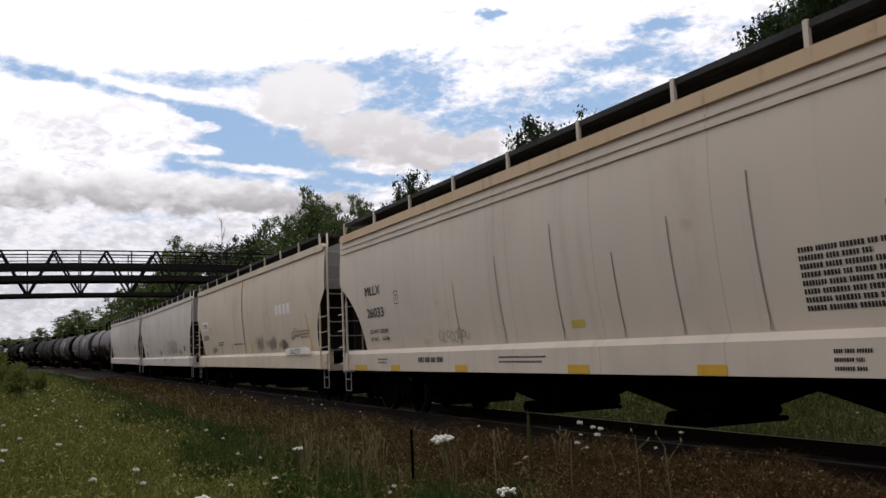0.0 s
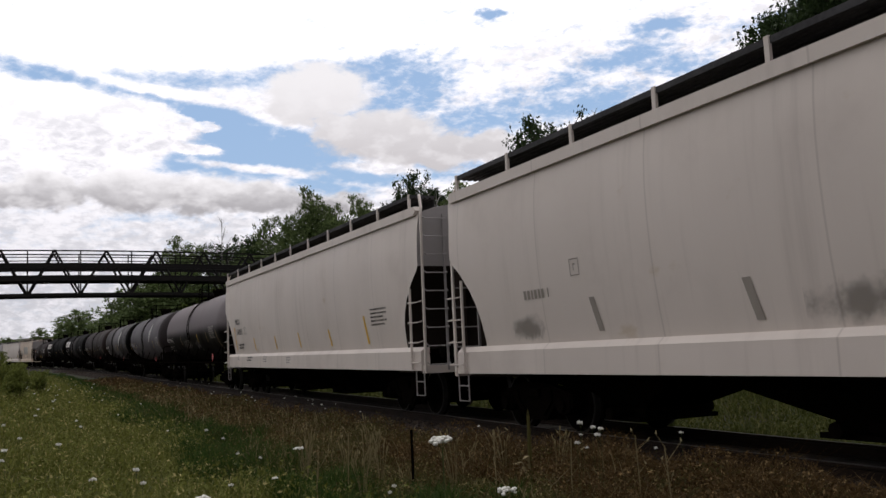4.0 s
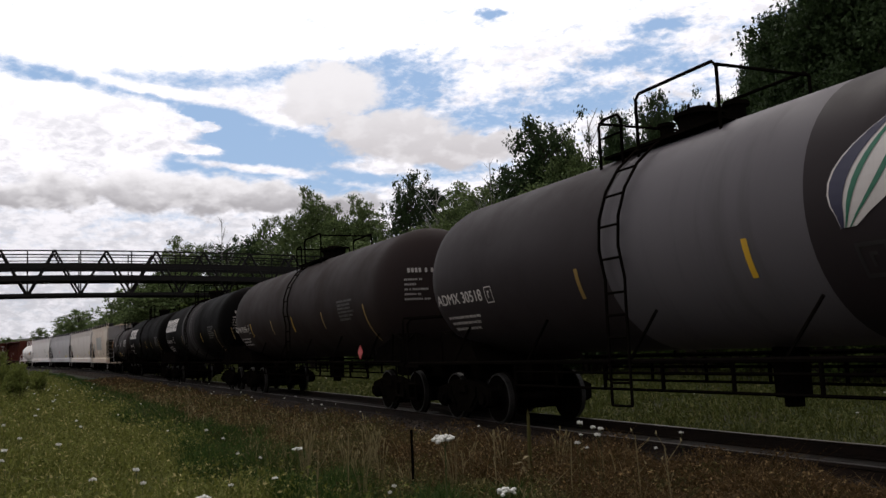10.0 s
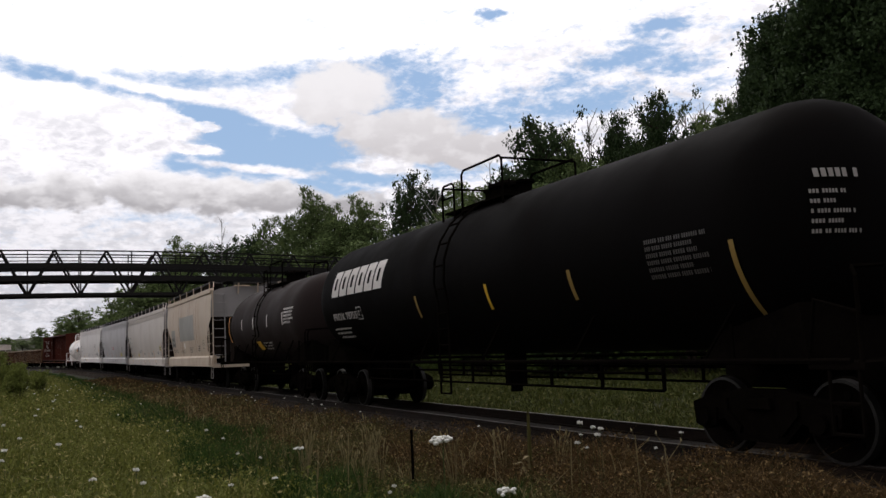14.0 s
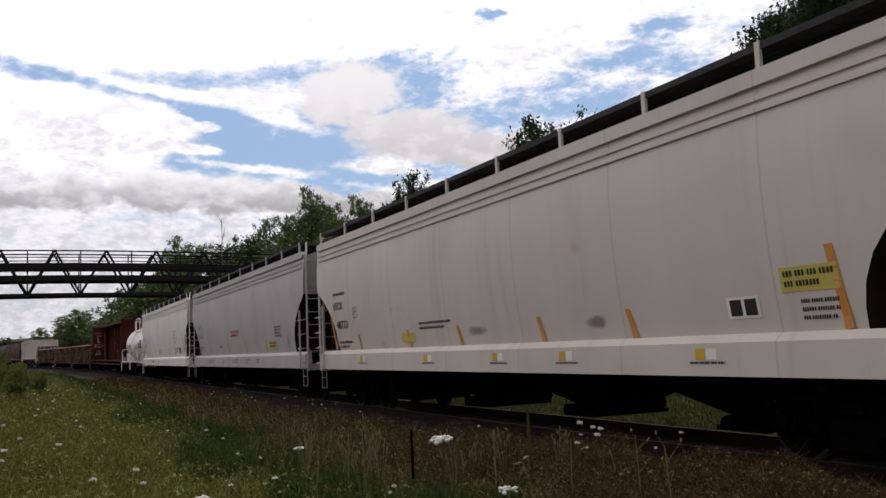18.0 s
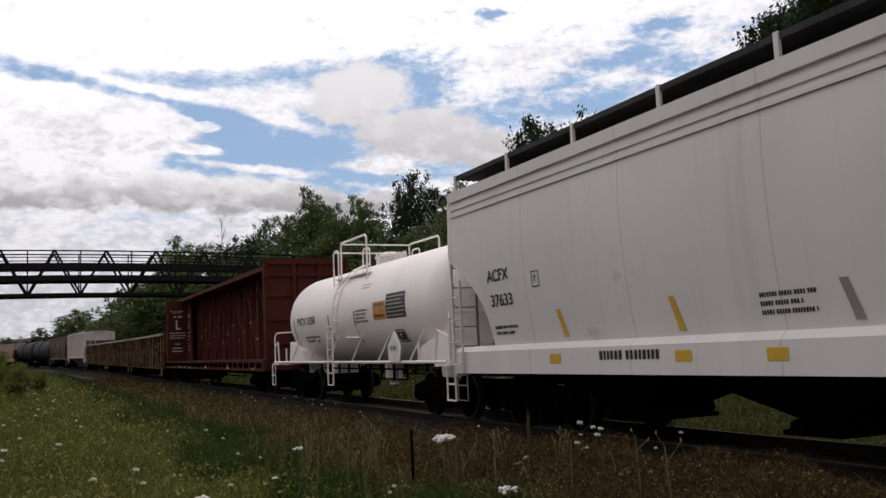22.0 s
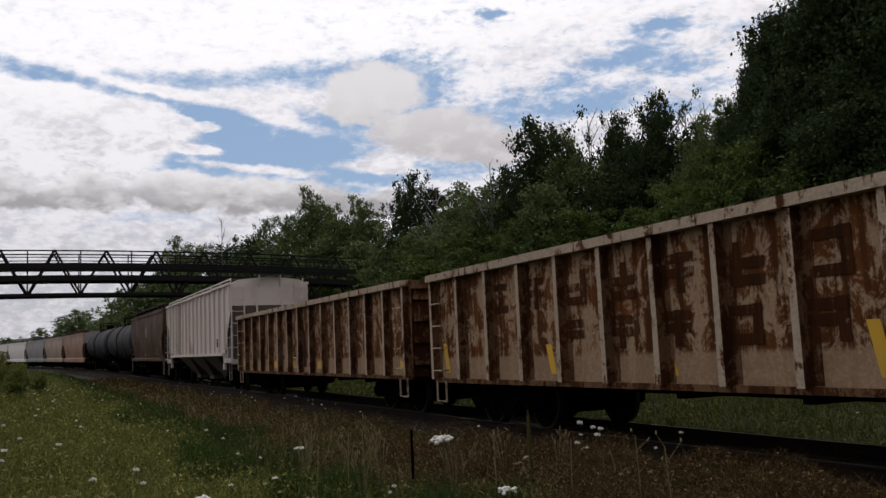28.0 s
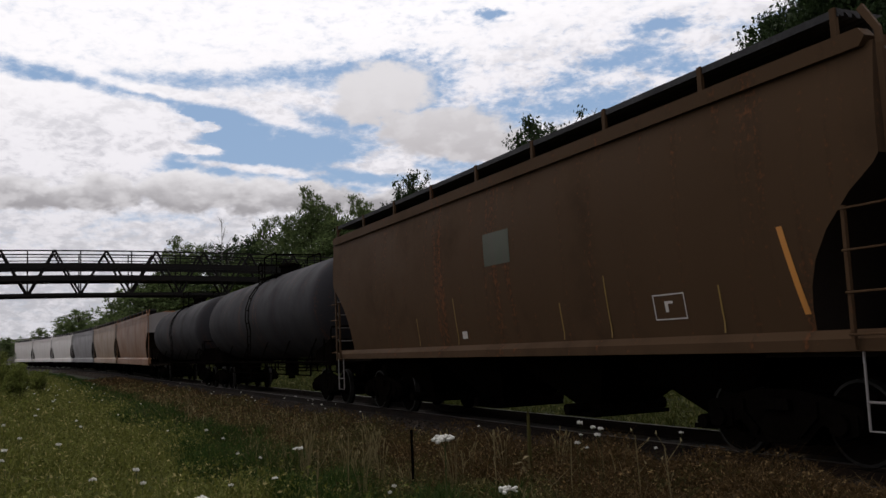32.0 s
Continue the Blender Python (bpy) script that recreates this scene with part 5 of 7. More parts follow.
def bush(seed, label, mat):
    """A shrub two metres high."""
    rng = np.random.default_rng(seed)
    t = tagged(new("bush"), label, "bush")
    bm = bmesh.new()
    tips, radii = [], []
    for k in range(26):
        a, ln, z = rng.uniform(0, math.tau), rng.uniform(0.3, 1.25), rng.uniform(0.4, 1.8)
        ln *= 1.25 - z * 0.4
        q = (math.cos(a) * ln, math.sin(a) * ln, z)
        tube(bm, (0, 0, -0.3), q, 0.03, 4, 0.01)
        tips += [q, (q[0] * 0.6, q[1] * 0.6, z * 0.75)]
        radii += [rng.uniform(0.2, 0.36), rng.uniform(0.25, 0.4)]
    part("stem", bm, BARK, t)
    v, f = leaf_cloud(rng, tips, radii, 7000, 0.045)
    part("crown", raw_mesh("crown", v, f, [mat]), None, t)
    return t


# kind, x, y, height, half width
TREES = [
    ('near', -22.3, 25.6, 13.8, 2.6),
    ('near', -19.3, 24.3, 14.1, 2.5),
    ('near', -17.0, 23.5, 13.4, 2.2),
    ('near', -24.9, 26.0, 12.6, 1.4),
    ('near', -26.4, 26.0, 10.5, 1.1),
    ('near', -26.8, 26.9, 11.9, 1.1),
    ('near', -20.9, 22.9, 10.2, 1.8),
    ('near', -18.4, 21.8, 8.9, 1.8),
    ('near', -16.8, 21.7, 8.3, 1.7),
    ('fresh', -25.9, 23.5, 8.3, 1.3),
    ('fresh', -22.7, 22.6, 7.9, 1.6),
    ('fresh', -19.9, 21.8, 7.1, 1.6),
    ('fresh', -28.4, 23.7, 7.3, 1.4),
    ('fresh', -31.7, 24.4, 6.8, 1.6),
    ('fresh', -17.7, 21.7, 6.7, 1.7),
    ('leafy', -34.5, 30.4, 9.7, 1.2),
    ('oak', -35.0, 29.8, 9.2, 1.3),
    ('oak', -35.6, 29.1, 11.7, 1.5),
    ('oak', -37.7, 28.1, 11.6, 1.2),
    ('oak', -35.6, 27.6, 9.5, 1.6),
    ('leafy', -37.5, 26.6, 9.5, 1.6),
    ('oak', -40.0, 24.6, 12.6, 1.95),
    ('leafy', -38.4, 25.3, 10.4, 1.9),
    ('oak', -42.4, 24.5, 10.6, 1.8),
    ('leafy', -44.7, 24.5, 10.4, 1.6),
    ('leafy', -46.2, 24.0, 10.0, 2.0),
    ('leafy', -37.5, 23.1, 9.0, 1.9),
    ('oak', -35.7, 25.8, 8.1, 1.9),
    ('fresh', -35.0, 23.3, 7.3, 1.8),
    ('fresh', -39.0, 22.5, 7.6, 2.0),
    ('oak', -60.8, 25.8, 13.4, 1.75),
    ('pine', -60.9, 28.0, 11.6, 2.0),
    ('leafy', -53.9, 26.3, 10.6, 1.9),
    ('leafy', -63.2, 25.2, 10.1, 2.1),
    ('leafy', -56.8, 24.9, 9.4, 2.5),
    ('fresh', -44.5, 22.8, 8.0, 2.2),
    ('fresh', -50.9, 23.3, 7.8, 2.5),
    ('leafy', -86.6, 31.1, 14.2, 1.9),
    ('leafy', -89.3, 29.4, 14.3, 1.5),
    ('leafy', -93.9, 28.1, 17.2, 1.9),
    ('leafy', -98.3, 27.4, 15.0, 2.2),
    ('leafy', -104.7, 26.4, 15.7, 2.2),
    ('oak', -105.2, 24.5, 14.2, 2.7),
    ('leafy', -122.6, 18.3, 17.0, 1.9),
    ('leafy', -120.3, 20.3, 15.5, 3.1),
    ('oak', -111.7, 22.7, 14.4, 3.6),
    ('leafy', -126.7, 17.9, 15.3, 2.9),
    ('leafy', -87.7, 27.7, 11.2, 3.5),
    ('leafy', -80.9, 29.2, 9.6, 3.2),
    ('leafy', -72.5, 28.8, 8.1, 2.9),
    ('leafy', -96.5, 26.3, 11.7, 3.8),
    ('leafy', -103.4, 23.5, 12.0, 3.3),
    ('fresh', -83.5, 27.8, 7.9, 3.3),
    ('fresh', -94.3, 26.8, 8.2, 3.7),
    ('fresh', -101.1, 24.2, 9.0, 3.9),
    ('fresh', -109.8, 22.1, 9.7, 3.5),
    ('leafy', -117.2, 13.8, 11.0, 3.7),
    ('leafy', -114.5, 18.9, 11.6, 4.4),
    ('near', -27.5, 26.3, 9.8, 1.2),
    ('near', -25.3, 25.6, 11.0, 1.4),
    ('near', -23.9, 25.6, 12.7, 1.5),
    ('leafy', -31.0, 28.3, 9.8, 1.2),
    ('leafy', -29.9, 28.1, 10.3, 1.0),
    ('leafy', -31.6, 27.7, 8.9, 1.4),
    ('oak', -37.8, 27.9, 10.6, 1.6),
    ('leafy', -37.5, 29.9, 10.7, 1.4),
    ('leafy', -40.1, 26.3, 11.6, 1.5),
    ('leafy', -53.7, 26.8, 11.1, 1.9),
    ('leafy', -92.7, 28.5, 15.4, 2.4),
    ('leafy', -85.3, 31.6, 12.7, 2.3),
    ('leafy', -87.3, 29.2, 12.4, 2.9),
    ('far', -117.0, 15.2, 11.5, 3.1),
    ('far', -123.3, 13.1, 10.7, 3.0),
    ('far', -129.5, 11.7, 9.9, 2.6),
    ('far', -124.7, 18.0, 13.0, 3.3),
    ('far', -169.8, 8.6, 10.1, 3.9),
    ('far', -179.9, 7.0, 8.9, 2.7),
    ('far', -164.6, 11.2, 8.1, 2.9),
    ('far', -240.0, 3.5, 8.4, 2.3),
    ('far', -149.5, 11.9, 8.8, 2.4),
    ('far', -280.0, -4.5, 6.8, 2.7),
    ('far', -300.0, -0.5, 3.2, 2.5),
]
BROAD, DARKBROAD = "broad-leaved tree in dense green leaf", "broad-leaved tree in dense dark green leaf"
MODELS = {"near": [tree("leafy", 3, DARKBROAD, 46000, 0.060, LEAF), tree("leafy", 4, DARKBROAD, 46000, 0.060, LEAF)],
          "fresh": [tree("leafy", 5, "low broad-leaved tree in fresh green leaf", 17000, 0.085, LEAFB), tree("leafy", 6, "low broad-leaved tree in fresh green leaf", 17000, 0.085, LEAFB)],
          "leafy": [tree("leafy", 7, BROAD, 15000, 0.085, LEAFM), tree("leafy", 8, BROAD, 15000, 0.085, LEAFM)],
          "far": [tree("leafy", 9, BROAD, 6000, 0.13, LEAFM)],
          "oak": [tree("oak", 11, "spreading broad-leaved tree with dark leaves", 15000, 0.085, LEAF), tree("oak", 12, "spreading broad-leaved tree with dark leaves", 15000, 0.085, LEAF)],
          "pine": [tree("pine", 21, "tall dark green pine", 22000, 0.060, NEEDLE)]}
rnd = random.Random(5)
used = {}
for i, (kind, x, y, h, hw) in enumerate(TREES):
    first = MODELS[kind][i % len(MODELS[kind])]
    m_ = pose(x, y, float(ground_z(x, y)), 0, 0, rnd.uniform(0, 360))
    k = h / 9.7
    if first.name in used:
        t = copy_thing(first, m_)
    else:
        t = first
        t.matrix_basis = m_
        used[first.name] = 1
    q = hw / {'oak': 2.35, 'pine': 1.45}.get(kind, 1.95)
    t.scale = (q, q, k)


# bare dead trees between the live ones
DEADWOOD = mottled("grey_dead_wood", (0.16, 0.15, 0.14), (0.30, 0.28, 0.26), 5.0, 0.9)


def dead_tree(x, y, tall, seed):
    g = random.Random(seed)
    t = tagged(new("dead_tree"), "bare grey dead tree with broken twigs", "tree")
    bm = bmesh.new()
    tube(bm, (0, 0, -0.5), (0.1, 0, tall), 0.10, 6, 0.02)
    part("trunk", bm, DEADWOOD, t)
    for k in range(16):
        z = tall * g.uniform(0.45, 0.97)
        a, ln = g.uniform(0, math.tau), (tall - z) * 0.35 + g.uniform(0.3, 0.9)
        p, q = Vector((0.1 * z / tall, 0, z)), Vector((math.cos(a) * ln * 0.6, math.sin(a) * ln * 0.6, z + ln))
        bm = bmesh.new()
        tube(bm, p, q, 0.035, 4, 0.012)
        for f in (0.5, 0.75):
            r = p.lerp(q, f)
            tube(bm, r, r + Vector((g.uniform(-0.4, 0.4), g.uniform(-0.4, 0.4), g.uniform(0.2, 0.6))), 0.014, 4, 0.006)
        part("branch", bm, DEADWOOD, t)
    t.matrix_basis = pose(x, y, float(ground_z(x, y)))
    return t


for i, (x, y, h) in enumerate(((-39.5, 27.3, 12.0), (-35.3, 31.0, 10.3), (-36.4, 31.3, 10.4), (-35.0, 31.4, 10.0), (-107.9, 21.3, 17.4), (-54.5, 25.1, 11.5), (-44.1, 23.7, 11.1))):
    dead_tree(x, y, h, 300 + i)


# undergrowth on the far bank
SHRUB = foliage("shrub_leaves", (0.026, 0.046, 0.009), (0.110, 0.150, 0.034))
SCRUBS = [bush(41, "leafy green shrub on the bank", SHRUB), bush(42, "dark green shrub on the bank", LEAF), bush(43, "leafy green shrub on the bank", SHRUB)]
rnd = random.Random(8)
spots = []
for k in range(84):
    x = -14 - 100 * (k / 83) ** 1.15 + rnd.uniform(-2, 2)
    o = rnd.uniform(12.5, 21.0)
    spots.append((x, float(np.interp(x, LINE_X, LINE_Y)) + o, rnd.uniform(1.0, 2.3) * (1 + max(0, -x - 50) * 0.006)))
for i, (x, y, k) in enumerate(spots):
    first = SCRUBS[i % 3]
    m_ = pose(x, y, float(ground_z(x, y)) - 0.05, 0, 0, rnd.uniform(0, 360))
    b = first if i < 3 else copy_thing(first, m_)
    b.matrix_basis = m_
    b.scale = (k * 1.15, k * 1.15, k)


# ---------- drifting clouds ----------
def cloud(name, label, blobs, low_col, high_col, e_lo, e_hi, b_lo, b_hi, base_e, top_e, shift):
    """A far cumulus: a piece of the sky's dome, clear round its ragged outline."""
    m, n = material(name)
    at = n.node("ShaderNodeTexCoord").outputs["Object"]
    d = n.node("ShaderNodeVectorMath", Vector=at)
    d.operation = "NORMALIZE"
    sp = n.node("ShaderNodeSeparateXYZ", Vector=d.outputs[0])
    be = n.math("MULTIPLY", n.math("ARCTAN2", n.math("MULTIPLY", sp.outputs[0], -1.0), sp.outputs[1]), 57.2958)
    el = n.math("MULTIPLY", n.math("ARCSINE", sp.outputs[2]), 57.2958)
    v = n.node("ShaderNodeCombineXYZ", X=n.math("MULTIPLY", be, 0.30), Y=n.math("MULTIPLY", el, 0.5), Z=shift).outputs[0]
    rag = n.math("ADD", n.math("MULTIPLY", n.noise(v, 1.4, 6.0, 0.6), 0.6), n.math("MULTIPLY", n.noise(v, 5.0, 6.0, 0.62), 0.4))
    body = None
    wb, we = billowed(n, be, el, 3.0, shift + 3.0, 3.5)
    for b0, e0, wide, high, power in blobs:
        g = n.math("MULTIPLY", patch(n, wb, we, b0, e0, wide, high, 0, 0.45), power)
        body = g if body is None else n.math("MAXIMUM", body, g)
    alpha = n.ramp(n.math("ADD", body, n.math("MULTIPLY", n.math("SUBTRACT", rag, 0.5), 1.1)), 0.22, 0.85)
    col = n.mix(n.ramp(n.math("ADD", we, n.math("MULTIPLY", n.math("SUBTRACT", rag, 0.5), 1.6)), base_e, top_e), low_col, high_col)
    billow = n.noise(v, 2.2, 3.0, 0.5)
    col = n.mix(n.math("MULTIPLY", n.ramp(billow, 0.46, 0.68), 0.45), col, high_col)
    mix = n.node("ShaderNodeMixShader", Fac=alpha)
    n.put(mix.inputs[1], n.node("ShaderNodeBsdfTransparent").outputs[0])
    n.put(mix.inputs[2], n.node("ShaderNodeEmission", Color=col).outputs[0])
    n.node("ShaderNodeOutputMaterial", Surface=mix.outputs[0])
    bs, es = np.radians(np.linspace(b_lo, b_hi, 24)), np.radians(np.linspace(e_lo, e_hi, 12))
    bb, ee = np.meshgrid(bs, es, indexing="ij")
    R = 3200.0
    pts = np.stack([-np.sin(bb) * np.cos(ee), np.cos(bb) * np.cos(ee), np.sin(ee)], -1).reshape(-1, 3) * R
    ix = np.arange(bb.size).reshape(bb.shape)
    q = np.stack([ix[:-1, :-1], ix[1:, :-1], ix[1:, 1:], ix[:-1, 1:]], -1).reshape(-1, 4)
    ob = new("cloud", raw_mesh("cloud", pts, q, [m]))
    ob.location = EYE
    return tagged(ob, label, "cloud", "drifting clouds", "structure")


CLOUDS = [
    (cloud("pale_cumulus", "pale grey-white cumulus cloud drifting over blue sky", [(73.2, 16.7, 3.44, 1.59, 1.0), (74.2, 15.8, 2.52, 1.18, 1.0), (71.7, 14.2, 2.18, 1.19, 1.0), (69.2, 13.8, 4.02, 1.62, 1.0), (65.5, 12.7, 4.39, 1.14, 1.0), (62.2, 13.0, 2.01, 0.92, 0.9)],
           (0.60, 0.58, 0.59), (0.90, 0.89, 0.90), 8.5, 21.5, 52, 84, 11.0, 18.0, 1.0), -4.9),
    (cloud("grey_cumulus", "white cumulus clouds with flat grey bases", [(98.5, 10.0, 3.07, 1.08, 1.0), (93.9, 10.2, 3.09, 1.07, 1.0), (89.6, 10.4, 2.88, 1.08, 1.0), (84.7, 10.5, 3.24, 1.21, 1.0), (80.7, 10.3, 2.71, 1.24, 0.95), (77.1, 10.1, 3.14, 0.98, 0.95), (72.9, 9.5, 3.21, 0.92, 0.9)],
           (0.44, 0.43, 0.445), (1.0, 0.99, 1.0), 6.0, 15.5, 64, 112, 9.4, 11.9, 4.0), -3.7)]


# ---------- ties and ballast stones ----------
rnd = random.Random(9)
bm = bmesh.new()
box(bm, -0.115, 0.115, -1.28, 1.28, -0.36, -0.186)
bmesh.ops.bevel(bm, geom=bm.edges[:], offset=0.012, segments=1, affect="EDGES")
TIE = to_mesh("tie", bm, WOOD)
track = tagged(new("track_ties"), "weathered timber ties set in the ballast", "track", kind="structure")
far_ties = bmesh.new()
for k in range(520):
    s = 6.0 - k * 0.51
    x, y, z, h = on_line(s, rnd.uniform(-0.04, 0.04))
    m_ = Matrix.Translation((x, y, z)) @ Euler((0, 0, h + rnd.uniform(-0.02, 0.02))).to_matrix().to_4x4()
    if k < 150:
        part("tie", TIE, None, track, at=m_)
    elif k < 400:
        vs = box(far_ties, -0.115, 0.115, -1.28, 1.28, -0.36, -0.186)
        for v in vs:
            v.co = m_ @ v.co
tagged(part("far_tie", far_ties, WOOD, track), kind="stuff")

rng = np.random.default_rng(31)


def pebbles(count, s_lo, s_hi, o_lo, o_hi, size, name, label, mat):
    """Loose broken stones lying on the bed."""
    s = s_lo + (s_hi - s_lo) * rng.random(count)
    o = o_lo + (o_hi - o_lo) * rng.random(count)
    x, y = np.interp(s, STATIONS, LINE_X), np.interp(s, STATIONS, LINE_Y) + o
    z = np.interp(abs(o), (0, 1.75, 2.35, 2.9, 6), (-0.19, -0.19, -0.36, -0.52, -0.5)) + grade(s)
    c = np.stack([x, y, z], -1)
    r = size * (0.5 + rng.random((count, 1)))
    shape = np.array([(1, 0, 0), (-1, 0, 0), (0, 1, 0), (0, -1, 0), (0, 0, 0.8), (0, 0, -0.6)])
    jit = shape[None] * (0.6 + 0.8 * rng.random((count, 6, 1))) + rng.normal(size=(count, 6, 3)) * 0.18
    a = rng.random(count) * math.tau
    ca, sa = np.cos(a)[:, None], np.sin(a)[:, None]
    jx, jy = jit[..., 0] * ca - jit[..., 1] * sa, jit[..., 0] * sa + jit[..., 1] * ca
    v = c[:, None] + np.stack([jx, jy, jit[..., 2]], -1) * r[:, None]
    f = np.array([(0, 2, 4), (2, 1, 4), (1, 3, 4), (3, 0, 4), (2, 0, 5), (1, 2, 5), (3, 1, 5), (0, 3, 5)])
    faces = (np.arange(count)[:, None, None] * 6 + f[None]).reshape(-1, 3)
    tagged(new(name, raw_mesh(name, v.reshape(-1, 3), faces, [mat])), label, "stones", kind="stuff")


pebbles(26000, -48, 2, -3.2, -0.85, 0.034, "ballast_stones", "loose brown crushed stone beside the rails", BALLAST)
pebbles(6000, -130, -48, -3.1, -0.85, 0.06, "ballast_stones", "loose brown crushed stone beside the rails", BALLAST)

# ---------- grass and weeds ----------
GRASS = foliage("yellow_green_grass", (0.038, 0.052, 0.009), (0.205, 0.208, 0.046), (0.38, 0.32, 0.14))
LUSH = foliage("dark_green_grass", (0.010, 0.026, 0.004), (0.050, 0.090, 0.016), (0.10, 0.12, 0.03))
DRY = foliage("dry_brown_weeds", (0.022, 0.013, 0.005), (0.128, 0.076, 0.027), (0.30, 0.205, 0.095))
OLIVE = foliage("olive_weeds", (0.022, 0.022, 0.006), (0.130, 0.112, 0.034), (0.30, 0.245, 0.11))
FIELD = foliage("meadow_grass", (0.022, 0.030, 0.006), (0.105, 0.115, 0.028), (0.17, 0.16, 0.06))
STRAW = foliage("pale_straw", (0.16, 0.125, 0.06), (0.30, 0.25, 0.14))


def scatter(g, count, lo, hi, x_lo, x_hi, edge):
    """Places between two offsets from the camera's line, thinning out up the line."""
    a, b = abs(x_hi) + 3.0, abs(x_lo) + 3.0
    x = -(a * (b / a) ** g.random(count)) + 3.0
    y = lo + (hi - lo) * g.random(count)
    y = y + np.sin(x * 0.55) * edge + np.sin(x * 1.7 + y) * edge * 0.5 + (np.interp(x, LINE_X, LINE_Y) - TRACK_Y)
    o = y - np.interp(x, LINE_X, LINE_Y)
    keep = (o < -1.5) | (o > 2.4)
    return x[keep], y[keep]


def blades(name, label, mat, count, lo, hi, x_lo, x_hi, tall, wide, lean=0.35, seed=1, edge=0.5):
    g = np.random.default_rng(seed)
    x, y = scatter(g, count, lo, hi, x_lo, x_hi, edge)
    k = len(x)
    z = ground_z(x, y)
    clump = 0.7 + 0.3 * np.sin(x * 2.3 + 1.7 * np.sin(y * 3.1)) * np.cos(y * 2.6)
    h = tall * (0.4 + 0.8 * g.random(k)) * clump
    far = 1.0 + np.clip(-x - 14, 0, 200) * 0.05
    ww = wide * (0.6 + 0.8 * g.random(k)) * far
    ang = g.random(k) * math.tau
    ln = lean * h * (0.2 + 1.1 * g.random(k))
    la = g.random(k) * math.tau
    base = np.stack([x, y, z - 0.02], -1)
    side = np.stack([np.cos(ang), np.sin(ang), 0 * ang], -1) * ww[:, None] * 0.5
    mid = base + np.stack([np.cos(la) * ln * 0.35, np.sin(la) * ln * 0.35, h * 0.6], -1)
    tip = base + np.stack([np.cos(la) * ln, np.sin(la) * ln, h * (1 - 0.25 * lean)], -1)
    v = np.stack([base - side, base + side, mid + side * 0.8, tip, mid - side * 0.8], 1).reshape(-1, 3)
    tris = (np.arange(k)[:, None, None] * 5 + np.array([(0, 1, 2), (0, 2, 4), (4, 2, 3)])[None]).reshape(-1, 3)
    ob = new(name, raw_mesh(name, v, tris, [mat]))
    return tagged(ob, label, "grass", kind="stuff")


def leaflets(name, label, mat, count, lo, hi, x_lo, x_hi, z_lo, z_hi, size, seed=1, edge=0.4):
    """Small leaves and seed heads floating at the height of the plants that carry them."""
    g = np.random.default_rng(seed)
    x, y = scatter(g, count, lo, hi, x_lo, x_hi, edge)
    k = len(x)
    clump = 0.55 + 0.45 * np.sin(x * 3.3 + 2.1 * np.sin(y * 2.7)) * np.cos(y * 3.6 + x)
    z = ground_z(x, y) + z_lo + (z_hi - z_lo) * g.random(k) * (0.35 + 0.65 * clump)
    u, v = g.normal(size=(k, 3)), g.normal(size=(k, 3))
    u /= np.linalg.norm(u, axis=1)[:, None]
    v = np.cross(u, v)
    v /= np.linalg.norm(v, axis=1)[:, None]
    s = (size * (0.5 + g.random(k)) * (1.0 + np.clip(-x - 14, 0, 200) * 0.04))[:, None]
    p = np.stack([x, y, z], -1)
    q = np.stack([p - u * s, p + v * s * 0.45, p + u * s, p - v * s * 0.45], 1).reshape(-1, 3)
    ob = new(name, raw_mesh(name, q, np.arange(k * 4).reshape(-1, 4), [mat]))
    return tagged(ob, label, "weeds", kind="stuff")


blades("tall_grass", "tall yellow-green grass gone to seed", GRASS, 150000, -5.5, 2.9, -85, -5, 0.52, 0.010, 0.8, seed=1)
leaflets("grass_seed_heads", "pale seed heads on the tall grass", GRASS, 60000, -5.5, 3.0, -85, -5, 0.22, 0.62, 0.022, seed=11)
blades("dark_grass", "lush dark green grass in the ditch", LUSH, 60000, 2.5, 4.3, -110, -6, 0.60, 0.014, 0.5, seed=2, edge=0.35)
blades("olive_weeds", "olive and straw coloured weeds", OLIVE, 90000, 3.0, 6.3, -80, -3.5, 0.46, 0.010, 0.9, seed=3)
leaflets("weed_leaves", "small olive leaves among the dry weeds", OLIVE, 90000, 3.0, 6.6, -60, -3, 0.02, 0.46, 0.018, seed=13)
blades("dry_weeds", "dry brown weeds beside the ballast", DRY, 60000, 3.9, 6.9, -75, -3, 0.40, 0.010, 0.9, seed=4, edge=0.3)
leaflets("dry_leaves", "withered brown leaves of low weeds", DRY, 120000, 3.9, 7.0, -75, -2, 0.0, 0.42, 0.022, seed=14, edge=0.25)
blades("straw_stalks", "single pale straw stalks standing in the weeds", STRAW, 1600, 3.6, 6.2, -40, -6, 0.72, 0.012, 0.5, seed=15)
blades("dry_fringe", "tall dry brown weeds by the rails", DRY, 46000, 5.0, 7.0, -13.5, -2.5, 0.70, 0.010, 0.7, seed=24, edge=0.2)
leaflets("fringe_leaves", "withered leaves on the tall dry weeds", DRY, 70000, 4.8, 6.9, -13.5, -2.2, 0.1, 0.66, 0.018, seed=25, edge=0.2)
blades("olive_fringe", "olive and pale weeds in front of the ballast", OLIVE, 42000, 3.6, 6.6, -17, -4, 0.50, 0.009, 0.8, seed=26, edge=0.3)
leaflets("olive_fringe_leaves", "small pale olive leaves and seed heads", OLIVE, 46000, 3.6, 6.7, -17, -4, 0.08, 0.52, 0.016, seed=27, edge=0.3)
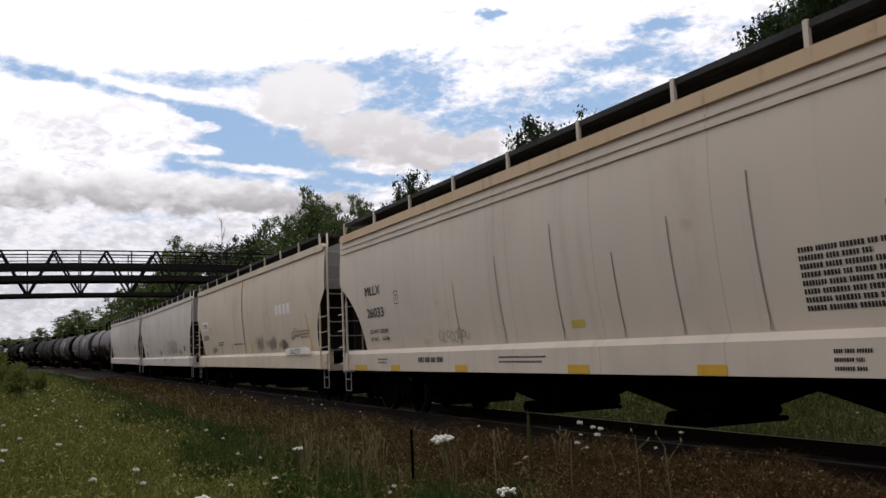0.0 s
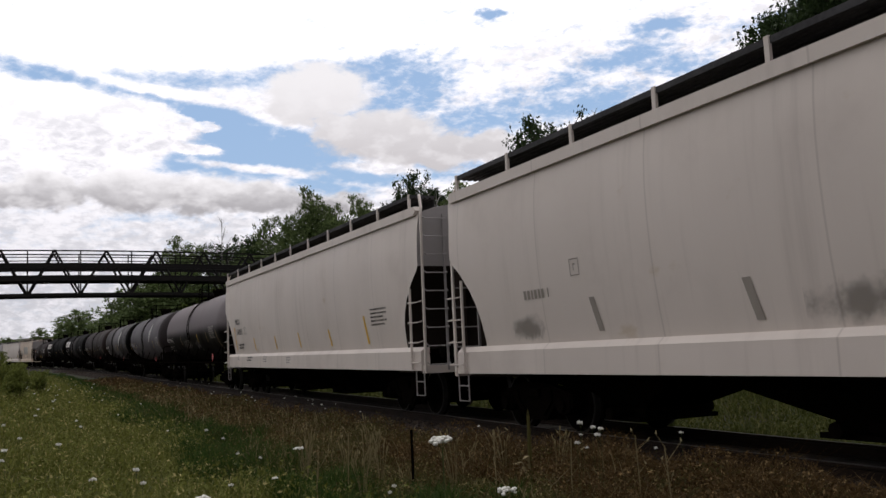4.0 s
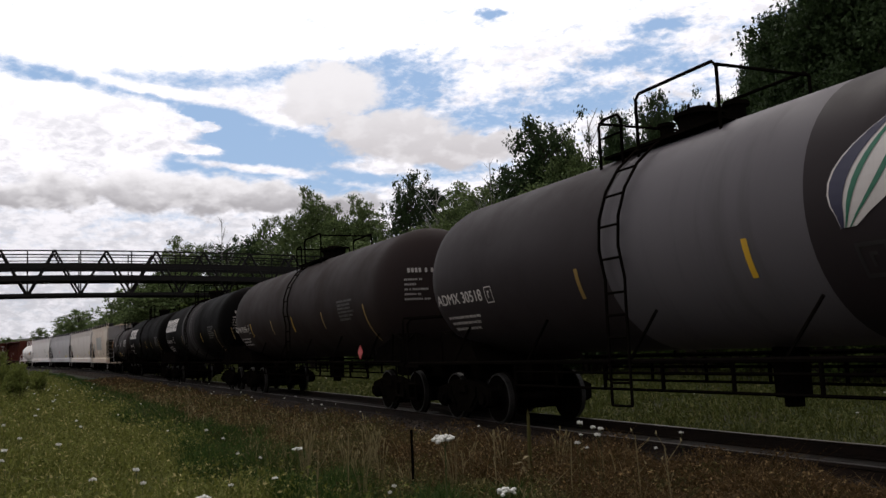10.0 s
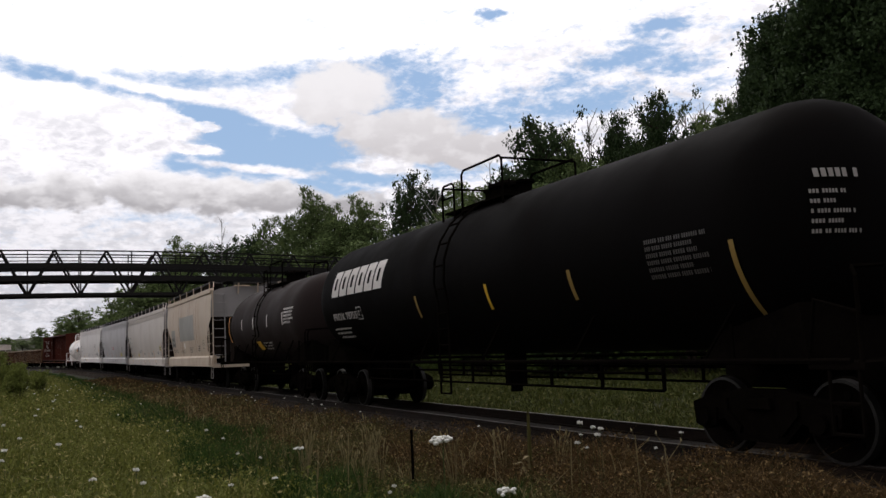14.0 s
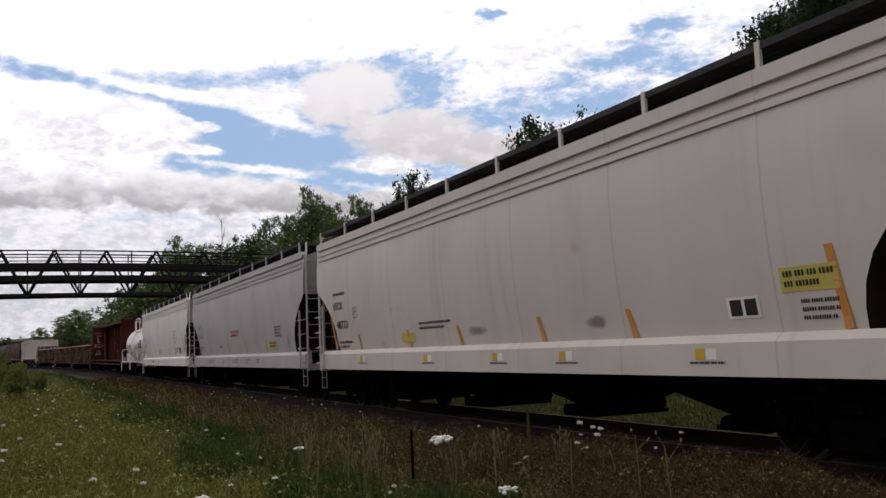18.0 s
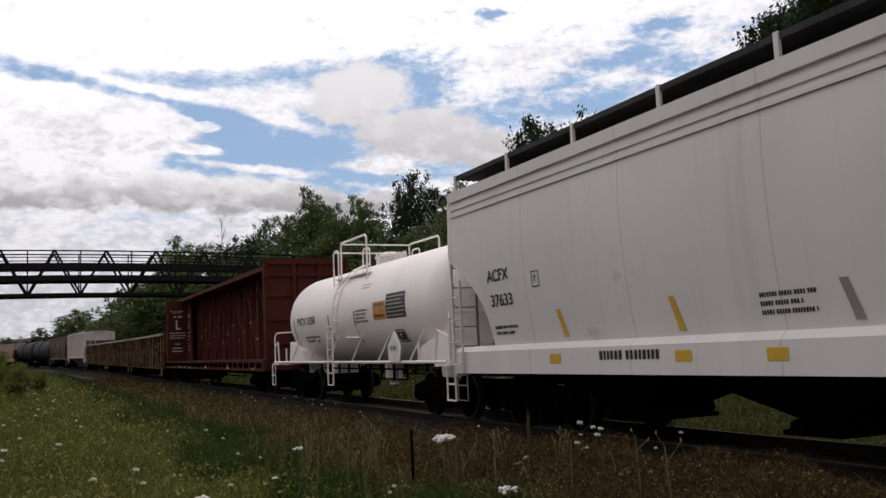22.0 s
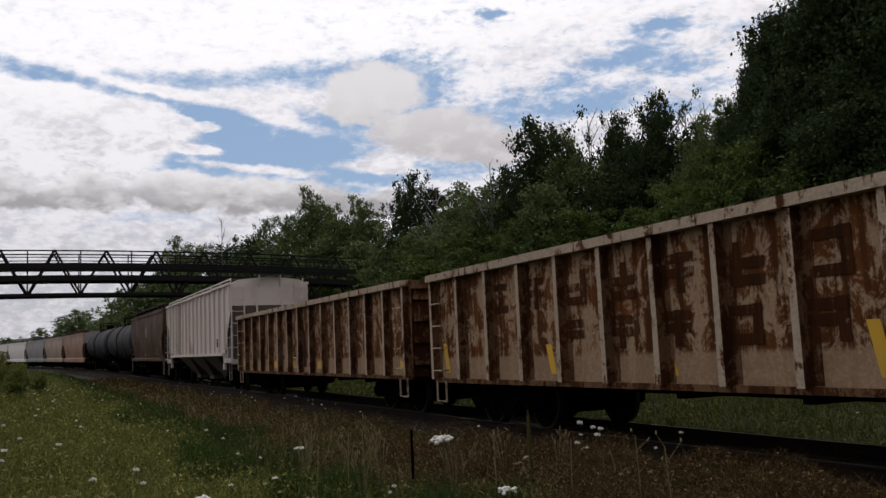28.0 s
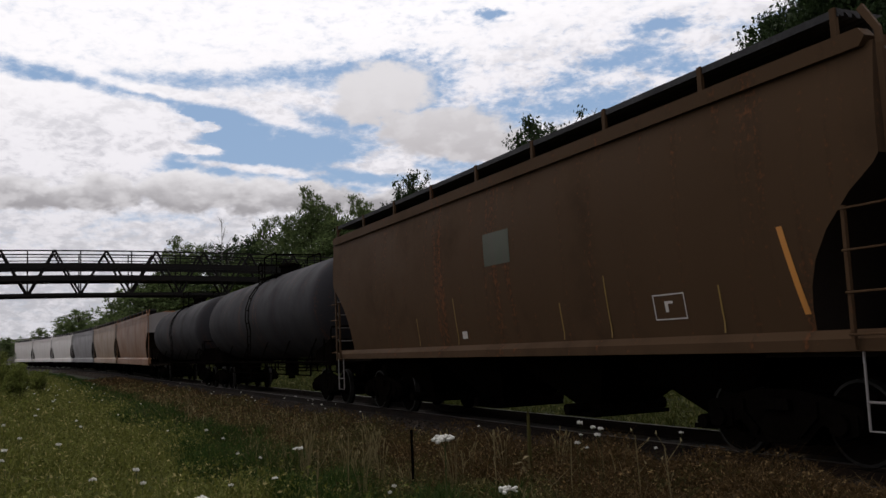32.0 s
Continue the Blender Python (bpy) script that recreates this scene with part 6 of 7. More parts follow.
blades("meadow_grass", "green meadow grass beyond the track", FIELD, 90000, 11.5, 26, -130, -4, 0.50, 0.022, 0.7, seed=5)
leaflets("meadow_leaves", "low green herbs of the meadow", FIELD, 60000, 11.4, 24, -110, -3, 0.02, 0.5, 0.035, seed=16)


# ---------- white umbel flowers ----------
PETAL = mottled("white_petals", (0.50, 0.49, 0.44), (0.72, 0.71, 0.66), 20.0, 0.8)
STEM = mottled("green_stem", (0.03, 0.045, 0.012), (0.07, 0.09, 0.03), 9.0, 0.8)


def umbel(seed, tall):
    """A wild carrot: a thin stem with a lacy flat head of florets."""
    g = random.Random(seed)
    t = tagged(new("wild_carrot_flower"), "white lacy flat-topped wild carrot flower", "flower", "wild carrot flowers")
    bm = bmesh.new()
    pipe(bm, [(0, 0, -0.1), (0.01, 0.0, tall * 0.5), (0, 0.01, tall - 0.04)], 0.003, 5)
    for k in range(8):
        a = k * math.tau / 8
        tube(bm, (0, 0.01, tall - 0.04), (math.cos(a) * 0.03, math.sin(a) * 0.03, tall), 0.0012, 3)
    part("stem", bm, STEM, t)
    bm = bmesh.new()
    for k in range(19):
        a, r = k * 2.4 + g.uniform(-0.3, 0.3), 0.0115 * math.sqrt(k) * g.uniform(0.8, 1.2)
        c = Vector((math.cos(a) * r, math.sin(a) * r, tall + 0.008 - r * r * 3.0 + g.uniform(-0.008, 0.008)))
        bmesh.ops.create_icosphere(bm, subdivisions=1, radius=g.uniform(0.008, 0.014), matrix=Matrix.Translation(c) @ Matrix.Diagonal((1.1, 1.1, 0.8, 1)))
    part("flower_head", bm, PETAL, t)
    return t


def plant(first, x, y, k, used_, rz=0.0, top=None):
    """Set a flower on the ground; top is the height of its head over the rails."""
    z = float(ground_z(x, y))
    m_ = pose(x, y, z, 0, 0, rz)
    ob = first if not used_ else copy_thing(first, m_)
    ob.matrix_basis = m_
    ob.scale = (k, k, k if top is None else (top - z) / 0.8)
    return ob


FLOWERS = [umbel(1, 0.8), umbel(2, 0.8), umbel(3, 0.8)]
rnd = random.Random(77)
BLOWN = []
for i, (x, y, top) in enumerate(((-3.64, 1.66, 0.99), (-4.04, 2.19, 0.67), (-8.67, 2.42, 0.50), (-5.91, 1.03, 0.52))):
    z = float(ground_z(x, y))
    f = umbel(10 + i, top - z)
    f.matrix_basis = pose(x, y, z)
    BLOWN.append(f)
SMALL = umbel(31, 0.8)
for i, (x, y, top) in enumerate(((-8.04, 5.24, 0.57), (-7.62, 5.16, 0.48), (-7.56, 4.88, 0.43), (-7.89, 5.29, 0.53), (-7.77, 5.3, 0.52))):
    plant(SMALL, x, y, 0.55, i > 0, 40 * i, top)
for i in range(110):
    x = -(7.0 + 40 * rnd.random() ** 1.5)
    zone = rnd.random()
    y = rnd.uniform(-0.8, 3.0) if zone < 0.6 else rnd.uniform(5.2, 6.4) if zone < 0.85 else rnd.uniform(12, 15)
    plant(FLOWERS[i % 3], x, y, rnd.uniform(0.28, 0.52), i >= 3, rnd.uniform(0, 360), float(ground_z(x, y)) + rnd.uniform(0.6, 0.8))

# forked dry twigs standing out of the weeds
for i, (x, y, top) in enumerate(((-10.43, 3.49, 0.45), (-10.56, 3.74, 0.47), (-7.23, 5.36, 0.49), (-7.93, 5.05, 0.44), (-9.77, 2.92, 0.34), (-8.86, 4.63, 0.44), (-6.6, 5.2, 0.45))):
    g_ = random.Random(500 + i)
    z = float(ground_z(x, y))
    twig = tagged(new("dry_twig"), "pale dry forked twig standing in the weeds", "twig")
    bm = bmesh.new()
    pipe(bm, [(0, 0, -0.05), (0.02, 0.01, (top - z) * 0.5), (0.0, 0.03, top - z)], 0.006, 5)
    part("stem", bm, STRAW, twig)
    for k in range(4):
        bm = bmesh.new()
        p_ = Vector((0.01, 0.02, (top - z) * (0.6 + 0.12 * k)))
        q_ = p_ + Vector((g_.uniform(-0.12, 0.12), g_.uniform(-0.12, 0.12), g_.uniform(0.05, 0.18)))
        tube(bm, p_, q_, 0.004, 4, 0.002)
        tube(bm, q_, q_ + Vector((g_.uniform(-0.03, 0.03), g_.uniform(-0.03, 0.03), 0.03)), 0.010, 5, 0.003)
        part("side_twig", bm, STRAW, twig)
    twig.matrix_basis = pose(x, y, z, 0, 0, 77 * i)

# clumps of pale seeding grass
SEED = foliage("pale_seed_heads", (0.15, 0.12, 0.055), (0.36, 0.30, 0.16))
CLUMPS = []


def seed_clump(seed):
    """A tuft of thin stalks, each with a drooping seed head."""
    g_ = random.Random(seed)
    t = tagged(new("grass_clump"), "clump of pale dry grass with drooping seed heads", "grass", "clumps of dry grass")
    for k in range(9):
        a, ln, h = g_.uniform(0, math.tau), g_.uniform(0.03, 0.16), g_.uniform(0.5, 0.82)
        q_ = Vector((math.cos(a) * ln, math.sin(a) * ln, h))
        bm = bmesh.new()
        pipe(bm, [(math.cos(a) * 0.02, math.sin(a) * 0.02, -0.05), (q_.x * 0.45, q_.y * 0.45, h * 0.6), q_], 0.003, 4)
        st = part("stalk", bm, STRAW, t)
        bm = bmesh.new()
        e_ = q_ + Vector((math.cos(a) * 0.03, math.sin(a) * 0.03, 0.09))
        loft(bm, [[p + Vector((math.cos(j * math.tau / 5), math.sin(j * math.tau / 5), 0)) * w_ for j in range(5)] for p, w_ in ((q_, 0.003), (q_.lerp(e_, 0.35), 0.010), (q_.lerp(e_, 0.75), 0.008), (e_, 0.001))])
        part("seed_head", bm, SEED, st)
    return t


for i, (x, y) in enumerate(((-12.2, 3.5), (-11.6, 3.9), (-11.9, 4.3), (-10.9, 4.1), (-10.6, 5.2), (-10.2, 5.5), (-11.2, 3.2), (-12.6, 4.6), (-9.6, 5.9), (-13.4, 3.9), (-9.9, 3.5), (-10.0, 4.7))):
    m_ = pose(x, y, float(ground_z(x, y)), 0, 0, 61 * i)
    if i < 3:
        CLUMPS.append(seed_clump(700 + i))
        CLUMPS[i].matrix_basis = m_
    else:
        copy_thing(CLUMPS[i % 3], m_).scale = (0.9 + 0.06 * (i % 4),) * 3

# a dark stake and a bare pale stalk among the weeds
bm = bmesh.new()
tube(bm, (0, 0, -0.3), (0.01, 0, 0.95), 0.022, 6, 0.018)
stake = part("stake", bm, UNDER, None)
stake.matrix_basis = pose(-10.4, 4.32, float(ground_z(-10.4, 4.32)))
tagged(stake, "thin dark stake standing in the weeds", "stake")
stalk = tagged(new("mullein_stalk"), "pale dry mullein stalk standing in the weeds", "plant")
bm = bmesh.new()
tube(bm, (0, 0, -0.1), (0, 0, 0.5), 0.016, 7, 0.022)
tube(bm, (0, 0, 0.5), (0.005, 0, 0.88), 0.026, 8, 0.018)
tube(bm, (0.005, 0, 0.88), (0.005, 0, 0.94), 0.018, 8, 0.004)
part("stem", bm, OLIVE, stalk)
for k in range(7):
    bm = bmesh.new()
    a = k * 0.9
    q = [Vector((0, 0, 0.05 + k * 0.05)), Vector((math.cos(a) * 0.1, math.sin(a) * 0.1, 0.16 + k * 0.06)), Vector((math.cos(a) * 0.24, math.sin(a) * 0.24, 0.14 + k * 0.06))]
    u = Vector((-math.sin(a), math.cos(a), 0)) * 0.03
    vs = [bm.verts.new(p) for p in (q[0] - u * 0.3, q[0] + u * 0.3, q[1] + u, q[2], q[1] - u)]
    bm.faces.new(vs)
    part("leaf", bm, STRAW, stalk)
stalk.matrix_basis = pose(-9.1, 5.23, float(ground_z(-9.1, 5.23)))
stalk.scale = (1, 1, 1.22)

# tall leafy weeds on the bank
TALLWEED = tagged(bush(47, "tall leafy yellow-green weeds on the near bank", foliage("weed_leaves", (0.045, 0.065, 0.012), (0.21, 0.23, 0.055))), category="weed")
for i, (x, y, k) in enumerate(((-30, -0.9, 0.85), (-32, -0.2, 0.7), (-27, -1.3, 0.8), (-35, -1.0, 0.9), (-38, -0.2, 0.8), (-41, 0.6, 0.75), (-24, -1.8, 0.7))):
    m_ = pose(x, y, float(ground_z(x, y)), 0, 0, i * 70)
    b = TALLWEED if i == 0 else copy_thing(TALLWEED, m_)
    b.matrix_basis = m_
    b.scale = (k * 0.7, k * 0.7, k * 0.9)


# ---------- markings on the cars ----------
def car_no(i):
    return CARS[i][0]


def sheet(z):
    """The near face of a hopper car, side sill included."""
    return -1.536 if z < 1.38 else min(hopper_skin(z), -1.44)


PALEDUST = painted("pale_dust", (0.17, 0.16, 0.16), (0.05, 0.045, 0.042), 0.6, 0.6, rough=0.8)
NAVY = painted("navy_sign", (0.03, 0.03, 0.06), streaks=0.2, grime=0.2)
SIGNGREEN = painted("green_sign", (0.02, 0.13, 0.075), streaks=0.2, grime=0.2)
TANK = tank_skin(1.5, 2.73)
SMALLTANK = tank_skin(1.28, 2.38)


def strip(car, x, z0, z1, mat, skin, wide=0.09, lean=-0.0, name="marking_strip"):
    patch_part(car, x, x + wide, z0, z1, mat, skin, lean, name)


c = car_no(0)
skin_text(c, "MLLX", -8.0, 2.66, 0.21, 0.95, INK, sheet)
skin_text(c, "26033", -8.0, 2.16, 0.21, 1.05, INK, sheet)
skin_text(c, "LD LMT  220300", -7.95, 1.80, 0.085, 1.12, INK, sheet, "small_print")
skin_text(c, "LT WT      65700", -7.93, 1.63, 0.085, 1.08, INK, sheet, "small_print")
frame_mark(c, -6.25, 2.38, 0.22, 0.28, INK, sheet)
scrawl(c, -4.2, 1.52, 1.3, 0.22, SMUDGE, sheet, 5, 8, 0.008)
for x, w_ in ((-8.95, 0.85), (-6.6, 0.5), (-3.4, 0.5), (0.4, 0.55), (3.2, 0.5)):
    patch_part(c, x, x + w_, 0.965, 1.09, YELLOW, sheet, name="reflective_strip")
bars(c, -5.1, 1.14, 1, 1.2, INK, sheet, 4, 0.10)
bars(c, -7.4, 1.2, 2, 0.6, INK, sheet, 6, 0.03)
bars(c, 4.85, 2.22, 8, 1.25, INK, sheet, 7, 0.055, 0.03)
bars(c, 5.2, 1.2, 3, 0.45, INK, sheet, 8, 0.04)
bars(c, -1.7, 1.2, 2, 1.5, INK, sheet, 9, 0.03)
patch_part(c, 0.45, 0.8, 1.62, 1.73, LABELYELLOW, sheet, name="label")
for k, x in enumerate((-3.3, -1.6, 0.2, 1.7, 2.9, 4.3, 6.0)):
    strip(c, x, 1.45, 2.6 + 0.3 * (k % 3), SMUDGE, sheet, 0.025, -0.05, "dirt_run")

c = car_no(1)
patch_part(c, -8.37, -7.07, 2.5, 2.86, LIGHTPANEL, sheet, name="number_panel")
skin_text(c, "OTOX", -8.2, 2.57, 0.2, 0.95, INK, lambda z: sheet(z) - 0.006)
skin_text(c, "10273", -8.25, 2.09, 0.2, 1.1, INK, sheet)
frame_mark(c, -6.62, 2.28, 0.28, 0.26, INK, sheet)
bars(c, -5.2, 1.9, 2, 1.1, INK, sheet, 11, 0.05)
bars(c, -2.17, 1.78, 1, 1.6, INK, sheet, 12, 0.05)
strip(c, -0.42, 1.44, 4.05, RUSTRUN, sheet, 0.13, 0.02, "rust_run")
strip(c, 0.65, 1.43, 1.82, YELLOW, sheet, 0.16, -0.06)
for x, wd, hi in ((1.1, 1.7, 2.1), (2.6, 1.9, 2.0), (4.2, 1.6, 1.85), (-6.8, 1.5, 1.8)):
    patch_part(c, x, x + wd, 1.44, hi, GRIME, sheet, name="grime")
scrawl(c, 4.9, 1.5, 0.5, 0.3, INK, sheet, 17, 3, 0.016)
bm = bmesh.new()
prism(bm, [(5.6, 1.36), (8.1, 1.36), (8.05, 1.50), (7.7, 1.56), (5.65, 1.54)], -1.60, -1.545)
flap = part("sill_cover", bm, LIGHTPANEL, c, "bent white cover plate along the sill")
scrawl(flap, 6.2, 1.38, 1.0, 0.15, INK, lambda z: -1.60, 18, 5, 0.012)
for k in range(4):
    patch_part(c, 4.36 + k * 0.46, 4.36 + k * 0.46 + 0.34, 2.6, 2.9, LIGHTPANEL, sheet, name="company_sign")
scrawl(c, 5.96, 1.82, 0.95, 0.28, INK, sheet, 13, 5, 0.014)
bars(c, 6.95, 2.0, 3, 1.0, INK, sheet, 14, 0.04)
strip(c, 7.9, 1.5, 2.5, YELLOW, sheet, 0.1, -0.25)
for x in (-7.6, -4.6, -2.5, 3.9, 5.0):
    strip(c, x, 1.45, 1.85, SMUDGE, sheet, 0.07, -0.08)
for x in (5.2, 2.9, -2.0):
    strip(c, x, 1.5, 3.6, SMUDGE, sheet, 0.02, 0.0, "dirt_run")

c = car_no(2)
scrawl(c, 1.45, 1.58, 1.6, 0.85, INK, sheet, 21, 6, 0.015)
scrawl(c, 3.05, 1.56, 2.0, 0.75, INK, sheet, 22, 11, 0.015)
for x, mat in ((-5.5, SMUDGE), (-2.5, SMUDGE), (0.45, RUSTRUN), (3.25, YELLOW), (6.2, YELLOW), (8.2, YELLOW)):
    strip(c, x, 1.56, 2.04, mat, sheet, 0.13, -0.12)
for k in range(2):
    patch_part(c, 0.4 + k * 0.25, 0.55 + k * 0.25, 1.24, 1.39, REDMARK, sheet, name="sticker")
scrawl(c, 1.05, 1.13, 0.5, 0.28, INK, sheet, 23, 2, 0.01)
scrawl(c, 3.4, 1.13, 0.4, 0.28, INK, sheet, 24, 2, 0.012)
frame_mark(c, -6.0, 2.37, 0.24, 0.25, SMUDGE, sheet)
bars(c, -7.4, 2.12, 1, 0.75, SMUDGE, sheet, 25, 0.14)
for x, wd, hi in ((-8.0, 1.2, 1.9), (-1.8, 1.3, 1.95), (5.2, 1.6, 1.9)):
    patch_part(c, x, x + wd, 1.44, hi, GRIME, sheet, name="grime")
patch_part(c, 7.2, 7.6, 1.7, 1.95, INK, sheet, name="label")

c = car_no(3)
skin_text(c, "MLLX", -7.8, 2.52, 0.2, 0.68, INK, sheet)
skin_text(c, "24053", -7.75, 2.15, 0.2, 0.88, INK, sheet)
frame_mark(c, -6.53, 2.14, 0.3, 0.25, INK, sheet)
for x, z1 in ((-8.05, 2.44), (-5.1, 1.98), (-2.25, 1.96), (0.5, 1.99), (3.4, 1.98), (6.2, 2.2)):
    strip(c, x, 1.55, z1, YELLOW, sheet, 0.11, -0.12)
bars(c, -7.63, 1.74, 2, 0.85, INK, sheet, 31, 0.07)
bars(c, -6.13, 1.28, 2, 0.9, INK, sheet, 32, 0.05)
bars(c, -3.7, 1.3, 3, 0.5, INK, sheet, 33, 0.03)
bars(c, -0.8, 1.26, 3, 0.5, INK, sheet, 34, 0.03)
frame_mark(c, -7.63, 1.24, 0.25, 0.14, INK, sheet, t=0.02)
bars(c, 6.6, 2.3, 5, 1.0, INK, sheet, 35, 0.04)


def head_print(car, seed):
    """Number and small print low on the dished head."""
    tank_ = next(o for o in car.children if o.name.startswith("tank")).data
    half = max(v.co.x for v in tank_.vertices)
    rnd = random.Random(seed)
    bm = bmesh.new()
    for z, h, y0, y1 in ((3.10, 0.10, -0.92, -0.36), (2.92, 0.045, -1.0, -0.62), (2.81, 0.045, -1.0, -0.75), (2.70, 0.045, -1.0, -0.5), (2.59, 0.045, -1.0, -0.65), (2.48, 0.045, -1.0, -0.45)):
        y = y0
        while y < y1:
            q = []
            for yy, zz in ((y, z), (y + h * 0.55, z), (y + h * 0.55, z + h), (y, z + h)):
                a = math.asin(min(1.0, math.hypot(yy, zz - 2.73) / 1.5) ** (1 / 0.72))
                q.append(bm.verts.new((half - 0.95 + 0.95 * math.cos(a) + 0.03, yy - 0.02, zz)))
            bm.faces.new(q)
            y += h * (0.8 if rnd.random() < 0.8 else 1.4)
    tagged(part("head_lettering", bm, SCRUFF, car), kind="stuff")


def tank_marks(i, number, seed, strips=(-8.0, -5.4, -2.7, 0.9, 2.1, 4.4), logo="", mat=YELLOW, text_x=-7.4, logo_x=-7.3, leaf_x=2.2, panel_x=5.25, end_x=6.75, diamond=True):
    c = car_no(i)
    if number:
        skin_text(c, number, text_x, 2.22, 0.2, 1.85, CHALKINK, TANK, weight=0.03)
        frame_mark(c, text_x + 1.98, 2.16, 0.26, 0.28, CHALKINK, TANK)
    bars(c, -7.2, 1.95, 3, 1.3, CHALKINK, TANK, seed, 0.045, 0.06)
    for k, x in enumerate(strips):
        strip(c, x, 2.03, 2.47, mat if k % 2 else DULLSTRIP, TANK, 0.09, -0.0)
    strip(c, end_x, 1.62, 2.5, DULLSTRIP, TANK, 0.08, 0.0)
    bars(c, panel_x, 2.62, 6, 1.15, FAINT if i > 5 else SCRUFF, TANK, seed + 1, 0.055, 0.035)
    head_print(c, seed)
    if diamond:
        bm = bmesh.new()
        q = 0.17
        prism(bm, [(6.5 - q, 1.36), (6.5, 1.36 - q), (6.5 + q, 1.36), (6.5, 1.36 + q)], -1.545, -1.53)
        part("placard", bm, REDMARK, c, "red diamond placard")
    if logo == "leaf":
        x0, z0 = leaf_x, 2.4
        sign = None
        for f_lo, f_hi, m_, lift in ((0.0, 1.0, CHALKINK, 0.008), (0.03, 0.24, NAVY, 0.013), (0.31, 0.39, SIGNGREEN, 0.013), (0.60, 0.68, SIGNGREEN, 0.013)):
            bm = bmesh.new()
            n = 10
            for k in range(n):
                q = []
                for f, e in ((k / n, f_lo), (k / n, f_hi), ((k + 1) / n, f_hi), ((k + 1) / n, f_lo)):
                    z = z0 + 1.15 * f
                    half_w = 0.5 * math.sin(math.pi * min(0.97, max(0.04, f))) ** 0.8
                    q.append(bm.verts.new((x0 + 0.1 + 0.75 * f + half_w * (2 * e - 1), TANK(z) - lift, z)))
                bm.faces.new(q)
            ob = part("leaf_sign" if sign is None else "sign_stripe", bm, m_, sign or c, "white leaf-shaped company sign" if sign is None else "")
            sign = sign or ob
        for k in range(3):
            frame_mark(c, x0 + 0.1 + k * 0.46, 1.9, 0.36, 0.34, INK, TANK, "company_sign", 0.04)
    if logo == "blocks":
        for k in range(6):
            x = logo_x + k * 0.61
            patch_part(c, x, x + 0.52, 2.78, 3.42, CHALKINK, TANK, 0.08, "company_sign", lift=0.008)
            patch_part(c, x + 0.2, x + 0.34, 2.95, 3.25, BLACK, TANK, 0.04, "sign_opening", lift=0.014)
    return c


c = tank_marks(4, "ADMX 30189", 41, (-2.75, 2.1, 4.45))
scrawl(c, -2.0, 1.86, 2.1, 0.4, SCRUFF, TANK, 42, 13, 0.007)
scrawl(c, 1.15, 1.72, 0.85, 0.5, SCRUFF, TANK, 43, 5, 0.008)
c = tank_marks(5, "ADMX 30619", 51, (-8.0, -5.35, -2.6, 4.3), "leaf", leaf_x=2.55, panel_x=5.55, end_x=6.95)
bm = bmesh.new()
last = None
for k in range(33):
    a = k / 32 * math.tau
    x, z = -4.3 + 0.56 * math.cos(a), 1.95 + 0.36 * math.sin(a) ** 1
    row = [bm.verts.new((x + dd * math.cos(a), TANK(z + dd * math.sin(a)) - 0.007, z + dd * math.sin(a))) for dd in (-0.015, 0.015)]
    if last:
        bm.faces.new((last[0], last[1], row[1], row[0]))
    last = row
part("painted_ring", bm, CHALKINK, c)
tank_marks(6, "ADMX 30518", 61, (-2.55, 0.85, 3.85), "leaf")
c = car_no(6)
bars(c, 5.2, 3.0, 5, 1.3, FAINT, TANK, 62, 0.07, 0.04, "data_panel")
tank_marks(7, "ADMX 30396", 71, (-8.4, -5.2, -2.3, 0.2, 3.2), text_x=-7.68, panel_x=4.7, end_x=6.55)
tank_marks(8, "", 81, (-2.15, 3.3), "blocks", diamond=False)
skin_text(car_no(8), "PROX 78775", -7.33, 2.19, 0.17, 1.75, CHALKINK, TANK)
c = tank_marks(9, "", 91, (-1.48, 1.62, 4.27), "blocks", logo_x=-6.85, panel_x=6.17, end_x=7.67, diamond=False)
skin_text(c, "PROX 78755", -6.9, 2.19, 0.17, 1.75, CHALKINK, TANK)
for i in (8, 9):
    frame_mark(car_no(i), -5.1, 2.15, 0.32, 0.3, CHALKINK, TANK)
C10 = tank_skin(1.38, 2.5)
c = car_no(10)
for x in (-2.6, -0.8, 1.2, 3.2):
    strip(c, x, 2.3, 2.7, CHALKINK, C10, 0.1)
bars(c, 3.4, 2.75, 5, 1.1, CHALKINK, C10, 101, 0.06)
patch_part(c, -0.9, -0.3, 1.55, 1.85, YELLOW, C10, name="label")
bars(c, 0.0, 1.75, 3, 1.2, CHALKINK, C10, 102, 0.05)
strip(c, -4.9, 1.9, 2.9, ORANGEMARK, C10, 0.12)

c = car_no(11)
patch_part(c, -2.25, 1.95, 2.18, 3.36, GREYPATCH, sheet, name="grey_patch", label="flat grey paint patch")
patch_part(c, -4.95, -3.8, 1.92, 2.8, GREYPATCH, sheet, name="number_panel")
skin_text(c, "NAHX", -4.9, 2.22, 0.2, 0.95, INK, lambda z: sheet(z) - 0.006)
skin_text(c, "200655", -4.86, 1.95, 0.18, 1.1, INK, lambda z: sheet(z) - 0.006)
frame_mark(c, -3.2, 2.18, 0.28, 0.26, INK, sheet)
bars(c, -4.7, 1.73, 2, 1.5, INK, sheet, 111, 0.05)
bars(c, -2.05, 1.68, 2, 1.2, INK, sheet, 112, 0.04)
bars(c, 0.5, 1.8, 3, 0.85, INK, sheet, 113, 0.05)
bars(c, 2.7, 1.84, 3, 0.6, INK, sheet, 114, 0.05)
frame_mark(c, 3.9, 1.75, 0.5, 0.35, INK, sheet)
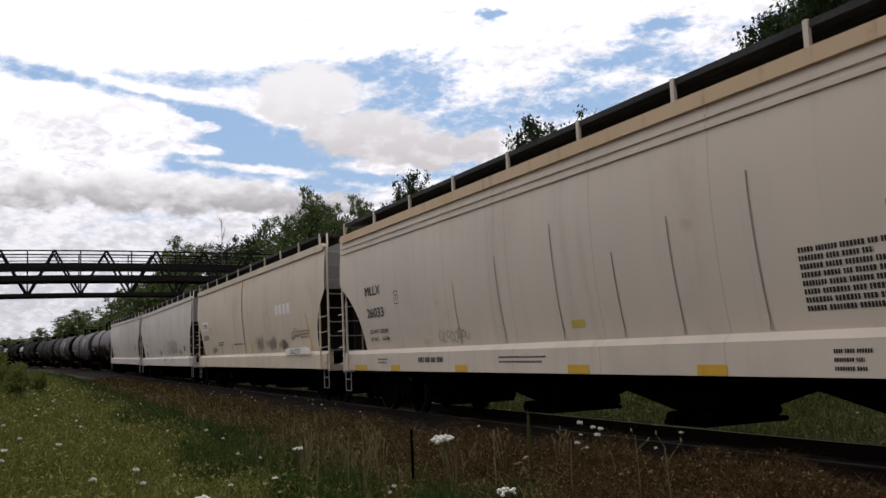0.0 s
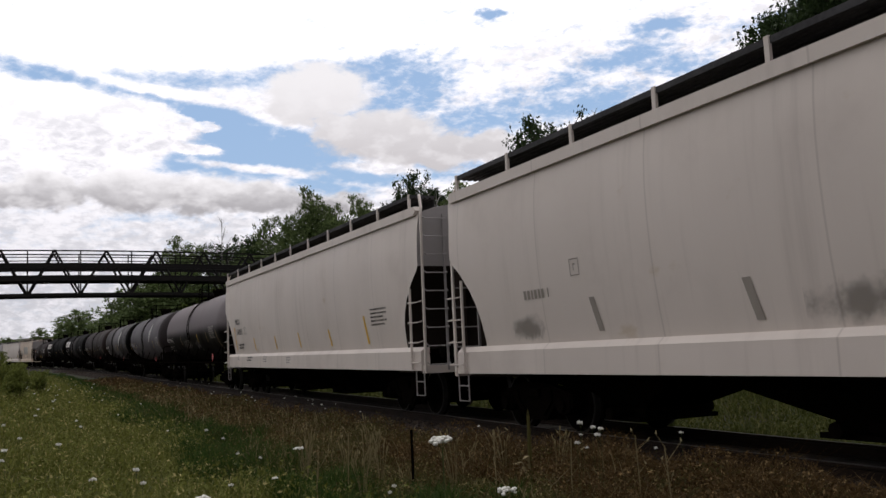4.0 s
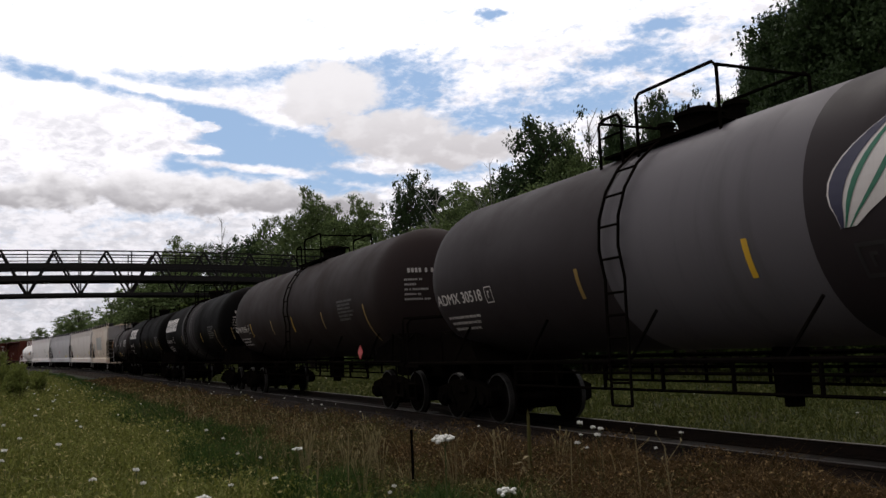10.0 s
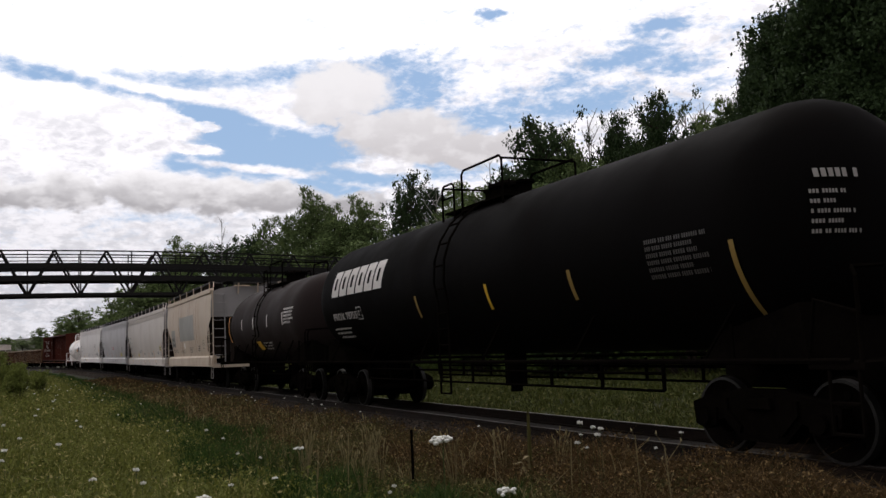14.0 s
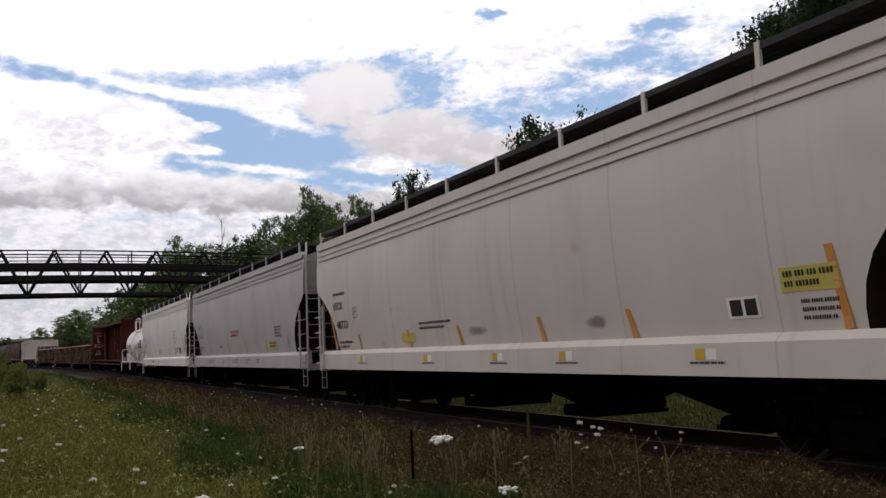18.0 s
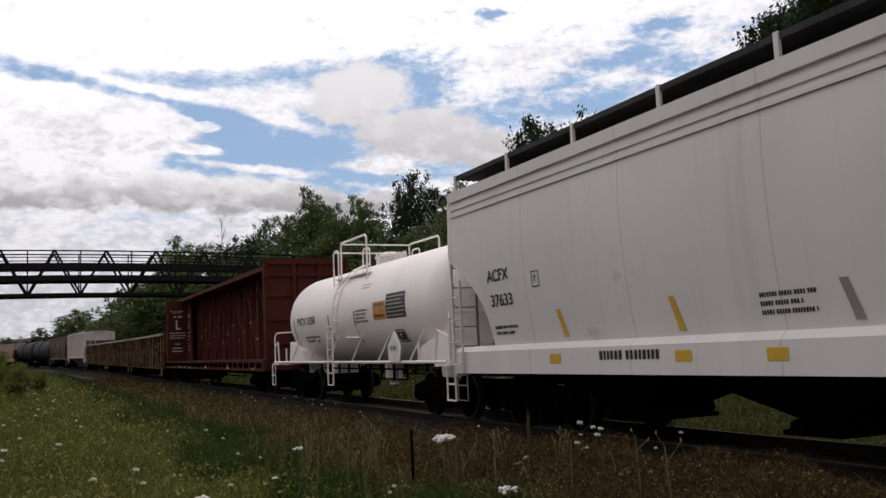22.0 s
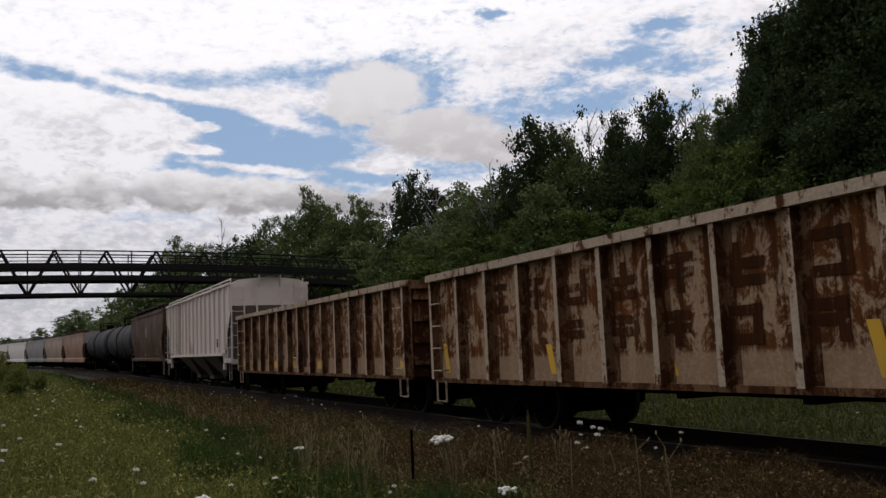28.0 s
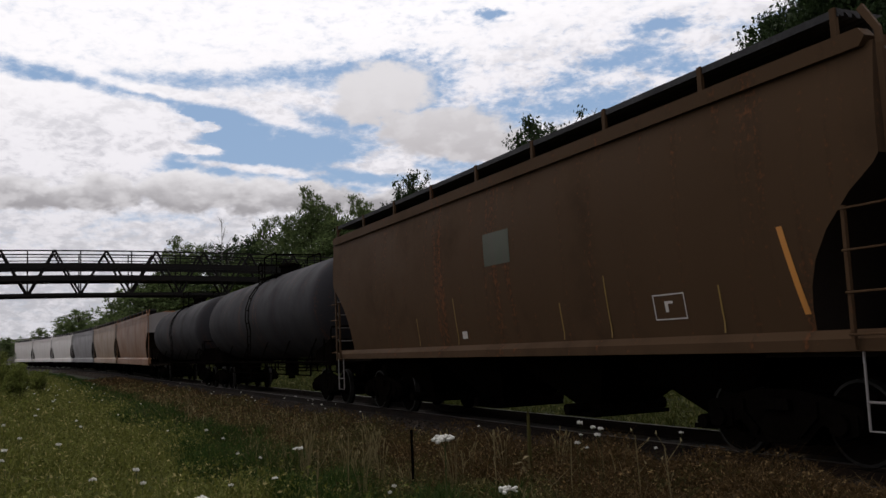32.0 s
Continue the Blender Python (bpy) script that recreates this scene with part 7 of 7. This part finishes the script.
patch_part(c, -1.15, -0.8, 1.82, 2.08, LIGHTPANEL, sheet, name="label")
for x, z0, z1 in ((-2.5, 2.4, 3.9), (-2.35, 1.6, 2.9), (-4.2, 3.0, 3.8), (2.15, 1.6, 3.6), (0.9, 3.3, 4.0), (4.9, 1.5, 2.3), (2.6, 2.0, 4.0)):
    strip(c, x, z0, z1, RUSTRUN, sheet, 0.06, 0.03, "rust_run")

c = car_no(12)
skin_text(c, "UTCX", -8.0, 2.45, 0.19, 0.7, INK, sheet)
skin_text(c, "48722", -7.9, 1.98, 0.19, 0.86, INK, sheet)
frame_mark(c, -6.6, 2.19, 0.3, 0.25, INK, sheet)
for x, z1 in ((-8.2, 2.3), (-6.33, 1.8), (-3.3, 1.8), (-0.9, 1.8), (2.0, 1.82), (4.3, 1.82), (7.7, 2.28)):
    strip(c, x, 1.44, z1, ORANGEMARK, sheet, 0.11, -0.1)
bars(c, -7.86, 1.6, 2, 0.95, INK, sheet, 121, 0.06)
bars(c, -8.0, 2.8, 1, 0.9, INK, sheet, 122, 0.07)
patch_part(c, 6.97, 7.72, 1.84, 2.1, LABELYELLOW, sheet, name="label", label="yellow notice label")
bars(c, 7.02, 2.0, 2, 0.65, INK, lambda z: sheet(z) - 0.004, 123, 0.06)
patch_part(c, 6.12, 6.62, 1.6, 1.84, LIGHTPANEL, sheet, name="label")
for k in range(2):
    patch_part(c, 6.17 + k * 0.23, 6.35 + k * 0.23, 1.63, 1.81, INK, sheet, name="label_square", lift=0.01)
for x, w_ in ((-0.6, 0.9), (3.2, 0.6)):
    patch_part(c, x, x + w_, 1.58, 1.78, GRIME, sheet, name="grime")
bars(c, -2.7, 1.88, 2, 1.5, INK, sheet, 124, 0.05)
bars(c, 7.2, 1.72, 3, 0.5, INK, sheet, 125, 0.04)
patch_part(c, -3.7, -3.0, 1.54, 1.74, LABELYELLOW, sheet, name="label")
for x in (-6.16, -2.4, 0.5, 2.6, 5.6):
    patch_part(c, x, x + 0.17, 1.15, 1.28, YELLOW, sheet, name="sticker")
    patch_part(c, x + 0.18, x + 0.36, 1.15, 1.28, LIGHTPANEL, sheet, name="sticker")
    bars(c, x - 0.1, 1.1, 1, 0.6, INK, sheet, 126, 0.03)

c = car_no(13)
skin_text(c, "ACFX", -7.8, 2.58, 0.19, 0.85, INK, sheet)
skin_text(c, "67143", -7.8, 2.16, 0.19, 0.88, INK, sheet)
frame_mark(c, -6.73, 2.4, 0.28, 0.24, INK, sheet)
bars(c, -0.88, 2.24, 2, 1.35, REDMARK, sheet, 131, 0.08, 0.05)
for x in (-5.3, -1.6, 1.45, 4.4, 7.2):
    strip(c, x, 1.5, 1.88, ORANGEMARK, sheet, 0.1, -0.06)
patch_part(c, 4.8, 5.8, 1.55, 1.82, LABELYELLOW, sheet, name="label", label="yellow notice label")
bars(c, 4.9, 1.72, 2, 0.8, INK, lambda z: sheet(z) - 0.004, 132, 0.05)
bars(c, 5.7, 2.22, 4, 0.8, INK, sheet, 133, 0.05)
bars(c, -3.33, 1.73, 1, 0.5, INK, sheet, 134, 0.06)
for k, (x, w_) in enumerate(((-5.3, 0.95), (-0.58, 1.0), (1.65, 0.55), (3.3, 0.5), (-2.5, 0.4))):
    bars(c, x, 1.2, 2, w_, INK, sheet, 135 + k, 0.045)
bars(c, -7.8, 1.75, 2, 0.9, INK, sheet, 139, 0.06)

c = car_no(14)
skin_text(c, "ACFX", -7.75, 2.5, 0.2, 0.72, INK, sheet)
skin_text(c, "37633", -7.7, 2.08, 0.2, 0.72, INK, sheet)
frame_mark(c, -6.3, 2.3, 0.22, 0.25, INK, sheet)
for x in (-5.6, -3.0, -0.4, 2.4, 4.6):
    strip(c, x, 1.5, 1.92, YELLOW if x < -2 else SMUDGE, sheet, 0.11, -0.12)
strip(c, 7.6, 1.5, 2.6, YELLOW, sheet, 0.14, -0.2)
bars(c, -7.7, 1.7, 2, 0.75, INK, sheet, 141, 0.05)
bars(c, -1.6, 1.8, 3, 0.8, INK, sheet, 142, 0.05)
bars(c, 4.3, 2.75, 6, 1.2, SMUDGE, sheet, 143, 0.05, 0.07)
patch_part(c, 5.9, 6.5, 1.6, 1.9, INK, sheet, name="label")
bars(c, 4.9, 1.85, 3, 0.8, INK, sheet, 144, 0.05)
bars(c, -4.6, 1.16, 1, 1.3, INK, sheet, 145, 0.12)
for x in (-5.9, -3.0, -1.5):
    patch_part(c, x, x + 0.3, 1.12, 1.26, YELLOW, sheet, name="sticker")

c = car_no(15)
ST = SMALLTANK
skin_text(c, "PVCX 13358", -4.46, 2.2, 0.22, 1.75, INK, ST)
patch_part(c, 2.0, 2.8, 2.1, 2.52, ORANGEMARK, ST, name="sign", label="orange warning sign")
bars(c, 2.1, 2.42, 1, 0.6, INK, lambda z: ST(z) - 0.004, 151, 0.05)
bars(c, 2.1, 2.17, 1, 0.6, INK, lambda z: ST(z) - 0.004, 152, 0.05)
patch_part(c, 2.84, 4.0, 2.1, 2.66, INK, ST, name="data_panel", label="black panel of white figures")
bars(c, 2.9, 2.57, 6, 1.05, CHALKINK, lambda z: ST(z) - 0.004, 153, 0.03, 0.055)
patch_part(c, 3.04, 3.6, 1.56, 1.84, INK, ST, name="label")
frame_mark(c, 3.08, 1.59, 0.48, 0.22, LIGHTPANEL, lambda z: ST(z) - 0.004)
bars(c, 0.75, 2.35, 4, 0.85, INK, ST, 154, 0.05, 0.04)
bars(c, 0.95, 2.98, 2, 0.75, SMUDGE, ST, 155, 0.03)
bars(c, -4.0, 1.8, 2, 1.4, INK, ST, 156, 0.06)
for x in (-4.9, -1.5, 0.6):
    strip(c, x, 1.6, 2.38, RUSTRUN, ST, 0.08)
placard = bmesh.new()
prism(placard, [(3.62, 1.14), (4.2, 1.14), (4.28, 1.45), (3.95, 1.80), (3.58, 1.48)], -1.545, -1.515)
pl = part("placard_board", placard, TANKWHITE, c, "white board with a diamond placard")
bm = bmesh.new()
bm.faces.new([bm.verts.new((3.93 + dx, -1.56, 1.42 + dz)) for dx, dz in ((-0.24, 0), (0, -0.24), (0.24, 0), (0, 0.24))])
part("placard", bm, LIGHTPANEL, pl)
skin_text(c, "1830", 3.76, 1.38, 0.1, 0.34, INK, lambda z: -1.56)

c = car_no(16)
sill_y = lambda z: -1.505
for x in (-8.6, -3.9, 0.5, 5.2, 9.5):
    patch_part(c, x, x + 0.5, 0.89, 1.02, YELLOW, sill_y, name="reflective_strip")
bars(c, -7.2, 0.9, 1, 1.25, CHALKINK, sill_y, 161, 0.15)
bars(c, -5.2, 0.98, 2, 0.8, CHALKINK, sill_y, 162, 0.035)
gus = lambda z: -0.372
bars(c, -11.1, 3.7, 2, 1.1, CHALKINK, gus, 163, 0.05)
bars(c, -11.1, 2.7, 3, 1.1, CHALKINK, gus, 164, 0.06, 0.12)
patch_part(c, -10.7, -10.55, 2.95, 3.35, CHALKINK, gus, name="company_sign")
bars(c, -11.0, 2.1, 3, 0.8, CHALKINK, gus, 165, 0.05, 0.12)
# lettering on the inner face of the rear bulkhead
rnd = random.Random(167)
for z, h, y0, y1 in ((3.95, 0.05, -1.30, -0.62), (3.85, 0.05, -1.20, -0.70), (3.60, 0.11, -1.12, -0.72), (2.72, 0.06, -1.34, -0.55), (2.58, 0.06, -1.34, -0.50), (2.44, 0.06, -1.34, -0.58), (2.08, 0.10, -1.05, -0.80), (1.86, 0.08, -1.18, -0.68), (1.70, 0.08, -1.22, -0.62)):
    bm = bmesh.new()
    y = y0
    while y < y1:
        q = [bm.verts.new((-11.4 + 0.12 + 0.18 * (zz - 0.85) / 3.67 + 0.008, yy, zz)) for yy, zz in ((y, z), (y + h * 0.5, z), (y + h * 0.5, z + h), (y, z + h))]
        bm.faces.new(q)
        y += h * (0.75 if rnd.random() < 0.85 else 1.3)
    part("small_print", bm, CHALKINK, c)
bm = bmesh.new()
for y0, y1, z0, z1 in ((-1.02, -0.92, 3.02, 3.46), (-1.02, -0.74, 2.94, 3.04)):
    bm.faces.new([bm.verts.new((-11.4 + 0.12 + 0.18 * (zz - 0.85) / 3.67 + 0.008, yy, zz)) for yy, zz in ((y0, z0), (y1, z0), (y1, z1), (y0, z1))])
part("company_sign", bm, CHALKINK, c)
for k in range(17):
    x = -9.3 + 1.1625 * k
    patch_part(c, x - 0.06, x + 0.06, 2.0 + 0.35 * (k % 3), 2.06 + 0.35 * (k % 3), CHALKINK, lambda z: -0.13, name="tag")

side = lambda z: -1.442
ribf = lambda z: -1.55
for i, xs_ in ((17, (-7.5, -2.1, 3.2, 7.6)), (18, (-7.6, -3.85, -1.05, 2.0, 6.5)), (19, (-7.66, -6.0, -3.2, -1.2, 1.5, 3.0, 5.4, 7.5))):
    c = car_no(i)
    for k, x in enumerate(xs_):
        if i == 18:
            strip(c, x, 0.95, 1.5 - 0.1 * (k % 3), YELLOW, side, 0.16, -0.12, "reflective_strip")
        else:
            patch_part(c, x, x + 0.45, 0.96, 1.16, YELLOW, side, name="reflective_strip")
DARKRUST = rust_sheet("dark_rust", (0.05, 0.02, 0.009), (0.028, 0.011, 0.005), 0.5)
LETTERRUST = rust_sheet("letter_rust", (0.24, 0.15, 0.09), (0.065, 0.022, 0.006), 0.39)
rnd = random.Random(61)
c = car_no(18)
for row, (z0, z1, x0, n) in enumerate(((1.95, 2.45, -5.6, 9), (1.3, 1.75, -3.4, 7))):
    for k in range(n):
        x = x0 + k * 1.15
        strip(c, x + rnd.choice((0.0, 0.18, 0.36)), z0, z1, LETTERRUST, side, 0.15, 0.0, "faded_sign")
        for z in rnd.sample((z0, (z0 + z1) / 2 - 0.06, z1 - 0.13), 2):
            patch_part(c, x, x + 0.5, z, z + 0.12, LETTERRUST, lambda z: -1.446, name="faded_sign")
c = car_no(19)
frame_mark(c, -1.4, 0.98, 0.8, 0.3, CHALKINK, side, "test_box", 0.03)
patch_part(c, -0.4, 0.45, 1.0, 2.0, DARKRUST, side, name="rust_patch")

c = car_no(20)
flatside = lambda z: -1.503
for row, z in enumerate((3.28, 2.96, 2.62)):
    for k in range(7):
        x = -6.05 + k * 0.27
        if abs(x + 5.22) > 0.12 and (k + row) % 4:
            patch_part(c, x, x + 0.035, z, z + 0.2, INK if row == 2 else SMUDGE, flatside, name="faded_letter")
            patch_part(c, x + 0.05, x + 0.14, z + (0.16 if k % 2 else 0.0), z + (0.19 if k % 2 else 0.03), INK if row == 2 else SMUDGE, flatside, name="faded_letter")
bars(c, -6.1, 2.4, 3, 1.15, SMUDGE, flatside, 204, 0.05, 0.08)
scrawl(c, -5.4, 1.62, 0.6, 0.55, INK, flatside, 205, 3, 0.02)
strip(c, -4.225, 1.5, 4.1, RUSTRUN, lambda z: -1.581, 0.09, 0.0, "rust_run")
strip(c, -4.12, 1.5, 4.1, RUSTRUN, flatside, 0.16, 0.0, "rust_run")
strip(c, -3.94, 2.4, 4.1, SMUDGE, flatside, 0.09, 0.0, "dirt_run")
for x, z0, z1 in ((-0.6, 1.55, 1.9), (5.55, 1.75, 2.1), (-7.0, 1.52, 1.62)):
    patch_part(c, x, x + 0.62, z0, z1, DARKEND, flatside, name="gauge_plate")
patch_part(c, -0.98, -0.82, 1.6, 2.1, ORANGEMARK, flatside, name="marking_strip")

c = car_no(21)
frame_mark(c, 4.6, 1.64, 0.6, 0.32, CHALKINK, sheet)
GREENSIGN = painted("faded_green_sign", (0.045, 0.055, 0.030), (0.06, 0.04, 0.028), 0.6, 0.7)
patch_part(c, 0.2, 1.1, 2.75, 3.3, GREENSIGN, sheet, name="company_sign")
strip(c, 7.0, 1.6, 2.53, ORANGEMARK, sheet, 0.08, -0.2)
patch_part(c, -1.0, -0.8, 1.55, 1.68, CHALKINK, sheet, name="label")
for k, x in enumerate((-3.0, -1.2, 2.4, 3.6, 5.8)):
    strip(c, x, 1.45, 2.0 + 0.3 * (k % 2), DULLSTRIP, sheet, 0.025, 0.0, "dirt_run")


# ---------- movement ----------
def car_rows(s16, t_list):
    rows = []
    for t in t_list:
        x, y, z, h = on_line(s16 + travelled(t))
        slope = math.atan2(float(grade(s16 + travelled(t) + 5) - grade(s16 + travelled(t) - 5)), 10)
        rows.append((t, Matrix.Translation((x, y, z)) @ Euler((0, -slope, h)).to_matrix().to_4x4()))
    return rows


def wheel_rows(wheel, s16):
    """Turning about the axle while the car is near; the angle goes with the way travelled."""
    place = wheel.location.copy()

    def row(t):
        return t, Matrix.Translation(place) @ Matrix.Rotation((travelled(t) / 0.455) % math.tau, 4, "Y")

    first, last = None, None
    for k in range(961):
        s = s16 + travelled(k / 30)
        if -70 < s < 4:
            first = k if first is None else first
            last = k
    if first is None:
        return [row(0.0), (32.0, row(0.0)[1])]
    ks = list(range(first, last + 1))
    rows = [row(k / 30) for k in ks]
    if first > 0:
        rows.insert(0, (0.0, rows[0][1]))
    if last < 960:
        rows.append((32.0, rows[-1][1]))
    return rows


def motions():
    place = {car.name: s16 for car, s16 in CARS}
    for wheel, car in SPIN:
        walk(wheel, wheel_rows(wheel, place[car.name]))
    for car, s16 in CARS:
        walk(car, car_rows(s16, [k * 2.0 for k in range(17)]))
    # the nearest flowers sway in the wind
    for i, ob in enumerate(BLOWN):
        x, y, z = ob.location
        rows = []
        for k in range(33):
            sway = (1.0 + 1.5 * math.sin(k * 1.9 + i) + 1.0 * math.sin(k * 0.47 + 2 * i)) * 0.5
            rows.append((float(k), pose(x, y, z, 0.8 * sway, sway, 0)))
        walk(ob, rows)
    for ob, turn in CLOUDS:
        walk(ob, [(t, pose(*EYE, 0, 0, turn * t / 32.0)) for t in (0.0, 16.0, 32.0)])


motions()
